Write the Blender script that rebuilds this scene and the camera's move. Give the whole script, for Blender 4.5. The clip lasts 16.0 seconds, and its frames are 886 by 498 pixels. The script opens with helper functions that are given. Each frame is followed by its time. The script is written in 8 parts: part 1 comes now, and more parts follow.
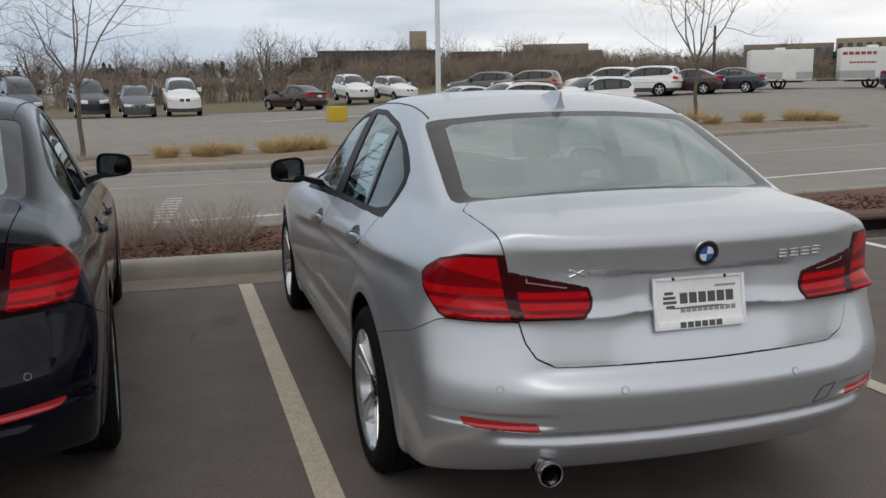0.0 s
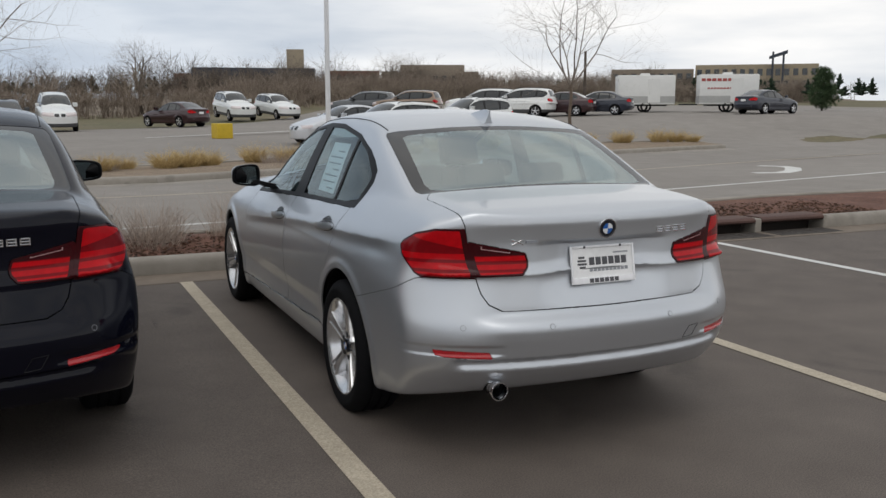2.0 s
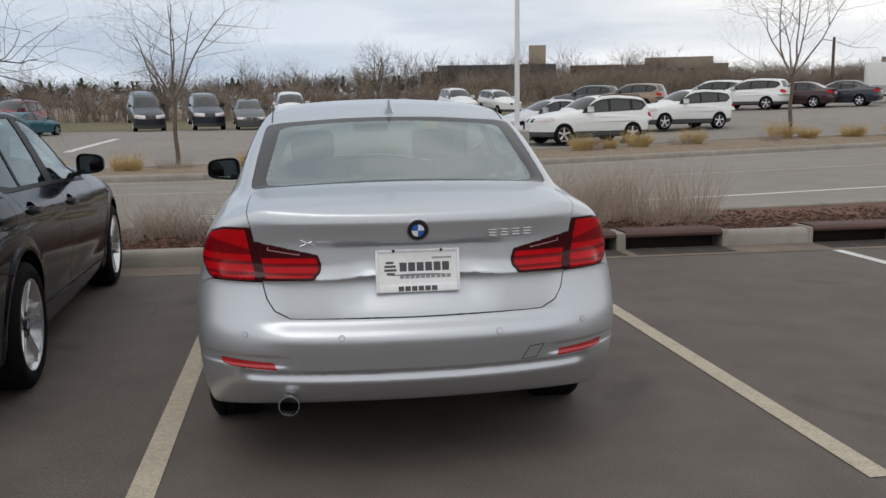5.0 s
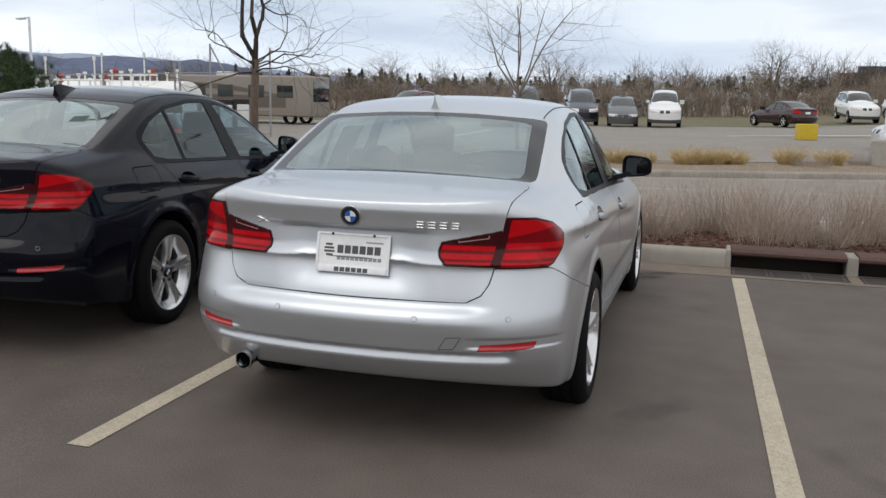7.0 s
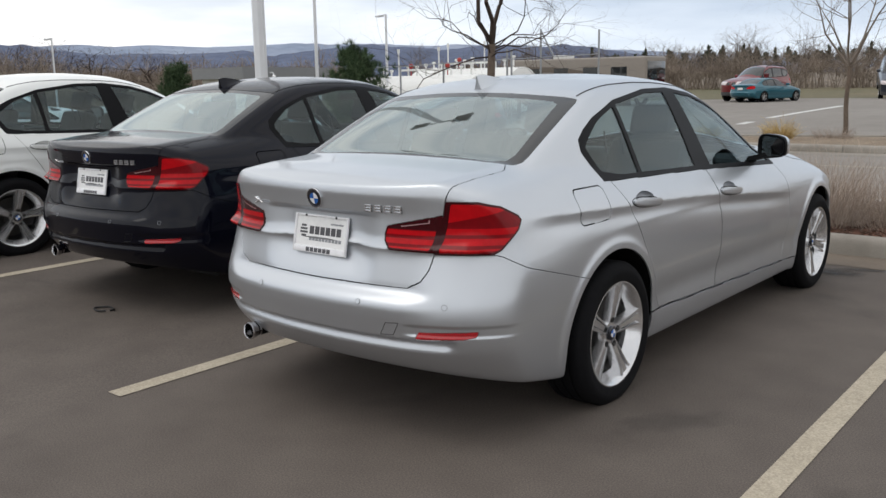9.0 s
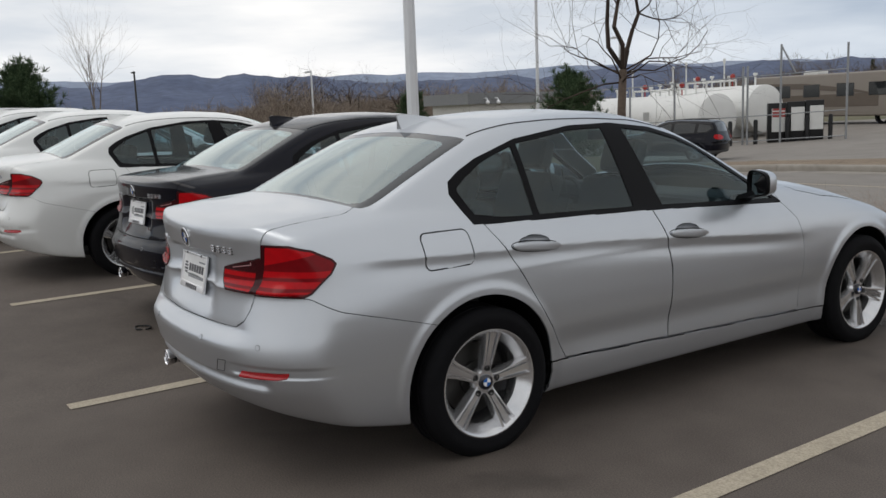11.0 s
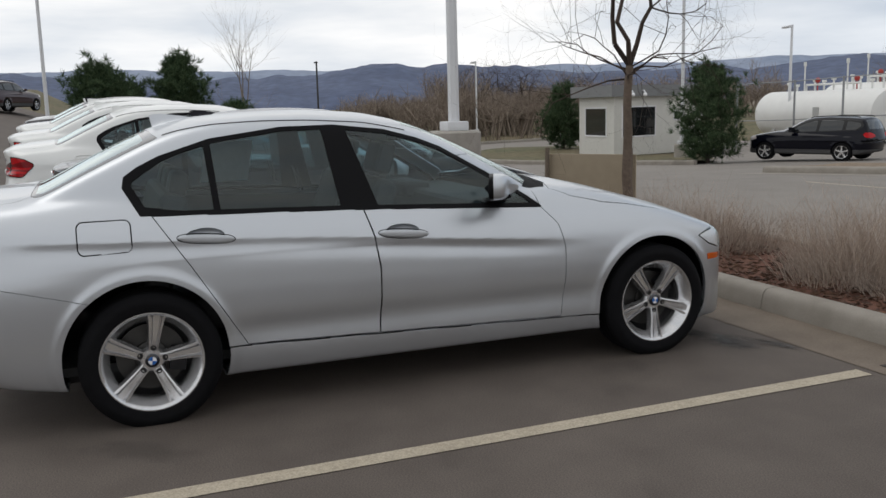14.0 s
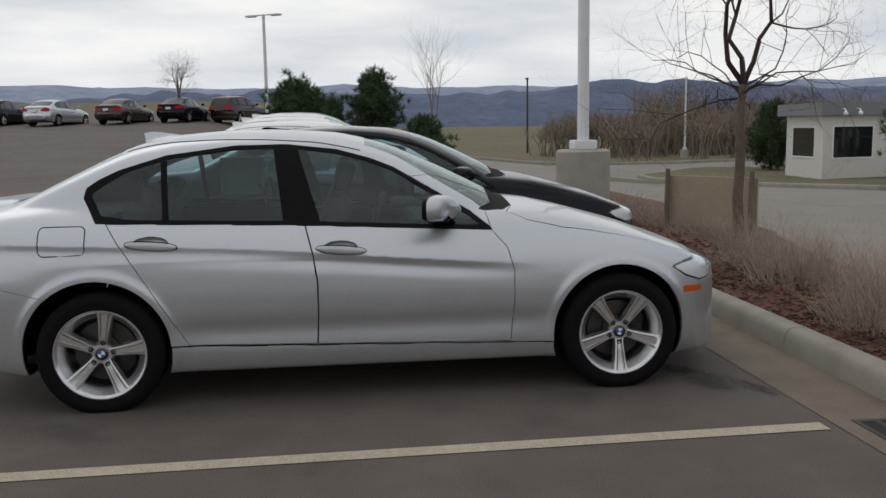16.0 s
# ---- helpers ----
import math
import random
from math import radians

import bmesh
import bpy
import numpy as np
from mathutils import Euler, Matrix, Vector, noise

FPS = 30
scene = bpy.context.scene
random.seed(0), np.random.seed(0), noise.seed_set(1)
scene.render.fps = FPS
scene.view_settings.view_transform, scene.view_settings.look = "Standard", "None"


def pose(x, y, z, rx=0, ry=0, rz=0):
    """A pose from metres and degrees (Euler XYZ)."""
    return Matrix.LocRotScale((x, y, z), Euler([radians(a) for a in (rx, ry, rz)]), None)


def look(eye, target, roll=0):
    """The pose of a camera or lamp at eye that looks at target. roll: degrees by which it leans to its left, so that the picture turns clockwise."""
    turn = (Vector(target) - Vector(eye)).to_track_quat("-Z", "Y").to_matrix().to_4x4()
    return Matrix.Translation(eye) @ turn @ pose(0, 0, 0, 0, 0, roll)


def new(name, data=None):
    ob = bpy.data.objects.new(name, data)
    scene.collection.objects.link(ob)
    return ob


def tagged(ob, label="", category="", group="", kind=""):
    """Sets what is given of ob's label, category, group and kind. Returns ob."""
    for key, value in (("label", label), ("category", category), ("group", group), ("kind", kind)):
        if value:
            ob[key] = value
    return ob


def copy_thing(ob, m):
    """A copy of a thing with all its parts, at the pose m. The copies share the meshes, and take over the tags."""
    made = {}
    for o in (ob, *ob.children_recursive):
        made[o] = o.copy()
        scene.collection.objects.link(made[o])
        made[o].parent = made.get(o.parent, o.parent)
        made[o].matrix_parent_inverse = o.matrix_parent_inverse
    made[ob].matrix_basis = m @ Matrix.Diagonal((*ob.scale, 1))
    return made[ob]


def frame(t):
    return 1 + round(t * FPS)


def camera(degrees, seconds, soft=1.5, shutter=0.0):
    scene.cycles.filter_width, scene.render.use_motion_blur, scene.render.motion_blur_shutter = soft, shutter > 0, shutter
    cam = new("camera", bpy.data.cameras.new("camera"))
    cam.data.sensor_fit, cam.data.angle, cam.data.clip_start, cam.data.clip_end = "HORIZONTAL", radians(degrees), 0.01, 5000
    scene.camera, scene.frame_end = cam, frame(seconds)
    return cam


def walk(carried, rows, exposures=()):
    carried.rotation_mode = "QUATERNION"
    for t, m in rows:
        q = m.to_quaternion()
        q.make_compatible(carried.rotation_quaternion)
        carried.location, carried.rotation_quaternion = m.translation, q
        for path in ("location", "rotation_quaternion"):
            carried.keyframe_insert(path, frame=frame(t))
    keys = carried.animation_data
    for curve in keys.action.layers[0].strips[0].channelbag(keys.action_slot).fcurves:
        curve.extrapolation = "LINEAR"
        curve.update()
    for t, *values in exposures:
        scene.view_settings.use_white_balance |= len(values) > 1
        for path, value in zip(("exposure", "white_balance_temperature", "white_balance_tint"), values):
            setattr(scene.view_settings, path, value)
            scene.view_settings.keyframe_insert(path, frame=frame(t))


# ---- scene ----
cam = camera(52.86, 16.0)
PATH = [
    (0, (-1.493, -3.301, 1.468), (-0.9479, -1.4086, 1.1169), -0.75),
    (0.5, (-1.539, -3.686, 1.447), (-1.0408, -1.7840, 1.0807), -0.33),
    (1, (-1.785, -3.933, 1.438), (-1.1601, -2.0615, 1.1098), -0.42),
    (1.5, (-2.066, -4.044, 1.469), (-1.2880, -2.2292, 1.1506), -1.95),
    (2, (-2.131, -4.080, 1.465), (-1.3278, -2.2752, 1.1543), 0.05),
    (2.5, (-2.101, -4.075, 1.460), (-1.3273, -2.2579, 1.1482), 0.13),
    (3, (-1.902, -4.089, 1.447), (-1.1550, -2.2592, 1.1390), -1.99),
    (5.5, (0.082, -4.261, 1.425), (0.1786, -2.2901, 1.1014), -0.38),
    (6, (0.540, -4.308, 1.430), (0.4134, -2.3392, 1.1034), -0.98),
    (6.5, (0.977, -4.348, 1.448), (0.6036, -2.4120, 1.1159), -1.31),
    (7, (1.370, -4.248, 1.430), (0.8071, -2.3573, 1.1032), 1.25),
    (7.5, (1.770, -4.168, 1.423), (0.9202, -2.3896, 1.0851), -0.53),
    (8, (2.131, -3.983, 1.442), (1.1158, -2.3026, 1.0629), -1.36),
    (8.5, (2.403, -3.694, 1.429), (1.2895, -2.0813, 1.0298), 1.52),
    (9, (2.731, -3.433, 1.430), (1.4754, -1.9211, 1.0619), -0.93),
    (11.5, (4.125, -1.845, 1.477), (2.4409, -0.8178, 1.1480), -0.90),
    (12, (4.413, -1.532, 1.461), (2.7124, -0.5410, 1.1089), -0.42),
    (12.5, (4.630, -1.180, 1.465), (2.8999, -0.2382, 1.1168), -1.98),
    (13, (4.809, -0.838, 1.471), (3.0475, 0.0392, 1.1121), -0.76),
    (13.5, (5.021, -0.496, 1.462), (3.2085, 0.2730, 1.1097), -0.54),
    (14, (5.151, -0.141, 1.459), (3.3051, 0.5618, 1.1443), -1.48),
    (14.5, (5.260, 0.222, 1.464), (3.3808, 0.8160, 1.1233), -0.64),
    (15, (5.449, 0.575, 1.458), (3.5357, 1.0636, 1.1430), -1.35),
    (15.5, (5.539, 0.945, 1.469), (3.5928, 1.3273, 1.2143), -2.01),
    (16, (5.576, 1.285, 1.464), (3.6070, 1.5097, 1.1927), -0.87),
]
walk(cam, [(t, look(eye, target, roll)) for t, eye, target, roll in PATH],
     exposures=[(0, 0.06), (0.5, 0.1), (1.5, 0.05), (3, 0.06), (5.5, 0.16), (6, 0.3), (6.5, 0.34), (7, 0.36), (7.5, 0.24), (8.5, 0.25), (9, 0.36), (11.5, -0.09), (12.5, 0.04), (13, 0.02), (14.5, 0.0), (15.5, 0.02), (16, -0.2)])

# ---- light ----
world = bpy.data.worlds.new("sky")
scene.world = world
world.use_nodes = True
wn, wl = world.node_tree.nodes, world.node_tree.links
wn.clear()
w_out, w_bg = wn.new("ShaderNodeOutputWorld"), wn.new("ShaderNodeBackground")
w_sky = wn.new("ShaderNodeTexSky")
w_sky.sky_type, w_sky.sun_disc = "NISHITA", False
w_sky.sun_elevation, w_sky.sun_rotation = radians(63), radians(215)
w_co, w_map = wn.new("ShaderNodeTexCoord"), wn.new("ShaderNodeMapping")
w_map.inputs["Scale"].default_value = (1.0, 1.0, 5.5)
w_noise = wn.new("ShaderNodeTexNoise")
w_noise.inputs["Scale"].default_value, w_noise.inputs["Detail"].default_value, w_noise.inputs["Roughness"].default_value = 1.7, 7.0, 0.55
w_ramp = wn.new("ShaderNodeValToRGB")
w_ramp.color_ramp.elements[0].position, w_ramp.color_ramp.elements[1].position = 0.08, 0.26
w_noise2 = wn.new("ShaderNodeTexNoise")
w_noise2.inputs["Scale"].default_value, w_noise2.inputs["Detail"].default_value = 3.2, 6.0
w_cloud = wn.new("ShaderNodeValToRGB")
w_cloud.color_ramp.elements[0].position, w_cloud.color_ramp.elements[1].position = 0.35, 0.62
w_cloud.color_ramp.elements[0].color, w_cloud.color_ramp.elements[1].color = (5.5, 5.85, 6.3, 1), (8.2, 8.15, 8.08, 1)
w_mix = wn.new("ShaderNodeMix")
w_mix.data_type = "RGBA"
w_gain = wn.new("ShaderNodeMix")
w_gain.data_type, w_gain.blend_type = "RGBA", "MULTIPLY"
w_gain.inputs[0].default_value, w_gain.inputs[7].default_value = 1.0, (1.1, 1.55, 2.2, 1)
wl.new(w_co.outputs["Generated"], w_map.inputs["Vector"])
wl.new(w_map.outputs["Vector"], w_noise.inputs["Vector"])
wl.new(w_map.outputs["Vector"], w_noise2.inputs["Vector"])
w_gap, w_sub = wn.new("ShaderNodeMapRange"), wn.new("ShaderNodeMath")
w_gap.inputs[1].default_value, w_gap.inputs[2].default_value, w_gap.inputs[3].default_value, w_gap.inputs[4].default_value = 0.82, 1.0, 0.0, 0.22
w_sub.operation = "SUBTRACT"
wl.new(w_noise.outputs["Fac"], w_sub.inputs[0]), wl.new(w_gap.outputs[0], w_sub.inputs[1]), wl.new(w_sub.outputs[0], w_ramp.inputs["Fac"])
wl.new(w_noise2.outputs["Fac"], w_cloud.inputs["Fac"])
wl.new(w_ramp.outputs["Color"], w_mix.inputs[0])
wl.new(w_sky.outputs["Color"], w_gain.inputs[6])
wl.new(w_gain.outputs[2], w_mix.inputs[6])
wl.new(w_cloud.outputs["Color"], w_mix.inputs[7])
w_dir, w_span, w_tone = wn.new("ShaderNodeVectorMath"), wn.new("ShaderNodeMapRange"), wn.new("ShaderNodeMix")
w_dir.operation, w_dir.inputs[1].default_value = "DOT_PRODUCT", (-0.85, -0.53, 0.0)
w_span.inputs[1].default_value, w_span.inputs[2].default_value, w_span.inputs[3].default_value, w_span.inputs[4].default_value = -1.0, 1.0, 0.95, 1.07
w_tone.data_type, w_tone.blend_type, w_tone.inputs[0].default_value = "RGBA", "MULTIPLY", 1.0
wl.new(w_co.outputs["Generated"], w_dir.inputs[0]), wl.new(w_dir.outputs["Value"], w_span.inputs[0]), wl.new(w_dir.outputs["Value"], w_gap.inputs[0])
wl.new(w_mix.outputs[2], w_tone.inputs[6]), wl.new(w_span.outputs[0], w_tone.inputs[7])
# a broad grey-blue cloud bank in the north-west
w_nw, w_bank, w_dim = wn.new("ShaderNodeVectorMath"), wn.new("ShaderNodeMapRange"), wn.new("ShaderNodeMix")
w_nw.operation, w_nw.inputs[1].default_value = "DOT_PRODUCT", (-0.27, 0.93, 0.25)
w_bank.interpolation_type = "SMOOTHSTEP"
w_bank.inputs[1].default_value, w_bank.inputs[2].default_value = 0.70, 0.99
w_dim.data_type, w_dim.blend_type, w_dim.inputs[7].default_value = "RGBA", "MULTIPLY", (0.66, 0.73, 0.82, 1)
wl.new(w_co.outputs["Generated"], w_nw.inputs[0]), wl.new(w_nw.outputs["Value"], w_bank.inputs[0])
wl.new(w_bank.outputs[0], w_dim.inputs[0]), wl.new(w_tone.outputs[2], w_dim.inputs[6])
# overcast brightens towards the horizon
w_sep, w_low, w_lift = wn.new("ShaderNodeSeparateXYZ"), wn.new("ShaderNodeMapRange"), wn.new("ShaderNodeMix")
w_low.interpolation_type = "SMOOTHSTEP"
w_low.inputs[1].default_value, w_low.inputs[2].default_value, w_low.inputs[3].default_value, w_low.inputs[4].default_value = 0.0, 0.45, 1.16, 1.0
w_lift.data_type, w_lift.blend_type, w_lift.inputs[0].default_value = "RGBA", "MULTIPLY", 1.0
wl.new(w_co.outputs["Generated"], w_sep.inputs[0]), wl.new(w_sep.outputs["Z"], w_low.inputs[0])
wl.new(w_dim.outputs[2], w_lift.inputs[6]), wl.new(w_low.outputs[0], w_lift.inputs[7])
wl.new(w_lift.outputs[2], w_bg.inputs["Color"])
wl.new(w_bg.outputs["Background"], w_out.inputs["Surface"])
w_bg.inputs["Strength"].default_value = 0.108
sun = new("sun", bpy.data.lights.new("sun", "SUN"))
sun.data.energy, sun.data.angle, sun.data.color = 0.55, radians(40), (1.0, 0.96, 0.9)
sun.matrix_basis = look((-10, -14, 34), (0, 0, 0))

# ---- materials ----
M = {}


def nodes_of(name):
    m = bpy.data.materials.new(name)
    m.use_nodes = True
    n, l = m.node_tree.nodes, m.node_tree.links
    return m, n, l, n["Principled BSDF"]


def plain(name, color, rough=0.5, metal=0.0, coat=0.0, spec=0.5, var=0.08, scale=40.0, bump=0.0, coords="Object"):
    """A surface with slight mottling at two scales and an optional fine relief."""
    m, n, l, b = nodes_of(name)
    b.inputs["Roughness"].default_value, b.inputs["Metallic"].default_value = rough, metal
    b.inputs["Coat Weight"].default_value, b.inputs["Specular IOR Level"].default_value = coat, spec
    b.inputs["Coat Roughness"].default_value = 0.03
    co = n.new("ShaderNodeTexCoord")
    t1, t2 = n.new("ShaderNodeTexNoise"), n.new("ShaderNodeTexNoise")
    t1.inputs["Scale"].default_value, t2.inputs["Scale"].default_value = scale, scale / 14
    t1.inputs["Detail"].default_value = t2.inputs["Detail"].default_value = 4
    add = n.new("ShaderNodeMath")
    add.operation = "ADD"
    mr = n.new("ShaderNodeMapRange")
    mr.inputs[1].default_value, mr.inputs[2].default_value = 0.6, 1.4
    mr.inputs[3].default_value, mr.inputs[4].default_value = 1 - var, 1 + var
    mix = n.new("ShaderNodeMix")
    mix.data_type, mix.blend_type = "RGBA", "MULTIPLY"
    mix.inputs[0].default_value, mix.inputs[6].default_value = 1.0, (*color, 1)
    for t in (t1, t2):
        l.new(co.outputs[coords], t.inputs["Vector"])
    l.new(t1.outputs["Fac"], add.inputs[0]), l.new(t2.outputs["Fac"], add.inputs[1])
    l.new(add.outputs[0], mr.inputs[0]), l.new(mr.outputs[0], mix.inputs[7])
    l.new(mix.outputs[2], b.inputs["Base Color"])
    if bump:
        bp = n.new("ShaderNodeBump")
        bp.inputs["Strength"].default_value, bp.inputs["Distance"].default_value = bump, 0.01
        l.new(t1.outputs["Fac"], bp.inputs["Height"]), l.new(bp.outputs["Normal"], b.inputs["Normal"])
    M[name] = m
    return m


def paint(name, color, metal, rough, dust=0.05, flake=0.02, spec=0.5, coat=0.6):
    """Car paint: a base with fine flake under a clear coat, and a thin film of dust."""
    m, n, l, b = nodes_of(name)
    b.inputs["Base Color"].default_value = (*color, 1)
    b.inputs["Metallic"].default_value, b.inputs["Roughness"].default_value = metal, rough
    b.inputs["Coat Weight"].default_value, b.inputs["Coat Roughness"].default_value = coat, 0.03
    b.inputs["Specular IOR Level"].default_value = spec
    co, t1, t2 = n.new("ShaderNodeTexCoord"), n.new("ShaderNodeTexNoise"), n.new("ShaderNodeTexNoise")
    t1.inputs["Scale"].default_value, t2.inputs["Scale"].default_value, t2.inputs["Detail"].default_value = 900, 5, 8
    l.new(co.outputs["Object"], t1.inputs["Vector"]), l.new(co.outputs["Object"], t2.inputs["Vector"])
    bp = n.new("ShaderNodeBump")
    bp.inputs["Strength"].default_value, bp.inputs["Distance"].default_value = flake, 0.001
    l.new(t1.outputs["Fac"], bp.inputs["Height"]), l.new(bp.outputs["Normal"], b.inputs["Normal"])
    mr = n.new("ShaderNodeMapRange")
    mr.inputs[1].default_value, mr.inputs[2].default_value, mr.inputs[3].default_value, mr.inputs[4].default_value = 0.42, 0.7, rough, rough + dust
    l.new(t2.outputs["Fac"], mr.inputs[0]), l.new(mr.outputs[0], b.inputs["Roughness"])
    M[name] = m
    return m


def glass(name, tint, gloss_rough=0.0, base=0.08):
    """Thin window glass: tinted see-through with a mirror gloss that grows at grazing angles."""
    m = bpy.data.materials.new(name)
    m.use_nodes = True
    n, l = m.node_tree.nodes, m.node_tree.links
    n.clear()
    o, tr, gl, mx, fr = (n.new("ShaderNode" + k) for k in ("OutputMaterial", "BsdfTransparent", "BsdfGlossy", "MixShader", "LayerWeight"))
    tr.inputs["Color"].default_value = (*tint, 1)
    gl.inputs["Color"].default_value, gl.inputs["Roughness"].default_value = (0.90, 0.985, 0.98, 1), gloss_rough
    fr.inputs["Blend"].default_value = 0.5
    po, ma = n.new("ShaderNodeMath"), n.new("ShaderNodeMath")
    po.operation, po.inputs[1].default_value = "POWER", 4.5
    ma.operation, ma.inputs[1].default_value, ma.inputs[2].default_value = "MULTIPLY_ADD", 0.85, base
    l.new(fr.outputs["Facing"], po.inputs[0]), l.new(po.outputs[0], ma.inputs[0]), l.new(ma.outputs[0], mx.inputs[0])
    l.new(tr.outputs[0], mx.inputs[1]), l.new(gl.outputs[0], mx.inputs[2]), l.new(mx.outputs[0], o.inputs[0])
    M[name] = m
    return m


paint("silver_paint", (0.55, 0.574, 0.608), 0.82, 0.37, 0.05)
paint("light_silver", (0.62, 0.63, 0.65), 0.5, 0.3, 0.05)
paint("black_paint", (0.0032, 0.0036, 0.0085), 0.0, 0.13, 0.06, spec=0.07, coat=0.33)
paint("white_paint", (0.72, 0.73, 0.72), 0.0, 0.3, 0.05)
paint("red_paint", (0.16, 0.012, 0.016), 0.2, 0.3)
paint("teal_paint", (0.01, 0.10, 0.14), 0.3, 0.3)
paint("grey_paint", (0.09, 0.095, 0.10), 0.5, 0.3)
paint("tan_paint", (0.25, 0.18, 0.13), 0.5, 0.3)
paint("navy_paint", (0.012, 0.016, 0.03), 0.2, 0.3)
paint("maroon_paint", (0.035, 0.012, 0.014), 0.3, 0.3)
glass("window_glass", (0.56, 0.68, 0.715), base=0.06)
glass("rear_glass", (0.46, 0.58, 0.58), base=0.29)
glass("lens_glass", (0.93, 0.94, 0.95))
plain("black", (0.006, 0.006, 0.007), 0.6)
plain("black_gloss", (0.008, 0.008, 0.009), 0.12, coat=0.3)
plain("black_trim", (0.012, 0.012, 0.013), 0.45, spec=0.3)
plain("window_trim", (0.005, 0.005, 0.006), 0.4, spec=0.1)
plain("rubber", (0.004, 0.004, 0.0045), 0.75, spec=0.15)
plain("tyre", (0.006, 0.006, 0.007), 0.8, spec=0.12, var=0.25, scale=25, bump=0.15)
plain("alloy", (0.66, 0.66, 0.67), 0.22, metal=0.85, coat=0.3, var=0.06)
plain("chrome", (0.8, 0.8, 0.82), 0.08, metal=1.0, var=0.02)
plain("dark_steel", (0.05, 0.05, 0.055), 0.4, metal=0.8)
plain("disc", (0.075, 0.073, 0.07), 0.5, metal=0.9)
plain("badge_blue", (0.01, 0.012, 0.02), 0.15, coat=0.5)
plain("enamel_blue", (0.02, 0.12, 0.42), 0.15, coat=0.5)
plain("white_enamel", (0.8, 0.8, 0.82), 0.2, coat=0.5)
plain("lamp_red", (0.44, 0.002, 0.006), 0.2, coat=0.14, spec=0.15, var=0.22, scale=34)
plain("lamp_mid_red", (0.18, 0.001, 0.004), 0.2, coat=0.14, spec=0.15, var=0.2, scale=40)
plain("lamp_dark_red", (0.04, 0.001, 0.003), 0.14, coat=0.2, spec=0.2, var=0.2)
plain("lamp_pale", (0.42, 0.24, 0.25), 0.2, coat=0.8)
plain("reflector_red", (0.42, 0.008, 0.014), 0.25, coat=0.8, var=0.2, scale=200)
plain("amber", (0.55, 0.10, 0.01), 0.2, coat=0.8)
plain("lamp_clear", (0.62, 0.55, 0.55), 0.2, coat=0.6)
plain("plate_white", (0.80, 0.80, 0.80), 0.4)
plain("ink", (0.07, 0.07, 0.078), 0.5)
plain("ink_grey", (0.25, 0.26, 0.28), 0.5)
plain("interior", (0.03, 0.03, 0.031), 0.75, bump=0.2)
plain("paper", (0.78, 0.80, 0.80), 0.7)
plain("mirror", (0.42, 0.46, 0.48), 0.01, metal=1.0, var=0.0)

# ---- small tools ----
def smooth_table(pts, sigma, lo=-6.0, hi=9.0, step=0.01):
    """A smoothed curve through (position, value) pairs."""
    xs = np.arange(lo, hi, step)
    a = np.array(pts, float)
    v = np.interp(xs, a[:, 0], a[:, 1])
    n = int(4 * sigma / step) + 1
    k = np.exp(-0.5 * (np.arange(-n, n + 1) * step / sigma) ** 2)
    v = np.convolve(np.pad(v, n, mode="edge"), k / k.sum(), mode="valid")
    return lambda y: np.interp(y, xs, v)


def smax(a, b, k):
    return 0.5 * (a + b + np.sqrt((a - b) ** 2 + k * k))


def smin(a, b, k):
    return 0.5 * (a + b - np.sqrt((a - b) ** 2 + k * k))


def sstep(a, b, x):
    t = np.clip((x - a) / (b - a), 0, 1)
    return t * t * (3 - 2 * t)


def poly_field(p, q, poly):
    """Signed distance to a closed polygon in the plane (p, q): negative inside."""
    a = np.array(poly, float)
    b = np.roll(a, -1, axis=0)
    best = np.full(p.shape, 1e9)
    inside = np.zeros(p.shape, bool)
    for (ax, ay), (bx, by) in zip(a, b):
        ex, ey = bx - ax, by - ay
        t = np.clip(((p - ax) * ex + (q - ay) * ey) / (ex * ex + ey * ey), 0, 1)
        best = np.minimum(best, (p - ax - t * ex) ** 2 + (q - ay - t * ey) ** 2)
        if ay != by:
            inside ^= ((ay > q) != (by > q)) & (p < ex * (q - ay) / (by - ay) + ax)
    d = np.sqrt(best)
    return np.where(inside, -d, d)


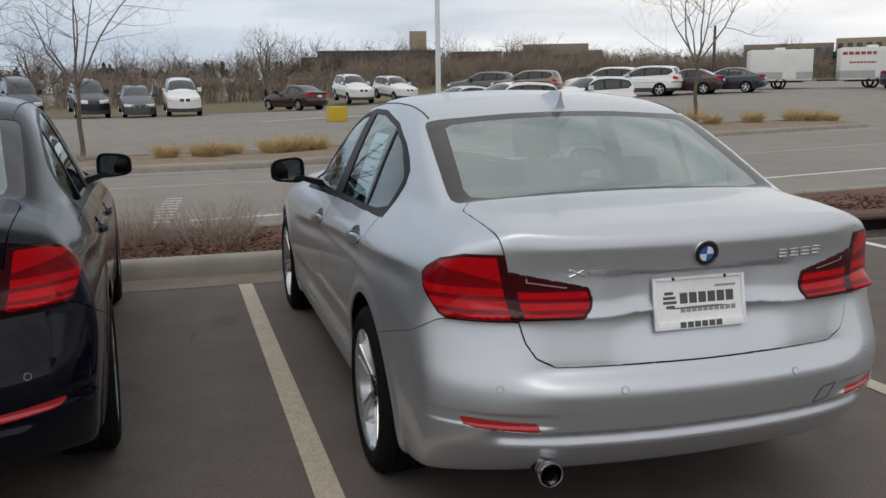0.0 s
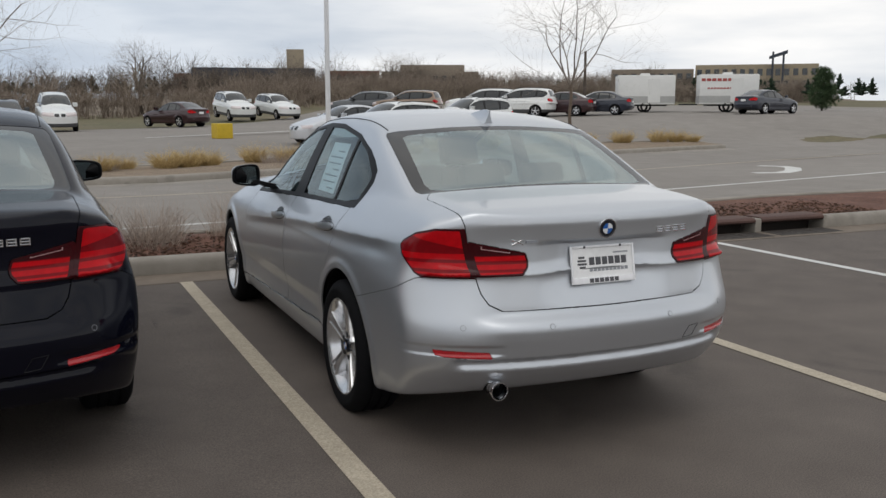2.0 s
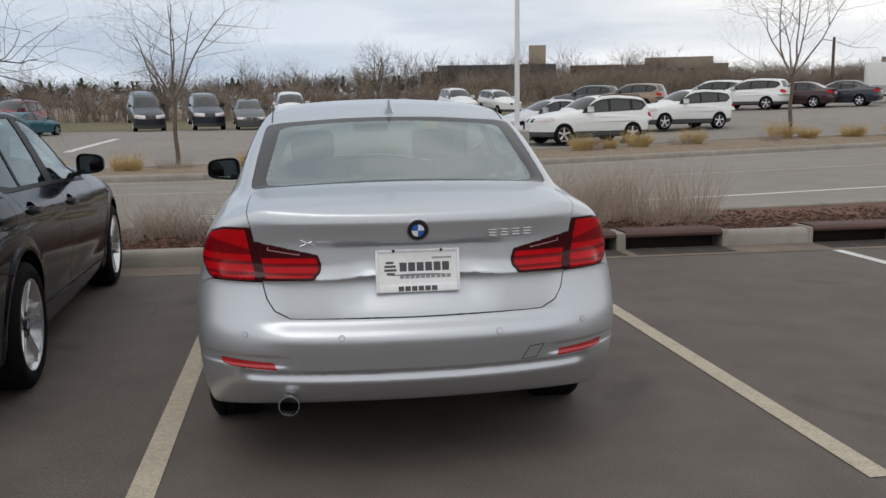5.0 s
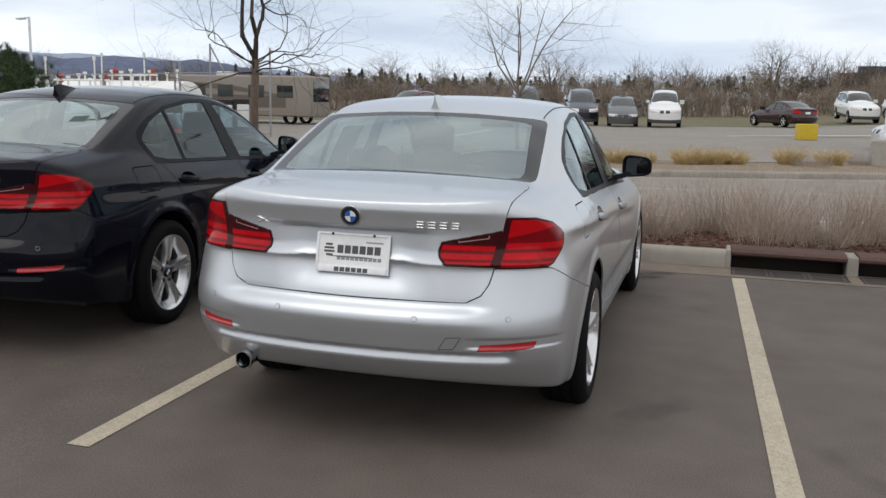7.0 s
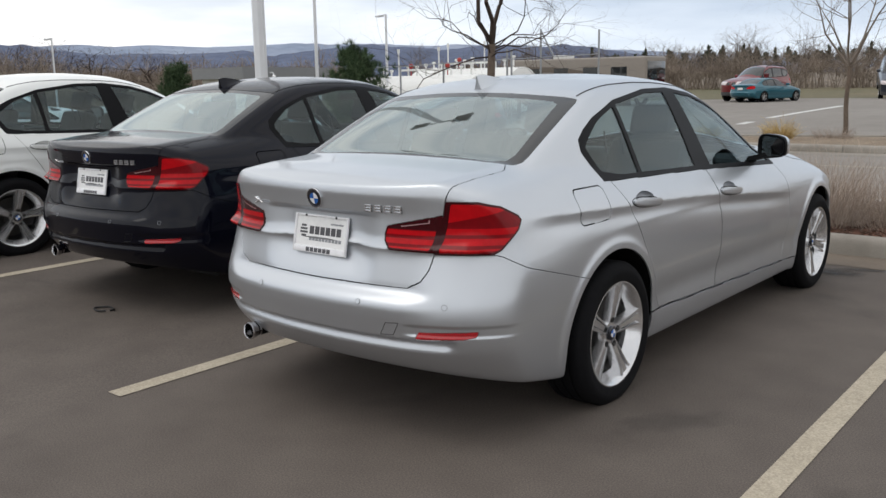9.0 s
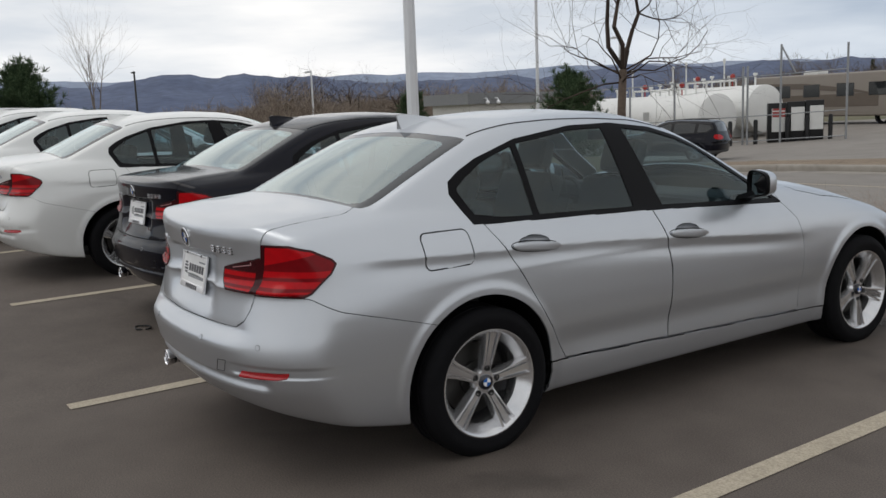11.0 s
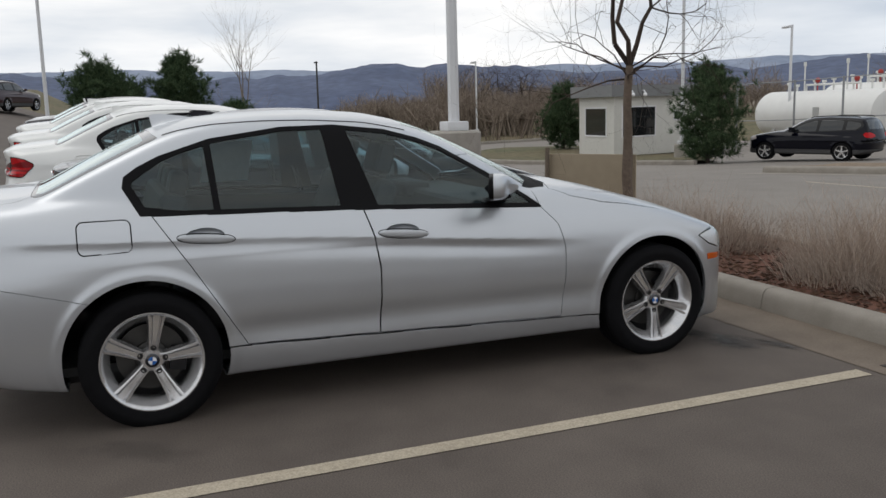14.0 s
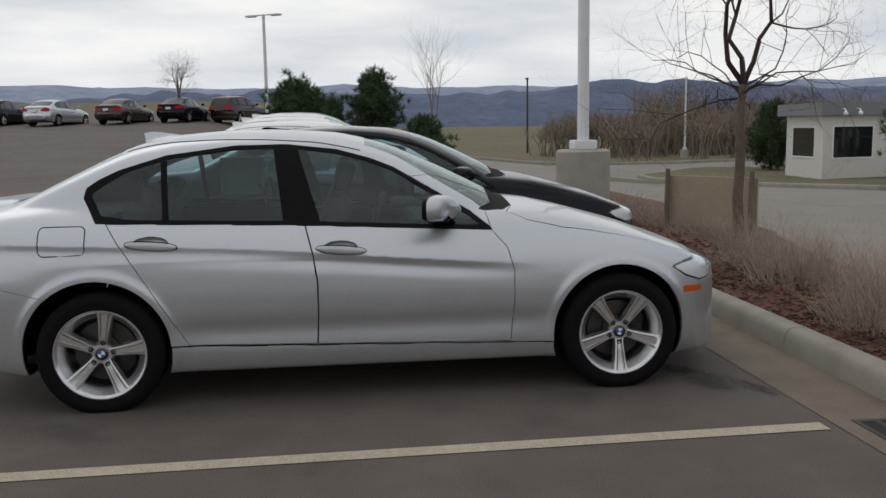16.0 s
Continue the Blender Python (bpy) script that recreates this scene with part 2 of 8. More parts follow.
def surface_nets(f, origin, h):
    """Vertices and quads of the surface f = 0 on a regular grid."""
    s = f < 0
    c = [s[i:s.shape[0] - 1 + i, j:s.shape[1] - 1 + j, k:s.shape[2] - 1 + k] for i in (0, 1) for j in (0, 1) for k in (0, 1)]
    cnt = sum(x.astype(np.int8) for x in c)
    act = np.argwhere((cnt > 0) & (cnt < 8))
    ids = np.full(cnt.shape, -1, np.int64)
    ids[tuple(act.T)] = np.arange(len(act))
    acc, num = np.zeros((len(act), 3)), np.zeros(len(act))
    corner = [(i, j, k) for i in (0, 1) for j in (0, 1) for k in (0, 1)]
    for m, a in enumerate(corner):
        for b in corner[m + 1:]:
            if sum(abs(u - v) for u, v in zip(a, b)) != 1:
                continue
            fa, fb = f[tuple((act + a).T)], f[tuple((act + b).T)]
            cut = (fa < 0) != (fb < 0)
            t = np.where(cut, fa / np.where(cut, fa - fb, 1), 0)
            acc += np.where(cut[:, None], np.array(a) + t[:, None] * (np.array(b) - np.array(a)), 0)
            num += cut
    verts = np.array(origin) + h * (act + acc / num[:, None])
    quads = []
    for ax in range(3):
        o1, o2 = [(1, 2), (2, 0), (0, 1)][ax]
        sl0, sl1 = [slice(None)] * 3, [slice(None)] * 3
        sl0[ax], sl1[ax] = slice(0, -1), slice(1, None)
        e = np.argwhere(s[tuple(sl0)] != s[tuple(sl1)])
        ok = (e[:, o1] > 0) & (e[:, o2] > 0) & (e[:, o1] < f.shape[o1] - 1) & (e[:, o2] < f.shape[o2] - 1)
        e = e[ok]
        d1, d2 = np.eye(3, dtype=int)[o1], np.eye(3, dtype=int)[o2]
        q = np.stack([ids[tuple((e - d1 - d2).T)], ids[tuple((e - d2).T)], ids[tuple(e.T)], ids[tuple((e - d1).T)]], 1)
        flip = ~s[tuple(e.T)]
        q[flip] = q[flip][:, ::-1]
        quads.append(q)
    return verts, np.concatenate(quads)


def gradient(func, p, e=0.0015):
    g = np.zeros_like(p)
    for i in range(3):
        d = np.zeros(3)
        d[i] = e
        a, b = p + d, p - d
        g[:, i] = (func(a[:, 0], a[:, 1], a[:, 2]) - func(b[:, 0], b[:, 1], b[:, 2])) / (2 * e)
    return g


def project(func, p, steps=3):
    for _ in range(steps):
        g = gradient(func, p)
        v = func(p[:, 0], p[:, 1], p[:, 2])
        s = v / np.maximum((g * g).sum(1), 0.05)
        s = np.clip(s, -0.02 / np.maximum(np.sqrt((g * g).sum(1)), 0.3), 0.02 / np.maximum(np.sqrt((g * g).sum(1)), 0.3))
        p = p - s[:, None] * g
    return p


def clip(mesh, field):
    """Cut (verts, tris) along field = 0: (the inside, the outside)."""
    v, t = mesh
    if len(t) == 0:
        return mesh, mesh
    f = np.where(np.abs(field) < 1e-6, 1e-6, field)
    neg = f[t] < 0
    k = neg.sum(1)
    verts, edge = [v], {}
    nxt = [len(v)]

    def mid(a, b):
        key = (a, b) if a < b else (b, a)
        if key not in edge:
            a, b = key
            w = f[a] / (f[a] - f[b])
            edge[key] = nxt[0]
            nxt[0] += 1
            verts.append((v[a] + w * (v[b] - v[a]))[None])
        return edge[key]

    ins, out = list(t[k == 3]), list(t[k == 0])
    for one, lone, pair in ((1, ins, out), (2, out, ins)):
        for tri, ng in zip(t[k == one], neg[k == one]):
            i = int(np.argmax(ng if one == 1 else ~ng))
            a, b, c = int(tri[i]), int(tri[(i + 1) % 3]), int(tri[(i + 2) % 3])
            m, n = mid(a, b), mid(a, c)
            lone.append(np.array((a, m, n)))
            pair += [np.array((m, b, c)), np.array((m, c, n))]
    allv = np.concatenate(verts)
    return tuple(compact(allv, np.array(x).reshape(-1, 3)) for x in (ins, out))


def compact(v, t):
    t = t.astype(np.int64)
    used, inv = np.unique(t, return_inverse=True)
    return v[used], inv.reshape(-1, 3)


def mesh_from(name, verts, faces, normals=None, mats=()):
    me = bpy.data.meshes.new(name)
    me.from_pydata(np.asarray(verts).tolist(), [], np.asarray(faces).tolist())
    me.polygons.foreach_set("use_smooth", [True] * len(me.polygons))
    for m in mats:
        me.materials.append(m)
    if normals is not None:
        me.normals_split_custom_set_from_vertices(np.asarray(normals).tolist())
    me.update()
    return me


def put(name, me, parent=None, label="", m=None):
    ob = new(name, me)
    if parent is not None:
        ob.parent = parent
    if m is not None:
        ob.matrix_basis = m
    if label:
        ob["label"] = label
    return ob


def thing(name, label, category, m=None, group="", kind=""):
    ob = new(name)
    ob.empty_display_size = 0.1
    if m is not None:
        ob.matrix_basis = m
    return tagged(ob, label, category, group, kind)


def bm_mesh(name, bm, mat, smooth=True, sharp=35):
    me = bpy.data.meshes.new(name)
    bmesh.ops.recalc_face_normals(bm, faces=bm.faces)
    for f in bm.faces:
        f.smooth = smooth
    if smooth:
        for e in bm.edges:
            if len(e.link_faces) == 2 and e.calc_face_angle(0) > radians(sharp):
                e.smooth = False
    bm.to_mesh(me)
    bm.free()
    me.materials.append(mat)
    return me


def part(name, bm, mat, parent=None, label="", smooth=True, m=None):
    return put(name, bm_mesh(name, bm, mat, smooth), parent, label, m)


def box(bm, x0, x1, y0, y1, z0, z1, bevel=0.0, seg=2, m=None):
    r = bmesh.ops.create_cube(bm, size=1)
    vs = r["verts"]
    for v in vs:
        v.co = Vector(((x0 + x1) / 2 + v.co.x * (x1 - x0), (y0 + y1) / 2 + v.co.y * (y1 - y0), (z0 + z1) / 2 + v.co.z * (z1 - z0)))
    if bevel:
        es = list({e for v in vs for e in v.link_edges})
        r = bmesh.ops.bevel(bm, geom=es, offset=bevel, segments=seg, affect="EDGES", profile=0.6)
        vs = list({v for v in r["verts"]} | {v for v in vs if v.is_valid})
    if m is not None:
        bmesh.ops.transform(bm, matrix=m, verts=vs)
    return bm


def tube(bm, pts, radii, n=8, cap=True):
    """A round rod along points, with a radius at each."""
    rings = []
    pts = [Vector(p) for p in pts]
    ref = None
    for i, p in enumerate(pts):
        d = (pts[min(i + 1, len(pts) - 1)] - pts[max(i - 1, 0)]).normalized()
        if ref is None:
            ref = d.orthogonal()
        a = (ref - d * ref.dot(d)).normalized()
        ref = a
        b = d.cross(a)
        r = radii[i] if hasattr(radii, "__len__") else radii
        rings.append([bm.verts.new(p + r * (math.cos(6.28318 * k / n) * a + math.sin(6.28318 * k / n) * b)) for k in range(n)])
    for r0, r1 in zip(rings, rings[1:]):
        for k in range(n):
            bm.faces.new((r0[k], r0[(k + 1) % n], r1[(k + 1) % n], r1[k]))
    if cap:
        bm.faces.new(rings[0][::-1])
        bm.faces.new(rings[-1])
    return bm


def lathe(bm, prof, n=48, axis="x", closed=False):
    """Turn a profile of (radius, along) round the axis."""
    rings = []
    for k in range(n):
        c, s = math.cos(6.2831853 * k / n), math.sin(6.2831853 * k / n)
        rings.append([bm.verts.new((a, r * c, r * s) if axis == "x" else (r * c, r * s, a)) for r, a in prof])
    m = len(prof)
    for k in range(n):
        r0, r1 = rings[k], rings[(k + 1) % n]
        for i in range(m if closed else m - 1):
            q = (r0[i], r0[(i + 1) % m], r1[(i + 1) % m], r1[i])
            bm.faces.new(q)
    return bm


def prism(bm, poly, a0, a1, axis="x"):
    """Extrude a polygon along an axis; the polygon is in the other two."""
    def at(p, a):
        return {"x": (a, p[0], p[1]), "y": (p[0], a, p[1]), "z": (p[0], p[1], a)}[axis]
    lo, hi = [bm.verts.new(at(p, a0)) for p in poly], [bm.verts.new(at(p, a1)) for p in poly]
    bm.faces.new(lo)
    bm.faces.new(hi[::-1])
    for i in range(len(poly)):
        j = (i + 1) % len(poly)
        bm.faces.new((lo[i], hi[i], hi[j], lo[j]))
    return bm

# ---- the four-door sedans ----
SEDAN = dict(
    deck=[(-1.2, 1.0), (-1.0, 1.026), (-0.965, 1.034), (-0.885, 1.066), (-0.7, 1.087), (-0.45, 1.104), (0.2, 1.085), (1.0, 1.04), (2.0, 1.04), (2.15, 1.045), (2.46, 1.012),
          (2.64, 0.972), (3.0, 0.872), (3.25, 0.784), (3.4, 0.722), (3.5, 0.672), (3.7, 0.55)],
    crown=[(-0.5, 0.014), (0.2, 0.03), (2.0, 0.055)], half=[(-1.1, -0.035), (-0.8, -0.015), (-0.4, -0.004), (0, 0.0), (2.7, 0.0), (3.0, -0.012), (3.3, -0.05), (3.6, -0.12)],
    section=[(0.1, 0.775), (0.15, 0.80), (0.2, 0.822), (0.3, 0.842), (0.4, 0.852), (0.5, 0.862), (0.6, 0.868), (0.7, 0.866), (0.8, 0.857), (0.86, 0.842),
             (0.9, 0.822), (0.97, 0.778), (1.05, 0.725), (1.2, 0.62)],
    belt=[(-1, 1.02), (0, 0.998), (1.1, 0.957), (2.1, 0.912), (3.2, 0.86)],
    crease=[(-1, 0.925), (-0.48, 0.902), (0.66, 0.854), (1.14, 0.82), (1.56, 0.778), (2.18, 0.727), (2.6, 0.70)], crease_end=2.45,
    bottom=[(-1.1, 0.318), (-0.9, 0.312), (-0.7, 0.272), (-0.4, 0.21), (0, 0.195), (2.4, 0.195), (3.1, 0.165), (3.6, 0.19)],
    rear=[(0.1, -0.74), (0.25, -0.87), (0.33, -0.952), (0.375, -0.994), (0.41, -1.020), (0.43, -1.032), (0.46, -1.036), (0.5, -1.044), (0.54, -1.052), (0.57, -1.056), (0.592, -1.053), (0.610, -1.038),
          (0.626, -1.016), (0.640, -1.0), (0.67, -0.996), (0.75, -0.980), (0.84, -0.964), (0.91, -0.962), (0.932, -0.963), (0.955, -0.966), (0.985, -0.971), (1.0, -0.974), (1.03, -0.970), (1.1, -0.945)],
    corner=[(0.1, -0.74), (0.25, -0.87), (0.33, -0.950), (0.375, -0.992), (0.41, -1.018), (0.46, -1.036), (0.54, -1.050), (0.60, -1.042), (0.66, -1.017), (0.72, -0.995), (0.79, -0.972), (0.84, -0.962), (0.91, -0.961), (0.985, -0.970), (1.0, -0.974), (1.03, -0.970), (1.1, -0.945)],
    rear_bow=(0.105, 0.075), front=3.60, front_bow=0.16,
    roof=[(-1.5, 0.45), (-0.8, 0.90), (-0.55, 1.05), (-0.45, 1.108), (-0.2, 1.238), (0.0, 1.335), (0.1, 1.379), (0.2, 1.413), (0.37, 1.445), (0.65, 1.465), (0.93, 1.467),
          (1.27, 1.445), (1.5, 1.395), (1.65, 1.342), (1.9, 1.228), (2.1, 1.13), (2.3, 1.02), (2.6, 0.84), (3.4, 0.35), (4.5, 0.0)],
    roof_crown=[(-0.45, 0.012), (0.1, 0.026), (0.6, 0.033), (1.2, 0.04), (2.0, 0.05)], glass=(0.772, 0.97, 0.34, 0.20), glass_taper=[(-0.8, -0.11), (-0.4, -0.062), (0.0, -0.014), (0.3, 0.0), (1.2, 0.0), (1.7, -0.015), (2.1, -0.04), (2.4, -0.06)],
    bows=(0.06, 0.34), wheels=(0.0, 2.81), hub=0.325, arch=0.375, sport=True, fine=0.018, span=(-1.1, 3.68, 1.52))


def body_field(S):
    """The outer skin of a car as a field: below zero inside."""
    crown, roof_crown = smooth_table(S["crown"], 0.1), smooth_table(S["roof_crown"], 0.1)
    deck, half = smooth_table(S["deck"], S["fine"]), smooth_table(S["half"], 0.08)
    sect, belt = smooth_table(S["section"], 0.022), smooth_table(S["belt"], 0.1)
    crease, bottom = smooth_table(S["crease"], 0.15), smooth_table(S["bottom"], 0.05)
    rear, roof = smooth_table(S["rear"], 0.006, step=0.003), smooth_table(S["roof"], 0.045)
    taper = smooth_table(S["glass_taper"], 0.1)
    corner = smooth_table(S.get("corner", S["rear"]), 0.02, step=0.005)
    g0, gz, g1, g2 = S["glass"]

    def field(x, y, z):
        x = np.abs(x)
        up = sstep(0.35, 0.9, z)
        zz = z + (0.957 - belt(y)) * up
        side = sect(zz) + half(y) - 0.022 * sstep(-0.05, -0.7, y) * sstep(0.68, 0.86, z)
        r = z - crease(y)
        soft = np.sqrt(r * r + 0.003 ** 2)
        live = sstep(S["crease_end"], S["crease_end"] - 0.7, y) * sstep(-0.75, -0.35, y)
        side = side + live * (0.009 * np.exp(-soft / 0.045) - 0.009 * np.exp(-((r + 0.040) / 0.040) ** 2))
        # hollow above the sill
        side = side - 0.011 * np.exp(-((z - 0.41) / 0.065) ** 2) * sstep(0.2, 0.6, y) * sstep(2.6, 2.2, y)
        for wy in S["wheels"]:
            d = np.sqrt((y - wy) ** 2 + (z - S["hub"]) ** 2)
            side = side + 0.009 * np.exp(-(np.maximum(d - S["arch"] - 0.022, 0) / 0.026) ** 2) * sstep(0.98, 0.70, z)
        a = z - deck(y) + crown(y) * (x / 0.8) ** 2 + 0.03 * sstep(0.56, 0.74, x) * sstep(-0.2, -0.5, y)
        b = x - side
        bow = S["rear_bow"][0] * (x / 0.75) ** 2 + S["rear_bow"][1] * (x / 0.75) ** 6
        near_corner = sstep(0.47, 0.64, x)
        ry = rear(z) * (1 - near_corner) + corner(z) * near_corner + bow
        if S["sport"]:
            ry = ry + 0.036 * sstep(0.640, 0.765, z) * sstep(0.934, 0.910, z) * sstep(0.345, 0.185, x)
            mid = sstep(0.70, 0.62, x)
            ry = ry + mid * 0.024 * sstep(0.463, 0.447, z) * sstep(0.402, 0.442, z)
            ry = ry + 0.008 * sstep(0.525, 0.51, z) * sstep(0.472, 0.485, z) * sstep(0.47, 0.54, x)
        c = ry - y
        d = y - S["front"] + S["front_bow"] * (x / 0.6) ** 2.3
        e = bottom(y) - z
        edge = 0.05 - (0.014 + 0.029 * sstep(0.70, 0.54, x)) * sstep(-0.3, -0.7, y)
        low = smax(smax(smax(a, b, 0.045), smax(c, d, 0.01), edge), e, 0.02)
        k = sstep(0.3, 1.3, y)
        yy = y - S["bows"][0] * x * x * (1 - k) + S["bows"][1] * x * x * k
        top = (z - roof(yy) + roof_crown(yy) * (x / 0.6) ** 2) * 0.87
        dz = z - gz - (belt(y) - 0.957)
        wall = (x - g0 + g1 * dz + g2 * dz * np.abs(dz) - taper(y)) * 0.92
        high = smax(smax(top, wall, 0.045), 0.8 - z, 0.01)
        return smin(low, high, 0.018)

    return field


def skin(S, h):
    """Half of a car's skin (x above zero) as triangles."""
    f = body_field(S)
    y0, y1, z1 = S["span"]
    xs, ys, zs = np.arange(-1.5 * h, 1.0, h), np.arange(y0, y1, h), np.arange(0.08, z1, h)
    v, q = surface_nets(f(xs[:, None, None], ys[None, :, None], zs[None, None, :]), (xs[0], ys[0], zs[0]), h)
    v = project(f, v)
    t = np.concatenate([q[:, [0, 1, 2]], q[:, [0, 2, 3]]])
    mesh = clip((v, t), v[:, 0])[1]
    mesh[0][np.abs(mesh[0][:, 0]) < 1e-4, 0] = 0
    return f, mesh


def panel(name, f, mesh, mat, both=True, side=1, gap=0.0018, rim=0.012, lift=0.0, parent=None, label="", left=None):
    """A sheet part from a piece of the skin: edges drawn in by the gap and turned inwards. both: joined with its mirror image."""
    vs, ns, fs, base = [], [], [], 0
    jobs = [(mesh, 1), (mesh if left is None else left, -1)] if both else [(mesh, side)]
    for (v, t), sx in jobs:
        if len(t) == 0:
            continue
        v = project(f, v, 1)
        n = gradient(f, v)
        n /= np.linalg.norm(n, axis=1)[:, None]
        e = np.sort(np.concatenate([t[:, [0, 1]], t[:, [1, 2]], t[:, [2, 0]]]), axis=1)
        ed = np.concatenate([t[:, [0, 1]], t[:, [1, 2]], t[:, [2, 0]]])
        third = np.concatenate([t[:, 2], t[:, 0], t[:, 1]])
        _, inv, cnt = np.unique(e, axis=0, return_inverse=True, return_counts=True)
        rimm = cnt[inv.reshape(-1)] == 1
        if both:
            rimm &= ~((np.abs(v[ed[:, 0], 0]) < 2e-4) & (np.abs(v[ed[:, 1], 0]) < 2e-4))
        bd, th = ed[rimm], third[rimm]
        inward = np.zeros_like(v)
        if len(bd):
            tang = v[bd[:, 1]] - v[bd[:, 0]]
            w = np.cross(n[bd[:, 0]], tang)
            w /= np.maximum(np.linalg.norm(w, axis=1), 1e-9)[:, None]
            np.add.at(inward, bd[:, 0], w)
            np.add.at(inward, bd[:, 1], w)
            ln = np.linalg.norm(inward, axis=1)
            inward[ln > 0] /= ln[ln > 0][:, None]
            if both:
                inward[np.abs(v[:, 0]) < 2e-4, 0] = 0
        p = v + inward * gap + n * lift
        if both:
            p[np.abs(v[:, 0]) < 2e-4, 0] = 0
        bi = np.unique(bd)
        remap = np.full(len(v), -1)
        remap[bi] = np.arange(len(bi))
        m = len(p)
        p2 = np.concatenate([p, p[bi] - n[bi] * 0.0015 - inward[bi] * 0.0010, p[bi] - n[bi] * rim - inward[bi] * 0.0012])
        n2 = np.concatenate([n, n[bi] * 0.3 - inward[bi], -inward[bi]])
        r0, r1 = remap[bd[:, 0]] + m, remap[bd[:, 1]] + m
        nb = len(bi)
        strip = np.concatenate([np.stack([bd[:, 1], bd[:, 0], r0], 1), np.stack([bd[:, 1], r0, r1], 1),
                                np.stack([r1, r0, r0 + nb], 1), np.stack([r1, r0 + nb, r1 + nb], 1)]) if nb else np.zeros((0, 3), int)
        tt = np.concatenate([t, strip])
        if sx < 0:
            p2, n2, tt = p2 * (-1, 1, 1), n2 * (-1, 1, 1), tt[:, ::-1]
        vs.append(p2), ns.append(n2), fs.append(tt + base)
        base += len(p2)
    me = mesh_from(name, np.concatenate(vs), np.concatenate(fs), np.concatenate(ns), (mat,))
    return put(name, me, parent, label)


def wheel_meshes(R=0.328, rim_r=0.233, width=0.225, n=64):
    """Tyre, rim, disc, cap and bolts, centred on the hub, facing +x."""
    out = {}
    w = width / 2
    bm = bmesh.new()
    prof = [(rim_r - 0.012, -w + 0.02), (rim_r + 0.004, -w + 0.004), (rim_r + 0.03, -w - 0.004), (R - 0.035, -w - 0.002), (R - 0.008, -w + 0.016), (R, -w + 0.03)]
    for g in (-0.05, 0.0, 0.05):
        prof += [(R, g - 0.007), (R - 0.008, g - 0.005), (R - 0.008, g + 0.005), (R, g + 0.007)]
    prof += [(R, w - 0.03), (R - 0.008, w - 0.016), (R - 0.02, w - 0.008), (R - 0.024, w - 0.004), (R - 0.035, w + 0.002), (rim_r + 0.045, w + 0.005), (rim_r + 0.04, w + 0.0035), (rim_r + 0.02, w + 0.003),
             (rim_r + 0.004, w - 0.004), (rim_r - 0.012, w - 0.02)]
    lathe(bm, prof, n)
    out["tyre"] = bm_mesh("tyre", bm, M["tyre"])
    bm = bmesh.new()
    lathe(bm, [(rim_r - 0.02, -w + 0.015), (rim_r - 0.046, 0.01), (rim_r - 0.044, w - 0.062), (rim_r - 0.034, w - 0.046), (rim_r - 0.016, w - 0.022), (rim_r - 0.008, w - 0.009), (rim_r + 0.0, w - 0.003), (rim_r + 0.005, w - 0.003), (rim_r + 0.007, w - 0.007), (rim_r + 0.002, w - 0.014)], n)
    # five twin spokes, each with a groove along the middle
    for k in range(5):
        a = radians(90 + 72 * k)
        rot = Matrix.Rotation(a, 4, "X")
        secs = []
        for r, hw, xo, dp in ((0.035, 0.026, w - 0.040, 0.03), (0.06, 0.0245, w - 0.036, 0.034), (0.085, 0.026, w - 0.030, 0.040), (0.12, 0.029, w - 0.025, 0.042), (0.16, 0.033, w - 0.020, 0.042), (0.205, 0.040, w - 0.014, 0.042), (rim_r - 0.006, 0.047, w - 0.009, 0.042)):
            k = 0.2 + 0.8 * min(1, max(0, (r - 0.06) / 0.05))
            ring = [(-hw - 0.003, xo - dp), (-hw, xo - 0.010), (-hw + 0.003, xo - 0.001), (-0.66 * hw, xo), (-0.58 * hw, xo - 0.017 * k), (-0.46 * hw, xo - 0.017 * k), (-0.36 * hw, xo - 0.004 * k), (0.36 * hw, xo - 0.004 * k), (0.46 * hw, xo - 0.017 * k), (0.58 * hw, xo - 0.017 * k), (0.66 * hw, xo), (hw - 0.003, xo - 0.001), (hw, xo - 0.010), (hw + 0.003, xo - dp)]
            secs.append([bm.verts.new(rot @ Vector((x, r, y))) for y, x in ring])
        for s0, s1 in zip(secs, secs[1:]):
            for i in range(len(s0)):
                j = (i + 1) % len(s0)
                bm.faces.new((s0[i], s0[j], s1[j], s1[i]))
        bm.faces.new(secs[0]), bm.faces.new(secs[-1])
    lathe(bm, [(0.001, w - 0.040), (0.036, w - 0.0385), (0.050, w - 0.040), (0.060, w - 0.052), (0.064, w - 0.07), (0.001, w - 0.07)], 40)
    out["rim"] = bm_mesh("rim", bm, M["alloy"], sharp=28)
    bm = bmesh.new()
    lathe(bm, [(0.001, w - 0.026), (0.028, w - 0.027), (0.033, w - 0.030), (0.034, w - 0.045)], 32)
    out["hub_cap"] = bm_mesh("hub_cap", bm, M["badge_blue"])
    bm = bmesh.new()
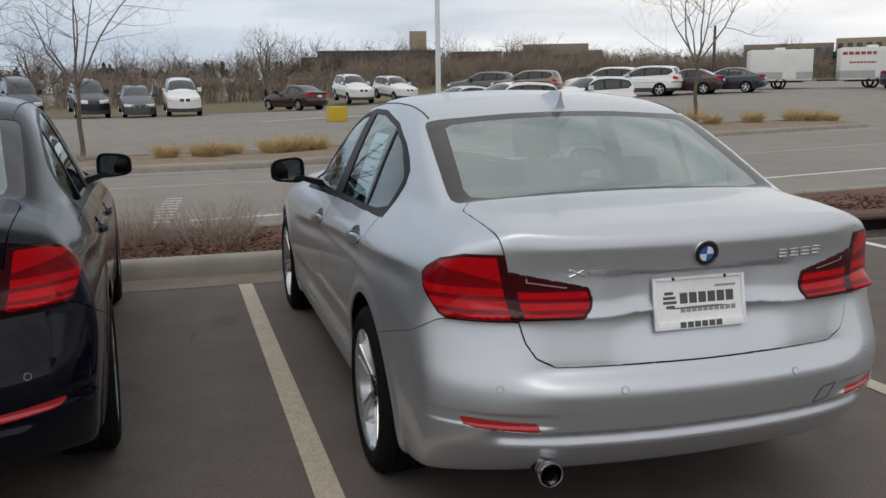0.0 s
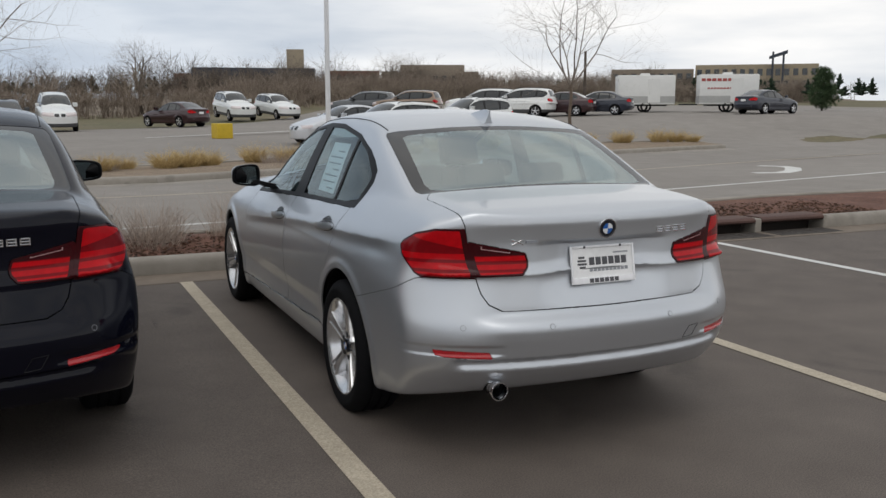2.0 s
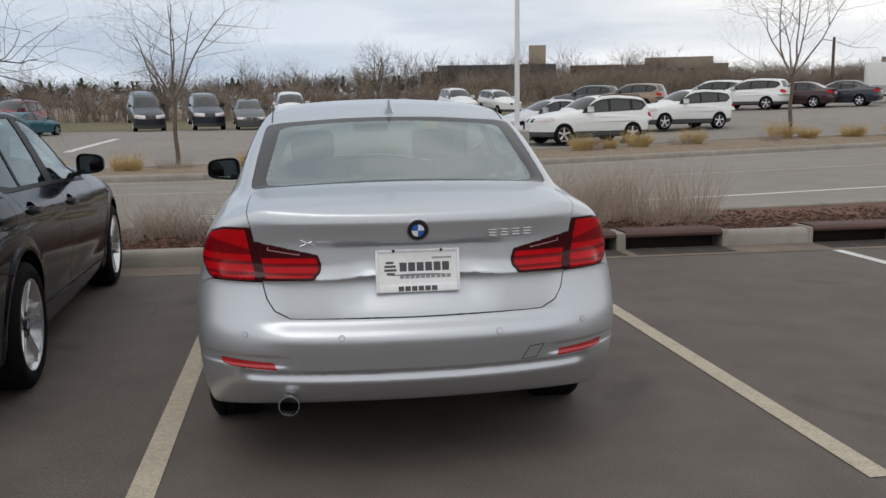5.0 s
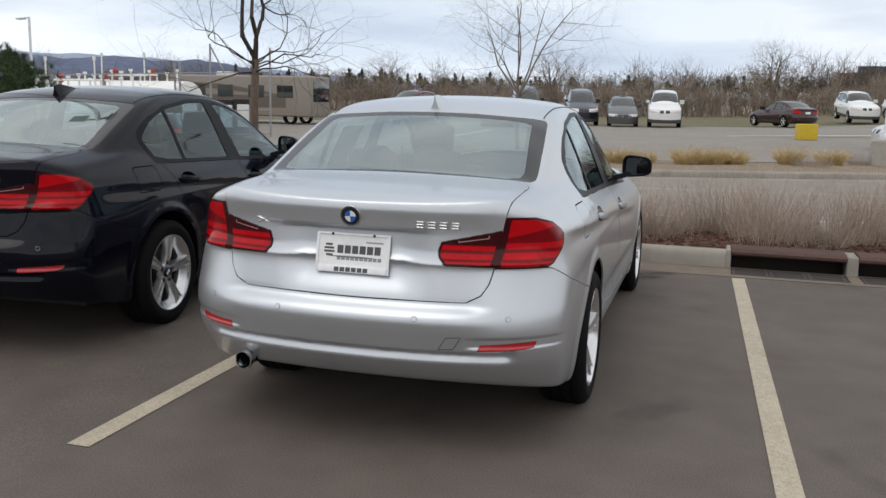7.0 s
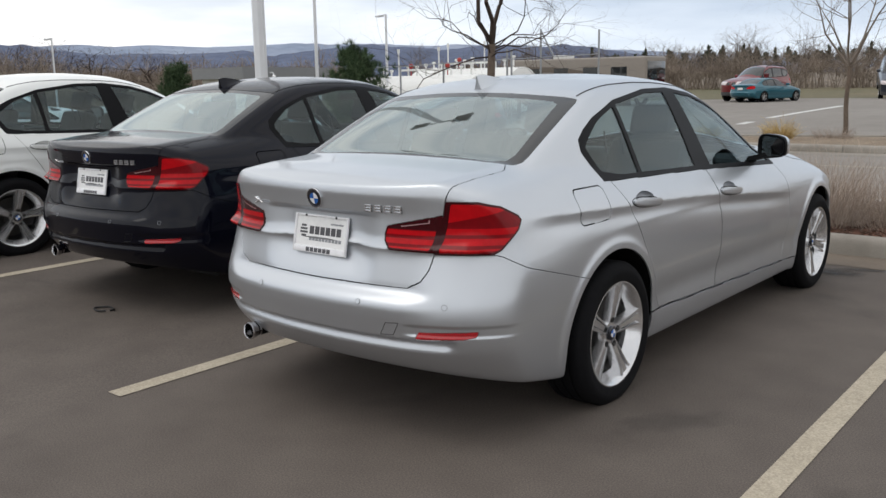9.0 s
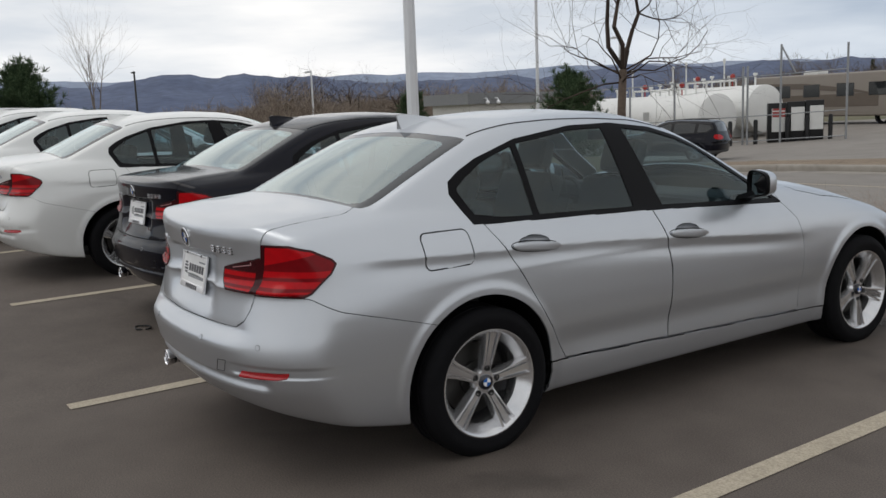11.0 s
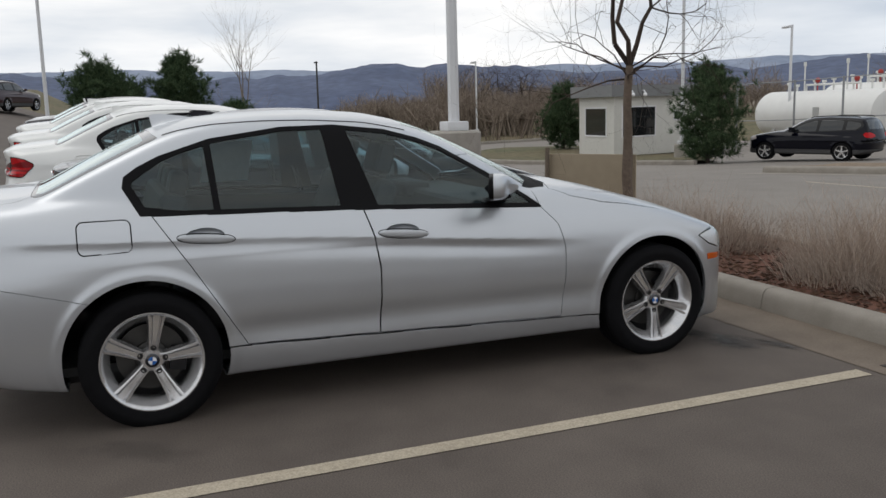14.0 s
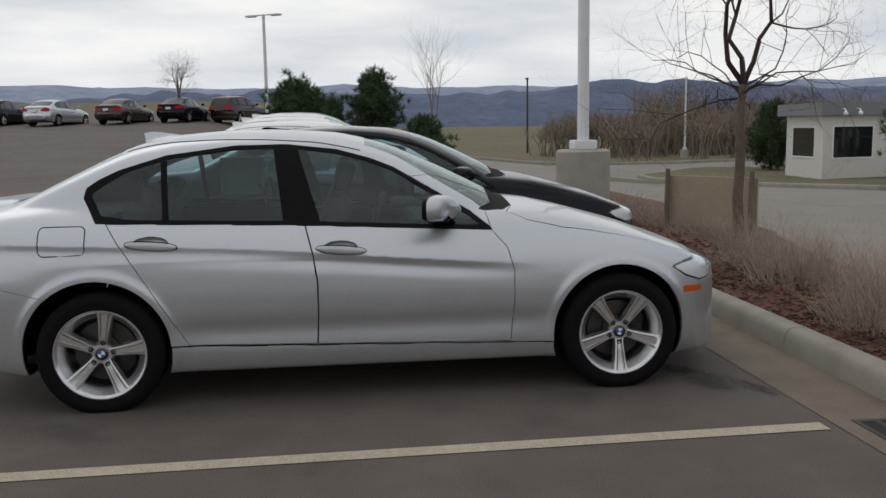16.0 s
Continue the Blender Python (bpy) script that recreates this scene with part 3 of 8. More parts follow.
    for q in (0, 2):
        bl = bmesh.new()
        for q2 in (1, 3):
            bl.faces.new([bl.verts.new((w - 0.0254, 0, 0))] + [bl.verts.new((w - 0.0264, 0.019 * math.cos(radians(90 * q2 + i * 15)), 0.019 * math.sin(radians(90 * q2 + i * 15)))) for i in range(7)])
        out["emblem_blue"] = bm_mesh("emblem_blue", bl, M["enamel_blue"], smooth=False)
        vs = [bm.verts.new((w - 0.0254, 0, 0))] + [bm.verts.new((w - 0.0264, 0.019 * math.cos(radians(90 * q + i * 15)), 0.019 * math.sin(radians(90 * q + i * 15)))) for i in range(7)]
        bm.faces.new(vs)
    out["emblem"] = bm_mesh("emblem", bm, M["white_enamel"], smooth=False)
    bm = bmesh.new()
    lathe(bm, [(0.001, w - 0.0365), (0.0065, w - 0.0365), (0.0075, w - 0.0335), (0.0132, w - 0.0335), (0.0136, w - 0.045)], 14)
    out["bolt"] = bm_mesh("bolt", bm, M["black_trim"])
    bm = bmesh.new()
    lathe(bm, [(0.001, 0.005), (0.06, 0.005), (0.075, 0.0), (0.08, -0.01), (0.16, -0.012), (0.162, -0.035), (0.08, -0.035)], 48)
    out["brake_disc"] = bm_mesh("brake_disc", bm, M["disc"])
    bm = bmesh.new()
    lathe(bm, [(0.001, -w + 0.05), (rim_r - 0.02, -w + 0.03)], 32)
    out["back_plate"] = bm_mesh("back_plate", bm, M["black"])
    bm = bmesh.new()
    box(bm, -0.06, 0.02, 0.085, 0.165, -0.06, 0.06, 0.012)
    out["caliper"] = bm_mesh("caliper", bm, M["dark_steel"])
    return out


def add_wheel(car, W, x, y, z, side, turn=0.0):
    w = put("wheel", W["tyre"], car, "black tyre on a silver five-spoke alloy wheel")
    w.name = "wheel"
    w.matrix_basis = pose(x, y, z, 0, 0, 0 if side > 0 else 180) @ Matrix.Rotation(radians(turn), 4, "X")
    put("rim", W["rim"], w, "silver alloy rim with five twin spokes")
    put("hub_cap", W["hub_cap"], w)
    put("emblem", W["emblem"], w)
    put("emblem_blue", W["emblem_blue"], w)
    put("brake_disc", W["brake_disc"], w)
    put("back_plate", W["back_plate"], w)
    put("caliper", W["caliper"], w)
    for k in range(5):
        a = radians(90 + 72 * k)
        put("bolt", W["bolt"], w, m=pose(0, 0.060 * math.cos(a), 0.060 * math.sin(a)))
    return w

F_SEDAN, HALF = skin(SEDAN, 0.0098)
HALF_MID, HALF_LOW, HALF_COARSE = skin(SEDAN, 0.0155)[1], skin(SEDAN, 0.026)[1], skin(SEDAN, 0.06)[1]
WHEEL = wheel_meshes()


# outline of the side windows in the plane (y, z)
DLO = [(-0.056, 1.12), (-0.045, 1.172), (0.02, 1.215), (0.121, 1.262), (0.362, 1.335), (0.723, 1.381), (0.996, 1.384), (1.271, 1.352), (1.45, 1.302), (1.58, 1.25),
       (1.768, 1.137), (1.99, 1.005), (2.11, 0.905), (1.568, 0.932), (0.987, 0.960), (0.2, 0.985), (0.014, 0.991)]


def build_sedan(car, half):
    """Split the skin into its panels and add the fittings."""
    f = F_SEDAN
    P = M["silver_paint"]

    def cut(mesh, g):
        return clip(mesh, g(*mesh[0].T))

    def side_poly(poly, grow=0.0, x0=0.45):
        return lambda x, y, z: np.maximum(poly_field(y, z, poly) - grow, x0 - x)

    rest = half
    for wy in SEDAN["wheels"]:
        _, rest = cut(rest, lambda x, y, z: np.maximum(np.sqrt((y - wy) ** 2 + (z - SEDAN["hub"]) ** 2) - SEDAN["arch"], 0.5 - x))
    # rear window with its black border
    back = [(-1, -0.458), (0.50, -0.456), (0.585, -0.452), (0.618, -0.436), (0.634, -0.40), (0.634, -0.35), (0.612, -0.12), (0.588, 0.095), (0.574, 0.128), (0.4, 0.108), (-1, 0.088)]
    pane = [(-1, -0.438), (0.50, -0.436), (0.565, -0.41), (0.575, -0.36), (0.52, 0.045), (0.49, 0.062), (-1, 0.05)]
    g, rest = cut(rest, lambda x, y, z: np.maximum(poly_field(x, y, back), 0.95 - z))
    g, frit = cut(g, lambda x, y, z: poly_field(x, y, pane))
    panel("rear_window", f, g, M["rear_glass"], gap=0, rim=0.004, lift=-0.002, parent=car, label="tinted rear window glass")
    panel("rear_window_border", f, frit, M["black_gloss"], gap=0, rim=0.004, lift=-0.002, parent=car, label="black printed glass border")
    wind = [(-1, 1.46), (0.40, 1.43), (0.545, 1.385), (0.575, 1.40), (0.705, 1.98), (0.70, 2.02), (0.5, 2.14), (-1, 2.225)]
    dlo = DLO
    g, rest = cut(rest, lambda x, y, z: np.maximum(np.maximum(poly_field(x, y, wind), 0.9 - z), np.where(x > 0.38, 0.058 - poly_field(y, z, dlo), -1.0)))
    panel("windshield", f, g, M["window_glass"], gap=0, rim=0.004, lift=-0.002, parent=car)
    # cowl grille
    cowl = [(-1, 2.225), (0.5, 2.14), (0.66, 2.05), (0.672, 2.09), (0.645, 2.19), (0.5, 2.26), (-1, 2.33)]
    g, rest = cut(rest, lambda x, y, z: np.maximum(poly_field(x, y, cowl), 0.85 - z))
    panel("cowl", f, g, M["rubber"], gap=0, rim=0.01, lift=-0.006, parent=car, label="black plastic cowl under the windshield")
    # side windows
    def pane_f(lines):
        """A pane: inside the opening by the frame's width, between slanting pillar lines."""
        def field(x, y, z):
            v = np.maximum(poly_field(y, z, dlo) + 0.021 + 0.020 * sstep(0.22, 0.0, y), 0.45 - x)
            for y0, lean, sgn in lines:
                v = np.maximum(v, sgn * (y - y0 - lean * (z - 1.0)))
            return v
        return field
    g, rest = cut(rest, side_poly(dlo))
    q, g = cut(g, pane_f([(0.352, -0.06, 1)]))
    r, g = cut(g, pane_f([(0.384, -0.06, -1), (0.975, -0.13, 1)]))
    fr, g = cut(g, pane_f([(1.165, -0.30, -1)]))
    for s in (1, -1):
        panel("quarter_window", f, q, M["window_glass"], False, s, 0, 0.004, -0.003, car)
        panel("rear_door_window", f, r, M["window_glass"], False, s, 0, 0.004, -0.003, car)
        panel("front_door_window", f, fr, M["window_glass"], False, s, 0, 0.004, -0.003, car)
        panel("window_frame", f, g, M["window_trim"], False, s, 0.0005, 0.012, 0.001, car, "satin black window surround")
    # tail lamps: the outer one on the wing, the inner one on the lid
    def along(x, y):
        return x + y + 0.967

    lid_edge = smooth_table([(0.64, 0.52), (0.66, 0.54), (0.70, 0.557), (0.789, 0.579), (0.89, 0.598), (0.987, 0.615), (1.05, 0.631), (1.3, 0.633)], 0.015)
    lid_top = smooth_table([(-1.2, 0.634), (-0.54, 0.634), (-0.50, 0.622), (-0.47, 0.60), (-0.44, 0.585)], 0.008)
    outer = [(0.50, 0.990), (0.88, 0.986), (1.0, 0.966), (1.10, 0.928), (1.122, 0.908), (1.10, 0.872), (1.0, 0.800), (0.955, 0.786), (0.50, 0.786)]
    inner = [(0.372, 0.884), (0.361, 0.85), (0.363, 0.825), (0.388, 0.794), (0.592, 0.793), (0.70, 0.793), (0.70, 0.955), (0.61, 0.936)]

    def outer_f(x, y, z):
        return np.maximum(np.maximum(poly_field(along(x, y), z, outer), y + 0.4), lid_edge(z) - x)

    def inner_f(x, y, z):
        return np.maximum(np.maximum(poly_field(x, z, inner), y + 0.4), x - lid_edge(z))

    lo, rest = cut(rest, outer_f)
    li, rest = cut(rest, inner_f)

    def join(*ms):
        ms = [m for m in ms if len(m[1])]
        base = np.cumsum([0] + [len(m[0]) for m in ms])
        return np.concatenate([m[0] for m in ms]), np.concatenate([m[1] + b for m, b in zip(ms, base)])

    def slabs(mesh, level, bands):
        """Split a sheet into the slabs lo < level < hi and what lies between them."""
        ins, outs = [], []
        for lo_, hi_ in bands:
            below, mesh = cut(mesh, lambda x, y, z: level(x, y, z) - lo_)
            outs.append(below)
            mid_, mesh = cut(mesh, lambda x, y, z: level(x, y, z) - hi_)
            ins.append(mid_)
        outs.append(mesh)
        return join(*ins), join(*outs)

    flat = lambda x, y, z: z
    body_o, edge_o = cut(lo, lambda x, y, z: np.maximum(poly_field(along(x, y), z, outer) + 0.009, lid_edge(z) + 0.020 - x))
    up, low_o = cut(body_o, lambda x, y, z: 0.905 + 0.14 * (along(x, y) - 0.70) - z)
    bars, gaps_o = slabs(low_o, flat, [(0.801, 0.809), (0.822, 0.848), (0.862, 0.886)])
    jobs = [("tail_lamp", edge_o, ((up, "upper_lens", "lamp_red"), (bars, "light_bar", "lamp_red"), (gaps_o, "inner_lens", "lamp_mid_red")))]
    body_i, edge_i = cut(li, lambda x, y, z: np.maximum(poly_field(x, z, inner) + 0.008, x - lid_edge(z) + 0.018))
    low_i, top_i = cut(body_i, lambda x, y, z: z - 0.876)
    bars, gaps_i = slabs(low_i, flat, [(0.800, 0.808), (0.820, 0.841), (0.855, 0.873)])
    slope = lambda x, y, z: z - 0.907 - 0.16 * (x - 0.5)
    strip, top_i = slabs(top_i, slope, [(-0.0115, 0.0115)])
    strip, ends = slabs(strip, lambda x, y, z: x, [(0.437, 0.553)])
    core, frame_ = slabs(strip, slope, [(-0.0085, 0.0085)])
    core, frame2 = slabs(core, lambda x, y, z: x, [(0.4405, 0.5495)])
    edge_i = join(edge_i, top_i, ends)
    jobs.append(("lid_lamp", edge_i, ((bars, "light_bar", "lamp_red"), (gaps_i, "inner_lens", "lamp_mid_red"), (join(frame_, frame2), "reversing_light", "lamp_pale"), (core, "reversing_lens", "lamp_dark_red"))))
    for name, base, pieces in jobs:
        for s in (1, -1):
            lamp = panel(name, f, base, M["lamp_dark_red"], False, s, 0.0008, 0.012, 0.004, car, "glossy red tail lamp with brighter bars")
            for mesh, nm, mt in pieces:
                panel(nm, f, mesh, M[mt], False, s, 0.0, 0.004, 0.0043, lamp, "pale outlined reversing light" if nm == "reversing_light" else "")
    # boot lid
    lid = [(-1, 0.643), (0.48, 0.652), (0.535, 0.68), (0.56, 0.72), (0.70, 0.80), (0.75, 1.3), (-1, 1.3)]
    g, rest = cut(rest, lambda x, y, z: np.maximum(np.maximum(poly_field(x, z, lid), x - lid_edge(z)), np.maximum(y + 0.452, x - lid_top(y))))
    trunk = panel("boot_lid", f, g, P, gap=0.0036, rim=0.009, parent=car)
    # rear bumper
    edge = smooth_table([(-1.2, 0.80), (-0.76, 0.785), (-0.72, 0.757), (-0.66, 0.727), (-0.21, 0.604), (0, 0.55)], 0.012)
    g, rest = cut(rest, lambda x, y, z: np.maximum(z - edge(y), y + 0.12))
    ref = [(0.535, 0.463), (0.545, 0.489), (0.75, 0.498), (0.742, 0.480), (0.71, 0.470)]
    rf, g = cut(g, lambda x, y, z: np.maximum(poly_field(x, z, ref), y + 0.6))
    bump = panel("rear_bumper", f, g, P, gap=0.0028, rim=0.009, parent=car)
    for s in (1, -1):
        panel("reflector", f, rf, M["reflector_red"], False, s, 0.001, 0.006, 0.0, bump, "narrow red reflector")
    # fuel door on one side only
    fuel = [(-0.239, 0.953), (-0.061, 0.953), (-0.061, 0.865), (-0.239, 0.861)]
    uncut = rest
    fd, rest_r = cut(rest, side_poly(fuel, 0.030))
    panel("fuel_door", f, fd, P, False, 1, 0.0060, 0.008, 0, car)
    # doors and sill
    door_r = [(0.0, 1.2), (0.03, 1.02), (0.058, 0.998), (0.221, 0.746), (0.31, 0.60), (0.40, 0.45), (0.466, 0.342), (1.141, 0.325), (1.150, 0.50), (1.150, 0.657), (1.128, 0.811), (1.091, 0.958), (1.08, 1.2)]
    door_f = [(1.081, 1.2), (1.0915, 0.958), (1.1285, 0.811), (1.1505, 0.657), (1.1505, 0.50), (1.1415, 0.325), (2.196, 0.299), (2.214, 0.50), (2.214, 0.687), (2.18, 0.813), (2.10, 0.905), (2.04, 1.2)]
    halves = []
    for s, piece in ((1, rest_r), (-1, uncut)):
        a, piece = cut(piece, side_poly(door_r))
        b, piece = cut(piece, side_poly(door_f))
        sill, piece = cut(piece, lambda x, y, z: np.maximum(np.maximum(z - 0.352 + 0.0252 * y, x * -1 + 0.6), np.maximum(0.15 - y, y - 2.65)))
        for nm, mesh, hy, hz in (("rear_door", a, 0.30, 0.874), ("front_door", b, 1.28, 0.826)):
            cup, mesh = cut(mesh, lambda x, y, z: np.sqrt(((y - hy + 0.004) / 0.088) ** 2 + ((z - hz - 0.011) / 0.034) ** 2) * 0.05 - 0.05)
            d = panel(nm, f, mesh, P, False, s, 0.0042, 0.009, 0, car)
            q = np.sqrt(((cup[0][:, 1] - hy + 0.004) / 0.088) ** 2 + ((cup[0][:, 2] - hz - 0.011) / 0.034) ** 2)
            v = project(f, cup[0], 1)
            v[:, 0] -= 0.030 * np.clip(1 - q ** 2, 0, 1) ** 0.6
            t = cup[1]
            if s < 0:
                v, t = v * (-1, 1, 1), t[:, ::-1]
            put("handle_recess", mesh_from("handle_recess", v, t, None, (P,)), d, "shadowed hollow behind the handle")
            handle(d, f, s, hy, hz)
        panel("sill", f, sill, P, False, s, 0.0055, 0.009, 0, car)
        halves.append(piece)
    done = []
    for s, piece in zip((1, -1), halves):
        hl = [(3.108, 0.676), (3.20, 0.708), (3.30, 0.726), (3.46, 0.722), (3.48, 0.575), (3.31, 0.578), (3.20, 0.615)]
        mk = [(3.183, 0.562), (3.312, 0.556), (3.312, 0.524), (3.188, 0.524)]
        h, piece = cut(piece, side_poly(hl, 0, 0.3))
        k, piece = cut(piece, side_poly(mk))
        lamp = panel("headlamp", f, h, M["lens_glass"], False, s, 0.001, 0.004, 0.001, car, "clear headlamp lens over bright reflectors")
        bowl, brow = cut(h, lambda x, y, z: np.maximum(poly_field(y, z, hl) + 0.011, z - 0.684 - 0.20 * (np.minimum(y, 3.3) - 3.15)))
        panel("lamp_brow", f, brow, M["black_gloss"], False, s, 0.001, 0.004, -0.006, lamp, "dark brow inside the headlamp")
        panel("reflector_bowl", f, bowl, M["white_enamel"], False, s, 0.001, 0.004, -0.008, lamp)
        panel("side_marker", f, k, M["amber"], False, s, 0.001, 0.006, 0.002, car, "amber side marker")
        done.append(piece)
    hood = [(-1, 2.33), (0.5, 2.26), (0.68, 2.20), (0.74, 2.30), (0.768, 2.5), (0.772, 2.75), (0.75, 3.05), (0.66, 3.35), (-1, 3.53)]
    hoods, bodies, noses = [], [], []
    for piece in done:
        h, piece = cut(piece, lambda x, y, z: np.maximum(poly_field(x, y, hood), 0.6 - z))
        fb, piece = cut(piece, lambda x, y, z: np.maximum(3.12 - y - 0.3 * (z - 0.5), z - 0.66))
        hoods.append(h), bodies.append(piece), noses.append(fb)
    panel("bonnet", f, hoods[0], P, gap=0.0045, rim=0.009, parent=car, left=hoods[1])
    panel("front_bumper", f, noses[0], P, gap=0.001, rim=0.02, parent=car, left=noses[1])
    panel("body", f, bodies[0], P, gap=0.0014, rim=0.009, parent=car, left=bodies[1])
    # added black shell behind the gaps: blocks light, so the joints show dark
    hole, shell = cut(HALF_COARSE, lambda x, y, z: np.minimum(np.maximum(poly_field(y, z, dlo) - 0.02, 0.3 - x), np.maximum(poly_field(x, y, back) - 0.02, 0.95 - z)))
    hole, shell = cut(shell, lambda x, y, z: np.maximum(poly_field(x, y, wind) - 0.02, 0.9 - z))
    for wy in SEDAN["wheels"]:
        hole, shell = cut(shell, lambda x, y, z: np.maximum(np.sqrt((y - wy) ** 2 + (z - SEDAN["hub"]) ** 2) - SEDAN["arch"] - 0.01, 0.5 - x))
    panel("inner_structure", f, shell, M["black"], gap=0, rim=0.001, lift=-0.032, parent=car)
    fittings(car, trunk, bump)
    # the skirts hang a little lower than the rolled-under skin
    for ob in [o for o in car.children if o.type == "MESH" and o.matrix_basis.is_identity]:
        for v in ob.data.vertices:
            v.co.z -= 0.014 * (1 - float(sstep(0.25, 0.40, v.co.z)))
    return car


def handle(door, f, s, y, z):
    """Pull handle with its hollow behind."""
    bm = bmesh.new()
    secs = []
    for u in np.linspace(-1, 1, 13):
        yy = y + u * 0.128
        hgt = 0.0205 * (1 - 0.35 * abs(u) ** 3) * (1 if abs(u) < 0.99 else 0.5)
        out = 0.036 - 0.018 * abs(u) ** 2.2
        px = project(f, np.array([[0.82, yy, z - 0.02 * u]]), 4)[0][0]
        zz = z - 0.010 * u
        ring = [(px + out - 0.012, zz + hgt * 0.6), (px + out - 0.003, zz + hgt), (px + out, zz + hgt * 0.3), (px + out - 0.002, zz - hgt * 0.6), (px + out - 0.01, zz - hgt), (px + out - 0.02 if abs(u) < 0.8 else px - 0.004, zz - hgt * 0.5), (px + out - 0.02 if abs(u) < 0.8 else px - 0.004, zz + hgt * 0.4)]
        secs.append([bm.verts.new((a * s, yy, b)) for a, b in ring])
    for a, b in zip(secs, secs[1:]):
        for i in range(len(a)):
            bm.faces.new((a[i], a[(i + 1) % len(a)], b[(i + 1) % len(a)], b[i]))
    bm.faces.new(secs[0]), bm.faces.new(secs[-1])
    grip = part("handle", bm, M["silver_paint"], door)
    # dark rubber seal round the foot of the handle
    loop = []
    for a in np.linspace(0, 2 * math.pi, 41):
        c, d = math.cos(a), math.sin(a)
        yy = y + 0.134 * np.sign(c) * abs(c) ** 0.7
        zz = z - 0.010 * (yy - y) / 0.128 + 0.0225 * d
        px = project(f, np.array([[0.82, yy, zz]]), 4)[0][0]
        loop.append((s * (px + 0.002), yy, zz))
    bm = bmesh.new()
    tube(bm, loop, 0.0030, 5, False)
    part("handle_seal", bm, M["window_trim"], grip, "thin black rubber seal")


def fittings(car, trunk, bump):
    """Wheels, plate, badges, exhaust, mirrors, aerial, cabin."""
    for y in SEDAN["wheels"]:
        for s in (1, -1):
            add_wheel(car, WHEEL, s * (0.757 if y < 1 else 0.749), y + (0.016 if y < 1 else 0.004), 0.311 if y < 1 else 0.316, s, -9 if y < 1 else 37)
            bm = bmesh.new()
            lathe(bm, [(0.384, 0.30), (0.384, 0.842 if y < 1 else 0.80)], 40)
            bmesh.ops.transform(bm, matrix=pose(0, y, 0.325), verts=bm.verts)
            if s < 0:
                bmesh.ops.scale(bm, vec=(-1, 1, 1), verts=bm.verts)
            bmesh.ops.delete(bm, geom=[v for v in bm.verts if v.co.z < 0.27], context="VERTS")
            part("wheel_arch_liner", bm, M["rubber"], car)
    bm = bmesh.new()
    box(bm, -0.62, 0.62, -0.5, 3.2, 0.2, 0.26, 0.01)
    part("underbody", bm, M["black"], car)
    # number plate with its frame; its lettering is shown as bars
    pm = pose(0, -0.944, 0.816, 79)
    bm = bmesh.new()
    box(bm, -0.153, 0.153, -0.076, 0.076, 0.0, 0.003, 0.0015, 1)
    plate = part("number_plate", bm, M["plate_white"], car, "white dealer plate in a white frame", m=pm)
    bm = bmesh.new()
    for a in ((-0.159, -0.149, -0.081, 0.080), (0.149, 0.159, -0.081, 0.080), (-0.149, 0.149, 0.070, 0.080), (-0.149, 0.149, -0.081, -0.054)):
        box(bm, a[0], a[1], a[2], a[3], -0.002, 0.009, 0.003, 2)
    part("plate_frame", bm, M["white_enamel"], plate)
    bars = [(-0.068, 0.125, -0.003, 0.030, "ink"), (-0.068, 0.128, -0.030, -0.016, "ink_grey"), (0.055, 0.13, 0.042, 0.049, "ink_grey")]
    for x0, x1, y0, y1, mt in bars:
        n = 6 if mt == "ink" else 10
        bm = bmesh.new()
        for k in range(n):
            w = (x1 - x0) / n
            box(bm, x0 + k * w, x0 + (k + 0.82) * w, y0, y1, 0.003, 0.0036)
        part("lettering_bar", bm, M[mt], plate, smooth=False)
    bm = bmesh.new()
    for k in range(6):
        w = 0.15 / 6
        box(bm, -0.075 + k * w, -0.075 + (k + 0.82) * w, -0.077, -0.059, 0.009, 0.0096)
    part("lettering_bar", bm, M["ink"], plate, smooth=False)
    bm = bmesh.new()
    for k, (o, wd) in enumerate(((0.026, 0.03), (0.012, 0.044), (-0.002, 0.05), (-0.016, 0.036))):
        box(bm, -0.105 - wd / 2 + 0.002 * k, -0.105 + wd / 2, o, o + 0.009, 0.003, 0.0036)
    part("plate_mark", bm, M["ink"], plate, smooth=False)
    for x in (-0.09, 0.09):
        bm = bmesh.new()
        lathe(bm, [(0.0001, 0.0125), (0.004, 0.012), (0.006, 0.009)], 10, "z")
        bmesh.ops.translate(bm, vec=(x, 0.074, 0), verts=bm.verts)
        part("plate_screw", bm, M["dark_steel"], plate)
    # round badge
    bmx = pose(0, -0.966, 0.972, 90 + 10)
    bm = bmesh.new()
    lathe(bm, [(0.0001, 0.010), (0.02, 0.0095), (0.0365, 0.007), (0.0385, 0.0085), (0.041, 0.007), (0.0415, 0.0)], 40, "z")
    badge = part("badge", bm, M["badge_blue"], trunk, "round black badge with blue and white quarters", m=bmx)
    for q in range(4):
        bm = bmesh.new()
        vs = [bm.verts.new((0, 0, 0.0108))] + [bm.verts.new((0.0235 * math.cos(radians(90 * q + i * 15)), 0.0235 * math.sin(radians(90 * q + i * 15)), 0.0100)) for i in range(7)]
        bm.faces.new(vs)
        part("badge_quarter", bm, M["enamel_blue" if q % 2 else "white_enamel"], badge, smooth=False)
    bm = bmesh.new()
    lathe(bm, [(0.0385, 0.006), (0.039, 0.0095), (0.0425, 0.0095), (0.043, 0.004)], 40, "z")
    part("badge_ring", bm, M["chrome"], badge)
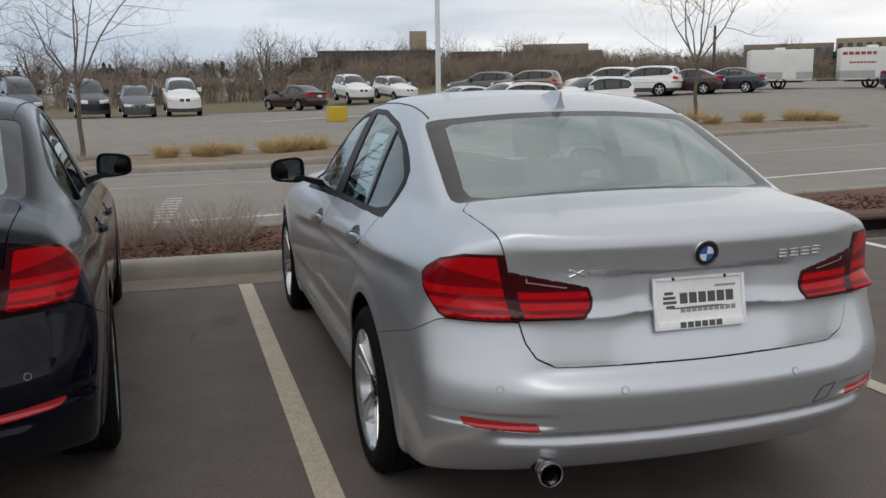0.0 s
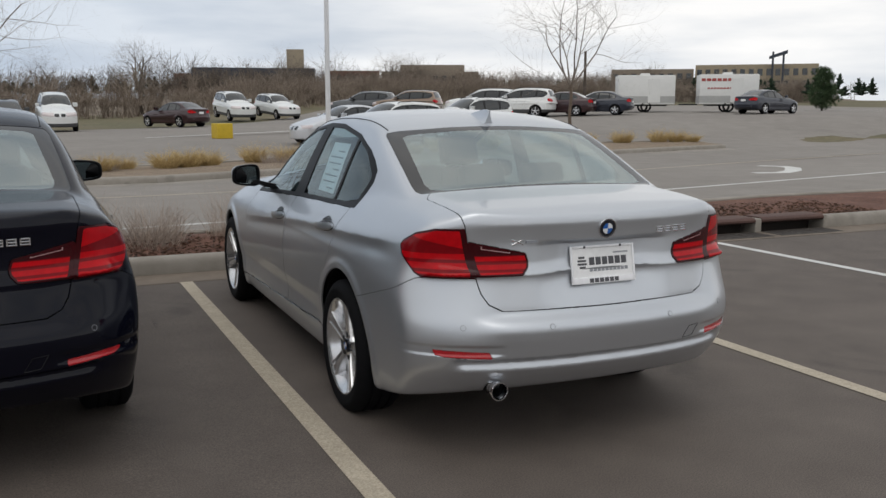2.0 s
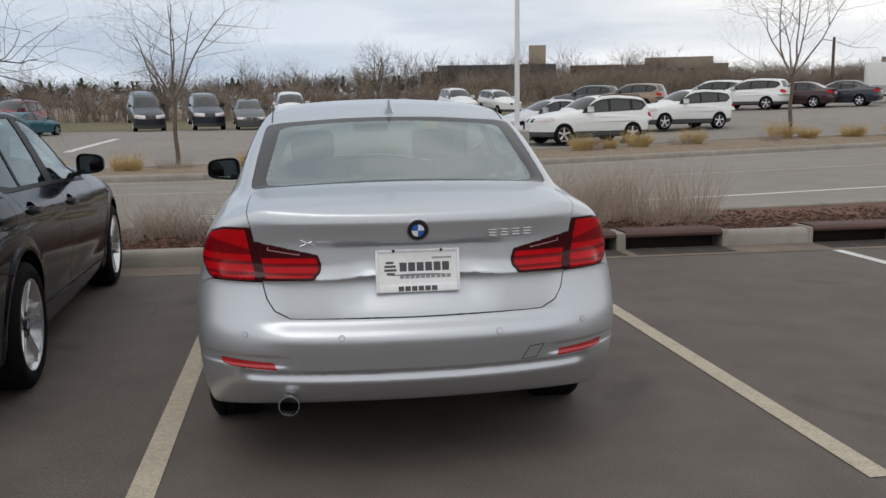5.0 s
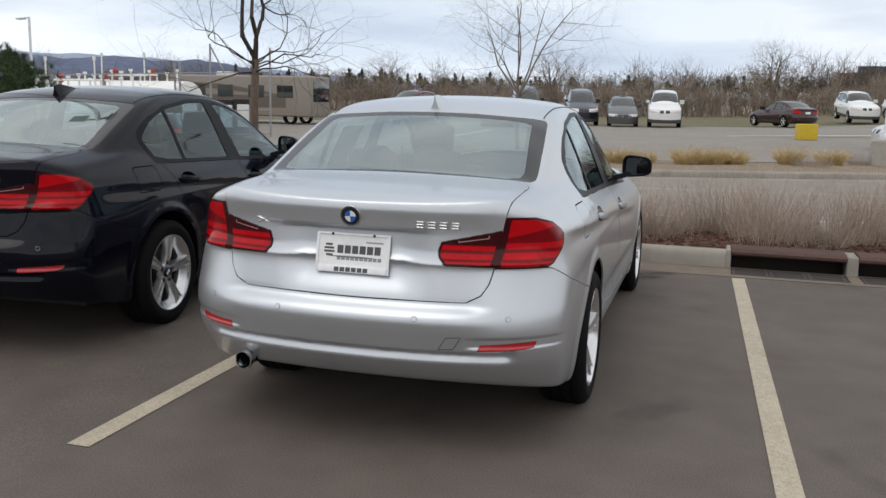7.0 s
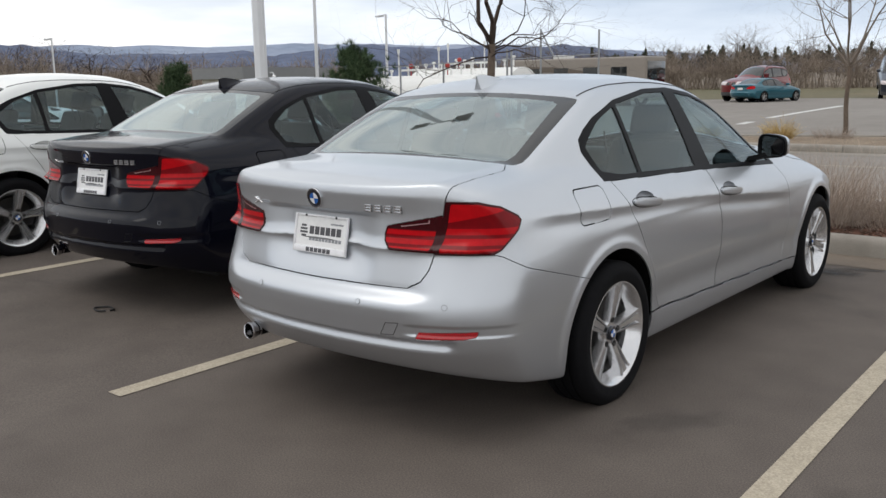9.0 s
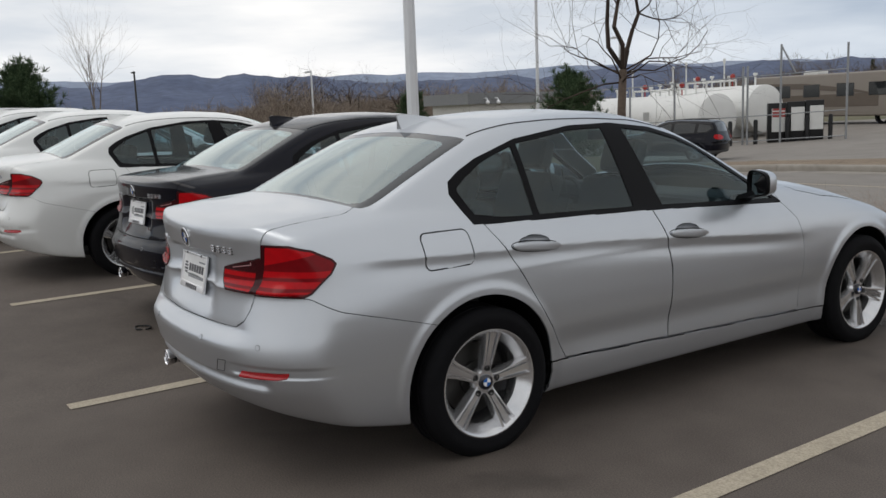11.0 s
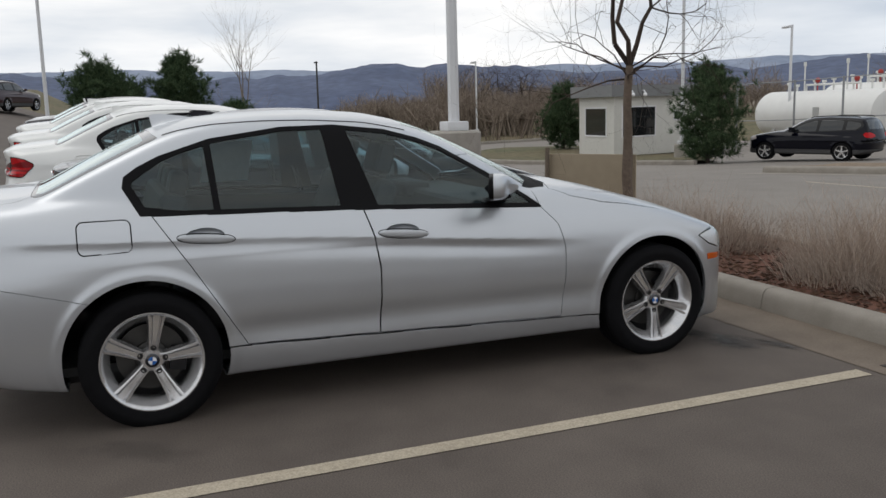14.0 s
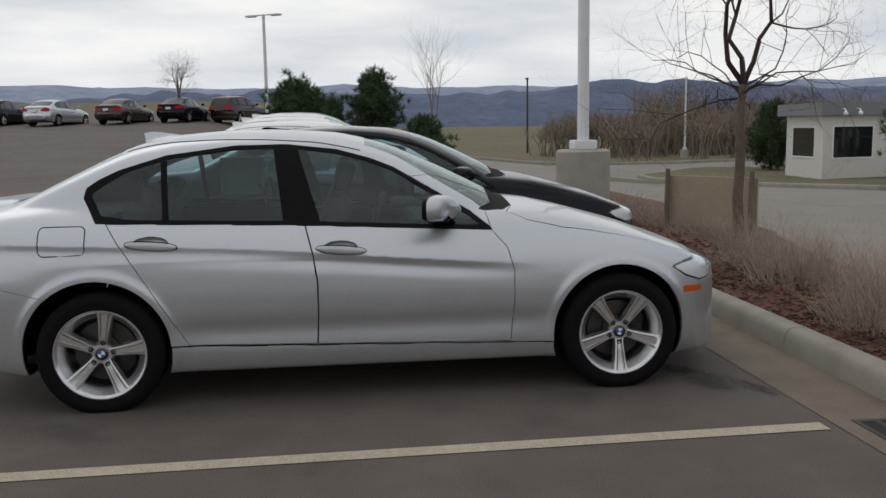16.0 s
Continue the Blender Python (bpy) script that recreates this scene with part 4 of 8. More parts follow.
    # model badges as plain bars
    def on_lid(x, z):
        p = np.array([[abs(x), -1.0, z]])
        for _ in range(8):
            p[:, 1] += np.clip(F_SEDAN(*p.T), -0.03, 0.03)
        return p[0][1]

    for k in range(4):
        bm = bmesh.new()
        x0 = 0.268 + k * 0.046
        for z0, z1 in ((0.936, 0.941), (0.947, 0.952), (0.958, 0.963)):
            box(bm, x0, x0 + 0.036, on_lid(x0 + 0.018, 0.95) - 0.005, on_lid(x0 + 0.018, 0.95) + 0.01, z0, z1, 0.001, 1)
        for xa in (x0, x0 + 0.031):
            box(bm, xa, xa + 0.005, on_lid(x0 + 0.018, 0.95) - 0.0045, on_lid(x0 + 0.018, 0.95) + 0.01, 0.936, 0.963)
        part("badge_bar", bm, M["chrome"], trunk, "small chrome model badge")
    bm = bmesh.new()
    box(bm, -0.372, -0.318, on_lid(0.345, 0.93) - 0.004, on_lid(0.345, 0.93) + 0.01, 0.924, 0.936, 0.001, 1)
    part("badge_bar", bm, M["ink_grey"], trunk, "small grey badge strip")
    bm = bmesh.new()
    for sg in (1, -1):
        box(bm, -0.03, 0.03, on_lid(0.405, 0.93) - 0.004, on_lid(0.405, 0.93) + 0.012, -0.003, 0.002, 0.001, 1, pose(-0.405, 0, 0.930, 0, sg * 22, 0))
    part("badge_cross", bm, M["chrome"], trunk)
    # exhaust tip
    em = pose(-0.496, -0.958, 0.320, 0, 0, 90)
    bm = bmesh.new()
    lathe(bm, [(0.0350, 0.030), (0.0385, 0.02), (0.0400, 0.004), (0.0396, -0.002), (0.0380, -0.006), (0.0355, -0.006), (0.0335, -0.002), (0.0325, 0.006), (0.032, 0.05)], 40, "x")
    part("exhaust_tip", bm, M["chrome"], car, "round chrome exhaust tip", m=em)
    bm = bmesh.new()
    lathe(bm, [(0.0340, 0.028), (0.030, 0.05), (0.026, 0.30), (0.001, 0.30)], 24, "x")
    lathe(bm, [(0.0318, 0.03), (0.031, 0.10), (0.001, 0.10)], 24, "x")
    part("exhaust_pipe", bm, M["rubber"], car, m=em)
    # parking sensors and tow cover
    for x, z in ((-0.69, 0.617), (-0.29, 0.583), (0.29, 0.583), (0.69, 0.617)):
        p = project(F_SEDAN, np.array([[abs(x), -1.0, z]]), 5)
        n = gradient(F_SEDAN, p)[0]
        n = Vector((math.copysign(n[0], x), n[1], n[2])).normalized()
        bm = bmesh.new()
        lathe(bm, [(0.0001, 0.0012), (0.0095, 0.0012), (0.0105, -0.002)], 20, "z")
        part("parking_sensor", bm, M["silver_paint"], bump, m=Matrix.Translation((math.copysign(p[0][0], x), p[0][1], p[0][2])) @ n.to_track_quat("Z", "Y").to_matrix().to_4x4())
        bm = bmesh.new()
        lathe(bm, [(0.0102, 0.0008), (0.0120, 0.0008), (0.0120, -0.002)], 20, "z")
        part("sensor_ring", bm, M["ink_grey"], bump, m=Matrix.Translation((math.copysign(p[0][0], x), p[0][1], p[0][2])) @ n.to_track_quat("Z", "Y").to_matrix().to_4x4())
    corners = [(0.385, 0.470), (0.445, 0.472), (0.475, 0.524), (0.415, 0.522)]
    bm = bmesh.new()
    loop = []
    for (x0, z0), (x1, z1) in zip(corners, corners[1:] + corners[:1]):
        for k in range(6):
            loop.append((x0 + (x1 - x0) * k / 6, z0 + (z1 - z0) * k / 6))
    pts = project(F_SEDAN, np.array([(a, -1.0, b) for a, b in loop]), 6)
    nrm = gradient(F_SEDAN, pts)
    pts = pts + nrm * 0.0003
    tube(bm, [*pts.tolist(), pts[0].tolist()], 0.0014, 5, False)
    part("tow_cover_joint", bm, M["black_trim"], bump)
    # roof aerial
    bm = bmesh.new()
    secs = []
    for u in np.linspace(0, 1, 9):
        y = 0.375 - 0.235 * u
        hgt = 0.078 * (u ** 0.9) if u < 0.9 else 0.078 * 0.92
        w = 0.047 * (0.25 + 0.75 * math.sin(min(1, 0.25 + u) * math.pi / 2)) * (1 if u < 0.95 else 0.75)
        zb = float(np.interp(y, (0.1, 0.2, 0.37), (1.376, 1.408, 1.438)))
        secs.append([bm.verts.new((a * w, y - 0.015 * b / 0.078 * u, zb - 0.006 + b)) for a, b in ((-1, 0), (-0.55, 0.012), (-0.22, hgt * 0.6), (-0.08, hgt), (0.08, hgt), (0.22, hgt * 0.6), (0.55, 0.012), (1, 0))])
    for a, b in zip(secs, secs[1:]):
        for i in range(7):
            bm.faces.new((a[i], a[i + 1], b[i + 1], b[i]))
    bm.faces.new(secs[0]), bm.faces.new(secs[-1])
    part("aerial_fin", bm, M["silver_paint"], car)
    # roof seams
    for s in (1, -1):
        xs = np.linspace(0.15, 1.40, 40)
        p = np.array([(0.553 + 0.01 * math.sin((y + 0.1) * 2), y, 1.4) for y in xs])
        for _ in range(6):
            v = F_SEDAN(*p.T)
            p[:, 2] -= np.clip(v, -0.05, 0.05)
        bm = bmesh.new()
        tube(bm, [(a * s, b, c + 0.0002) for a, b, c in p], 0.0035, 5)
        part("roof_seam", bm, M["black_trim"], car)
    # mirrors
    for s in (1, -1):
        cx, cz, hw = (0.896 if s > 0 else 0.945), 1.034, 0.098

        def oval(k, y, grow=0.0):
            ring = []
            for a in np.linspace(0, 2 * math.pi, 28, endpoint=False):
                c, d = math.cos(a), math.sin(a)
                ex = np.sign(c) * abs(c) ** 0.52
                ez = np.sign(d) * abs(d) ** (0.62 if d > 0 else 0.45)
                # the shell tapers towards its outer end
                hz = (0.070 if d > 0 else 0.066) * (1 - 0.14 * ex)
                ring.append((s * (cx + (hw * k + grow) * ex), y - 0.045 * ex, cz + 0.004 * ex + (hz * k + grow) * ez))
            return ring

        def shell(bm, spec):
            rings = [[bm.verts.new(q) for q in oval(k, y, gr)] for k, y, gr in spec]
            for a, b in zip(rings, rings[1:]):
                for i in range(28):
                    bm.faces.new((a[i], a[(i + 1) % 28], b[(i + 1) % 28], b[i]))
            return rings

        bm = bmesh.new()
        rings = shell(bm, [(math.sqrt(max(0.04, 1 - u ** 3.6)), 1.765 + 0.112 * u, 0) for u in np.linspace(0, 1, 10)])
        bm.faces.new(rings[-1])
        mir = part("door_mirror", bm, M["silver_paint"], car)
        bm = bmesh.new()
        shell(bm, ((1.0, 1.768, 0.001), (1.0, 1.752, 0.001), (0.97, 1.744, 0), (0.88, 1.745, 0), (0.80, 1.756, 0), (0.01, 1.758, 0)))
        part("mirror_housing", bm, M["window_trim"], mir, "black mirror housing edge")
        bm = bmesh.new()
        bm.faces.new([bm.verts.new(q) for q in oval(0.84, 1.754, 0)])
        part("mirror_glass", bm, M["mirror"], mir, smooth=False)
        bm = bmesh.new()
        secs = []
        for x, y0, y1, z0, z1 in ((0.700, 1.78, 1.92, 0.935, 0.965), (0.76, 1.78, 1.905, 0.940, 0.972), (0.81, 1.775, 1.885, 0.952, 0.985), (0.86, 1.77, 1.87, 0.970, 1.0), (0.92, 1.77, 1.86, 0.975, 1.0)):
            secs.append([bm.verts.new((x * s, a, b)) for a, b in ((y0, z0 + 0.006), (y0 + 0.01, z0), (y1 - 0.02, z0), (y1, z0 + 0.008), (y1 - 0.01, z1), (y0 + 0.01, z1))])
        for a, b in zip(secs, secs[1:]):
            for i in range(6):
                bm.faces.new((a[i], a[(i + 1) % 6], b[(i + 1) % 6], b[i]))
        bm.faces.new(secs[0]), bm.faces.new(secs[-1])
        part("mirror_foot", bm, M["window_trim"], mir)
    cabin(car)


def cabin(car):
    """Seats, dash and wheel, seen through the glass."""
    def seat(x):
        bm = bmesh.new()
        box(bm, x - 0.25, x + 0.25, 1.05, 1.55, 0.38, 0.56, 0.06, 3)
        box(bm, x - 0.24, x + 0.24, -0.07, 0.07, 0, 0.62, 0.06, 3, pose(0, 1.08, 0.50, -20))
        s = part("seat", bm, M["interior"], car)
        bm = bmesh.new()
        box(bm, x - 0.13, x + 0.13, -0.05, 0.05, 0.66, 0.84, 0.04, 3, pose(0, 1.08, 0.48, -18))
        part("head_rest", bm, M["interior"], s)
        for dx in (-0.05, 0.05):
            bm = bmesh.new()
            tube(bm, [Vector((x + dx, 0.86, 1.04)), Vector((x + dx, 0.83, 1.16))], 0.006, 6)
            part("head_rest_post", bm, M["dark_steel"], s)
    seat(-0.37), seat(0.37)
    bm = bmesh.new()
    box(bm, -0.66, 0.66, 0.05, 0.55, 0.38, 0.54, 0.06, 3)
    box(bm, -0.64, 0.64, -0.08, 0.06, 0, 0.58, 0.05, 3, pose(0, 0.06, 0.5, -14))
    bench = part("rear_bench", bm, M["interior"], car)
    for x in (-0.37, 0, 0.37):
        bm = bmesh.new()
        box(bm, x - 0.13, x + 0.13, -0.045, 0.045, 0.56, 0.69, 0.04, 3, pose(0, 0.07, 0.5, -14))
        part("head_rest", bm, M["interior"], bench)
    bm = bmesh.new()
    box(bm, -0.66, 0.66, -0.48, 0.0, 0.97, 1.0, 0.01, 2)
    part("parcel_shelf", bm, M["interior"], car)
    bm = bmesh.new()
    box(bm, -0.70, 0.70, 1.68, 2.1, 0.62, 0.96, 0.05, 3)
    box(bm, -0.60, -0.14, 1.62, 1.8, 0.9, 1.0, 0.04, 3)
    part("dashboard", bm, M["interior"], car)
    bm = bmesh.new()
    pts = [Vector((-0.37 + 0.185 * math.cos(a), 0, 0.185 * math.sin(a))) for a in np.linspace(0, 2 * math.pi, 33)]
    tube(bm, [pose(0, 1.50, 0.86, -22) @ p for p in pts], 0.015, 8, False)
    box(bm, -0.45, -0.29, -0.02, 0.02, -0.05, 0.05, 0.015, 2, pose(0, 1.51, 0.86, -22))
    box(bm, -0.55, -0.19, -0.01, 0.01, -0.02, 0.02, 0.008, 1, pose(0, 1.51, 0.86, -22))
    part("steering_wheel", bm, M["interior"], car)
    bm = bmesh.new()
    box(bm, -0.11, 0.11, 1.50, 1.53, 1.27, 1.33, 0.012, 2)
    part("inner_mirror", bm, M["black"], car)
    bm = bmesh.new()
    box(bm, -0.72, 0.72, -0.4, 2.2, 0.26, 0.30)
    part("cabin_floor", bm, M["interior"], car)
    # price sheet behind the left rear door glass
    pts = []
    for z in (1.02, 1.10, 1.19, 1.28):
        for y in (0.45, 0.6, 0.75):
            yy = y + 0.10 * (z - 1.0)
            p = np.array([[0.72, yy, z]])
            for _ in range(8):
                p[:, 0] -= np.clip(F_SEDAN(*p.T), -0.03, 0.03)
            pts.append((-(p[0][0] - 0.009), yy, z))
    sheet_faces = [(r * 3 + c, r * 3 + c + 1, r * 3 + c + 4, r * 3 + c + 3) for r in range(3) for c in range(2)]
    note = put("price_sheet", mesh_from("price_sheet", pts, sheet_faces, None, (M["paper"],)), car, "white price sheet behind the window")
    bars = bmesh.new()
    for k in range(7):
        z = 1.04 + 0.032 * k
        p = [(-(np.interp(z, (1.02, 1.28), (-pts[0][0], -pts[9][0])) + 0.0015), y + 0.10 * (z - 1.0), z + dz) for y, dz in ((0.49, 0), (0.70 if k % 3 else 0.60, 0), (0.70 if k % 3 else 0.60, 0.008), (0.49, 0.008))]
        bars.faces.new([bars.verts.new(q) for q in p])
    part("print_bars", bars, M["ink_grey"], note, smooth=False)
    # two small white discs on the rear shelf
    for x in (-0.055, 0.055):
        bm = bmesh.new()
        lathe(bm, [(0.0001, 0.0), (0.006, 0.001), (0.006, -0.004)], 8, "z")
        part("child_seat_anchor", bm, M["white_enamel"], car, m=pose(x, -0.25, 1.004))


PAINTED = ("boot_lid", "rear_bumper", "fuel_door", "rear_door", "front_door", "sill", "bonnet", "front_bumper", "body", "aerial_fin", "door_mirror", "parking_sensor", "handle", "handle_recess")


def repaint(car, mat):
    for o in car.children_recursive:
        if o.name.split(".")[0] in PAINTED:
            o.material_slots[0].link = "OBJECT"
            o.material_slots[0].material = mat
    return car


silver = build_sedan(thing("sedan", "silver four-door sedan parked inside its white lines", "car", group="parked sedans"), HALF)
silver.matrix_basis = pose(0.007, 0, 0)

# ---- the ground ----
LEVELS = np.array([(6.5, 0), (12, -0.1), (19, -0.2), (23, -0.2), (27, -0.06), (33, 0.14), (44, 0.27), (60, 0.42), (80, 0.75), (150, 2.0)])


RISE = smooth_table([(1.5, 0), (2.75, 0.03), (5.4, 0.105), (8.2, 0.19), (10.95, 0.29), (13.7, 0.36), (16.5, 0.40), (18, 0.38), (24, 0.0)], 0.4, -140, 140, 0.05)


def terrain(x, y):
    """Height of the land: level here, a dip along the road, rising behind."""
    z = np.interp(y, LEVELS[:, 0], LEVELS[:, 1])
    z = np.where(z > 0, z * np.clip(0.75 + 0.03 * x, 0.35, 1.6), z * sstep(-40, -20, x))
    z = z + np.interp(x, [-5, 5, 38], [0, 0.08, 0.86]) * sstep(38, 50, y + 0.35 * x) * (1 - 0.6 * sstep(60, 90, y))
    z = z - np.clip(-8 - x, 0, 19) * 0.037 * sstep(4, 14, y) * (1 - sstep(31, 40, y))
    z = z + RISE(-x) * sstep(3.62, 2.95, y) * sstep(-30, -12, y)
    return z + np.clip(-14 - x, 0, 90) * 0.055 * sstep(3, -8, y)


def height(x, y):
    return float(terrain(np.array([float(x)]), np.array([float(y)]))[0])


def rough_surface(name, color, color2, rough=0.85, fine=160.0, mid=9.0, big=0.35, bump=0.35, speck=0.25, crack=0.0, color3=None):
    """Ground material: grain, patches and broad stains, with fine relief."""
    m, n, l, b = nodes_of(name)
    b.inputs["Roughness"].default_value = rough
    co = n.new("ShaderNodeTexCoord")
    t = []
    for sc, de in ((fine, 3), (mid, 6), (big, 5)):
        k = n.new("ShaderNodeTexNoise")
        k.inputs["Scale"].default_value, k.inputs["Detail"].default_value = sc, de
        l.new(co.outputs["Object"], k.inputs["Vector"])
        t.append(k)
    ramp = n.new("ShaderNodeValToRGB")
    ramp.color_ramp.elements[0].position, ramp.color_ramp.elements[1].position = 0.35, 0.68
    ramp.color_ramp.elements[0].color, ramp.color_ramp.elements[1].color = (*color, 1), (*color2, 1)
    add = n.new("ShaderNodeMath")
    add.operation, add.inputs[1].default_value = "MULTIPLY_ADD", 0.5
    half = n.new("ShaderNodeMath")
    half.operation, half.inputs[1].default_value = "MULTIPLY", 0.5
    l.new(t[1].outputs["Fac"], half.inputs[0])
    l.new(t[2].outputs["Fac"], add.inputs[0]), l.new(half.outputs[0], add.inputs[2])
    l.new(add.outputs[0], ramp.inputs["Fac"])
    mr = n.new("ShaderNodeMapRange")
    mr.inputs[1].default_value, mr.inputs[2].default_value, mr.inputs[3].default_value, mr.inputs[4].default_value = 0.3, 0.7, 1 - speck, 1 + speck
    mix = n.new("ShaderNodeMix")
    mix.data_type, mix.blend_type, mix.inputs[0].default_value = "RGBA", "MULTIPLY", 1.0
    l.new(t[0].outputs["Fac"], mr.inputs[0]), l.new(ramp.outputs["Color"], mix.inputs[6]), l.new(mr.outputs[0], mix.inputs[7])
    last = mix.outputs[2]
    if crack:
        v = n.new("ShaderNodeTexNoise")
        v.inputs["Scale"].default_value, v.inputs["Detail"].default_value, v.inputs["Distortion"].default_value = 1.3, 3, 0.6
        cr = n.new("ShaderNodeValToRGB")
        cr.color_ramp.elements[0].position, cr.color_ramp.elements[1].position = 0.62, 0.74
        cr.color_ramp.elements[0].color, cr.color_ramp.elements[1].color = (1, 1, 1, 1), (1 - crack, 1 - crack, 1 - crack, 1)
        m2 = n.new("ShaderNodeMix")
        m2.data_type, m2.blend_type, m2.inputs[0].default_value = "RGBA", "MULTIPLY", 1.0
        l.new(co.outputs["Object"], v.inputs["Vector"]), l.new(v.outputs["Fac"], cr.inputs["Fac"])
        l.new(last, m2.inputs[6]), l.new(cr.outputs["Color"], m2.inputs[7])
        last = m2.outputs[2]
    l.new(last, b.inputs["Base Color"])
    bp = n.new("ShaderNodeBump")
    bp.inputs["Strength"].default_value, bp.inputs["Distance"].default_value = bump, 0.006
    l.new(t[0].outputs["Fac"], bp.inputs["Height"]), l.new(bp.outputs["Normal"], b.inputs["Normal"])
    M[name] = m
    return m


rough_surface("asphalt", (0.083, 0.0665, 0.0565), (0.124, 0.102, 0.087), 0.82, fine=150, mid=3.0, big=0.5, speck=0.34, crack=0.34)
rough_surface("asphalt_old", (0.195, 0.176, 0.158), (0.255, 0.232, 0.208), 0.9, fine=60, mid=1.2, big=0.12, speck=0.15, crack=0.15)
rough_surface("concrete", (0.215, 0.193, 0.165), (0.315, 0.288, 0.252), 0.85, fine=120, mid=5, big=0.8, speck=0.06, crack=0.25)
rough_surface("gutter_concrete", (0.120, 0.094, 0.072), (0.192, 0.155, 0.12), 0.85, fine=120, mid=4, big=0.7, speck=0.15, crack=0.35)
rough_surface("mulch_far", (0.17, 0.125, 0.085), (0.27, 0.21, 0.15), 0.95, fine=70, mid=14, big=2, bump=1.0, speck=0.5)
rough_surface("mulch", (0.085, 0.036, 0.023), (0.16, 0.074, 0.048), 0.95, fine=70, mid=14, big=2, bump=1.0, speck=0.5)
rough_surface("line_paint", (0.36, 0.31, 0.235), (0.47, 0.41, 0.32), 0.8, fine=110, mid=25, big=3, speck=0.22, crack=0.25)
rough_surface("white_line", (0.52, 0.52, 0.50), (0.66, 0.66, 0.64), 0.8, fine=110, mid=25, big=3, speck=0.2, crack=0.3)
rough_surface("field", (0.15, 0.115, 0.065), (0.085, 0.09, 0.040), 0.95, fine=3, mid=0.25, big=0.05, speck=0.3)


def sheet(name, xs, y0, y1, mat, dz=0.0, ny=20, label="", category="ground", z=None):
    """A sheet that follows the land, between the lines y0(x) and y1(x)."""
    xs = np.asarray(xs, float)
    u = np.linspace(0, 1, ny)
    a = y0(xs) if callable(y0) else np.full(len(xs), float(y0))
    b = y1(xs) if callable(y1) else np.full(len(xs), float(y1))
    X = np.repeat(xs[:, None], ny, 1)
    Y = a[:, None] + (b - a)[:, None] * u
    Z = terrain(X, Y) + dz if z is None else np.full(X.shape, z)
    v = np.stack([X, Y, Z], -1).reshape(-1, 3)
    i = np.arange((len(xs) - 1) * (ny - 1))
    i = i // (ny - 1) * ny + i % (ny - 1)
    f = np.stack([i, i + ny, i + ny + 1, i + 1], 1)
    return tagged(put(name, mesh_from(name, v, f, None, (mat,))), label, category, kind="structure")


gx = np.concatenate([[-4500, -2500, -1500, -800, -500, -350, -250, -180, -140], np.arange(-110, 131, 5.0), [150, 200, 300, 500, 900, 1800, 4000]])
gy = np.concatenate([[-3000, -1200, -500, -250, -150, -100], np.arange(-70, 151, 4.0), [180, 250, 400, 700, 1500, 4000]])
GX, GY = np.meshgrid(gx, gy, indexing="ij")
GZ = terrain(GX, GY) - 0.05
gi = np.arange((len(gx) - 1) * (len(gy) - 1))
gi = gi // (len(gy) - 1) * len(gy) + gi % (len(gy) - 1)
tagged(put("ground", mesh_from("ground", np.stack([GX, GY, GZ], -1).reshape(-1, 3), np.stack([gi, gi + len(gy), gi + len(gy) + 1, gi + 1], 1), None, (M["field"],))),
       "dry grassland of tan and dull green", "ground", kind="structure")
KERB, BED = 4.10, 4.27
BACK = np.array([(-62, 6.9), (-15, 6.9), (-7, 6.8), (-4.6, 6.5), (-3.0, 6.0), (-1, 5.82), (4, 5.95), (6, 6.2), (8, 6.5), (14, 6.5), (101, 6.5)])


def back_line(x):
    """The road side of the planting bed."""
    return np.interp(x, BACK[:, 0], BACK[:, 1])


sheet("asphalt_lot", np.concatenate([np.arange(-62, -20, 2.0), np.arange(-20, 6, 0.5), np.arange(6, 41, 2.0)]), -45, KERB - 0.46, M["asphalt"], 0.0, 90, "dark worn asphalt of the parking lot", "asphalt")
sheet("gutter", np.arange(-15, 16, 1.0), KERB - 0.46, KERB + 0.02, M["gutter_concrete"], 0.003, 3, "stained concrete gutter along the kerb", "gutter")
far_edge = smooth_table([(-70, 30), (-30, 32), (-24, 47), (-15, 53), (-5, 51), (3, 49.5), (12, 55), (25, 85), (40, 92), (100, 96)], 1.5, -100, 130, 0.5)
sheet("asphalt_road", np.arange(-62, 101, 1.0), lambda x: back_line(x) + 0.13, far_edge, M["asphalt_old"], 0.0, 40, "pale aged asphalt of the road and far lot", "asphalt")
sheet("asphalt_link", np.arange(-62, -13, 2.0), KERB - 0.46, 7.03, M["asphalt_old"], 0.001, 5, "pale aged asphalt beyond the planting bed", "asphalt")
sheet("asphalt_link_east", np.arange(14, 41, 2.0), KERB - 0.46, 6.63, M["asphalt_old"], 0.001, 5, "pale aged asphalt past the bed", "asphalt")


def stripe(name, pts, width, mat, label, dz=0.004):
    """A painted line along points, lying on the land."""
    bm = bmesh.new()
    rows = []
    P = [Vector(p) for p in pts]
    for i, p in enumerate(P):
        d = (P[min(i + 1, len(P) - 1)] - P[max(i - 1, 0)]).normalized()
        nrm = Vector((-d.y, d.x)) * width / 2
        rows.append([bm.verts.new((q.x, q.y, height(q.x, q.y) + dz)) for q in (p - nrm, p + nrm)])
    for a, b in zip(rows, rows[1:]):
        bm.faces.new((a[0], b[0], b[1], a[1]))
    return tagged(put(name, bm_mesh(name, bm, mat)), label, "marking", kind="structure")


def dashes(a, b, n):
    return [Vector(a).lerp(Vector(b), k / n) for k in range(n + 1)]


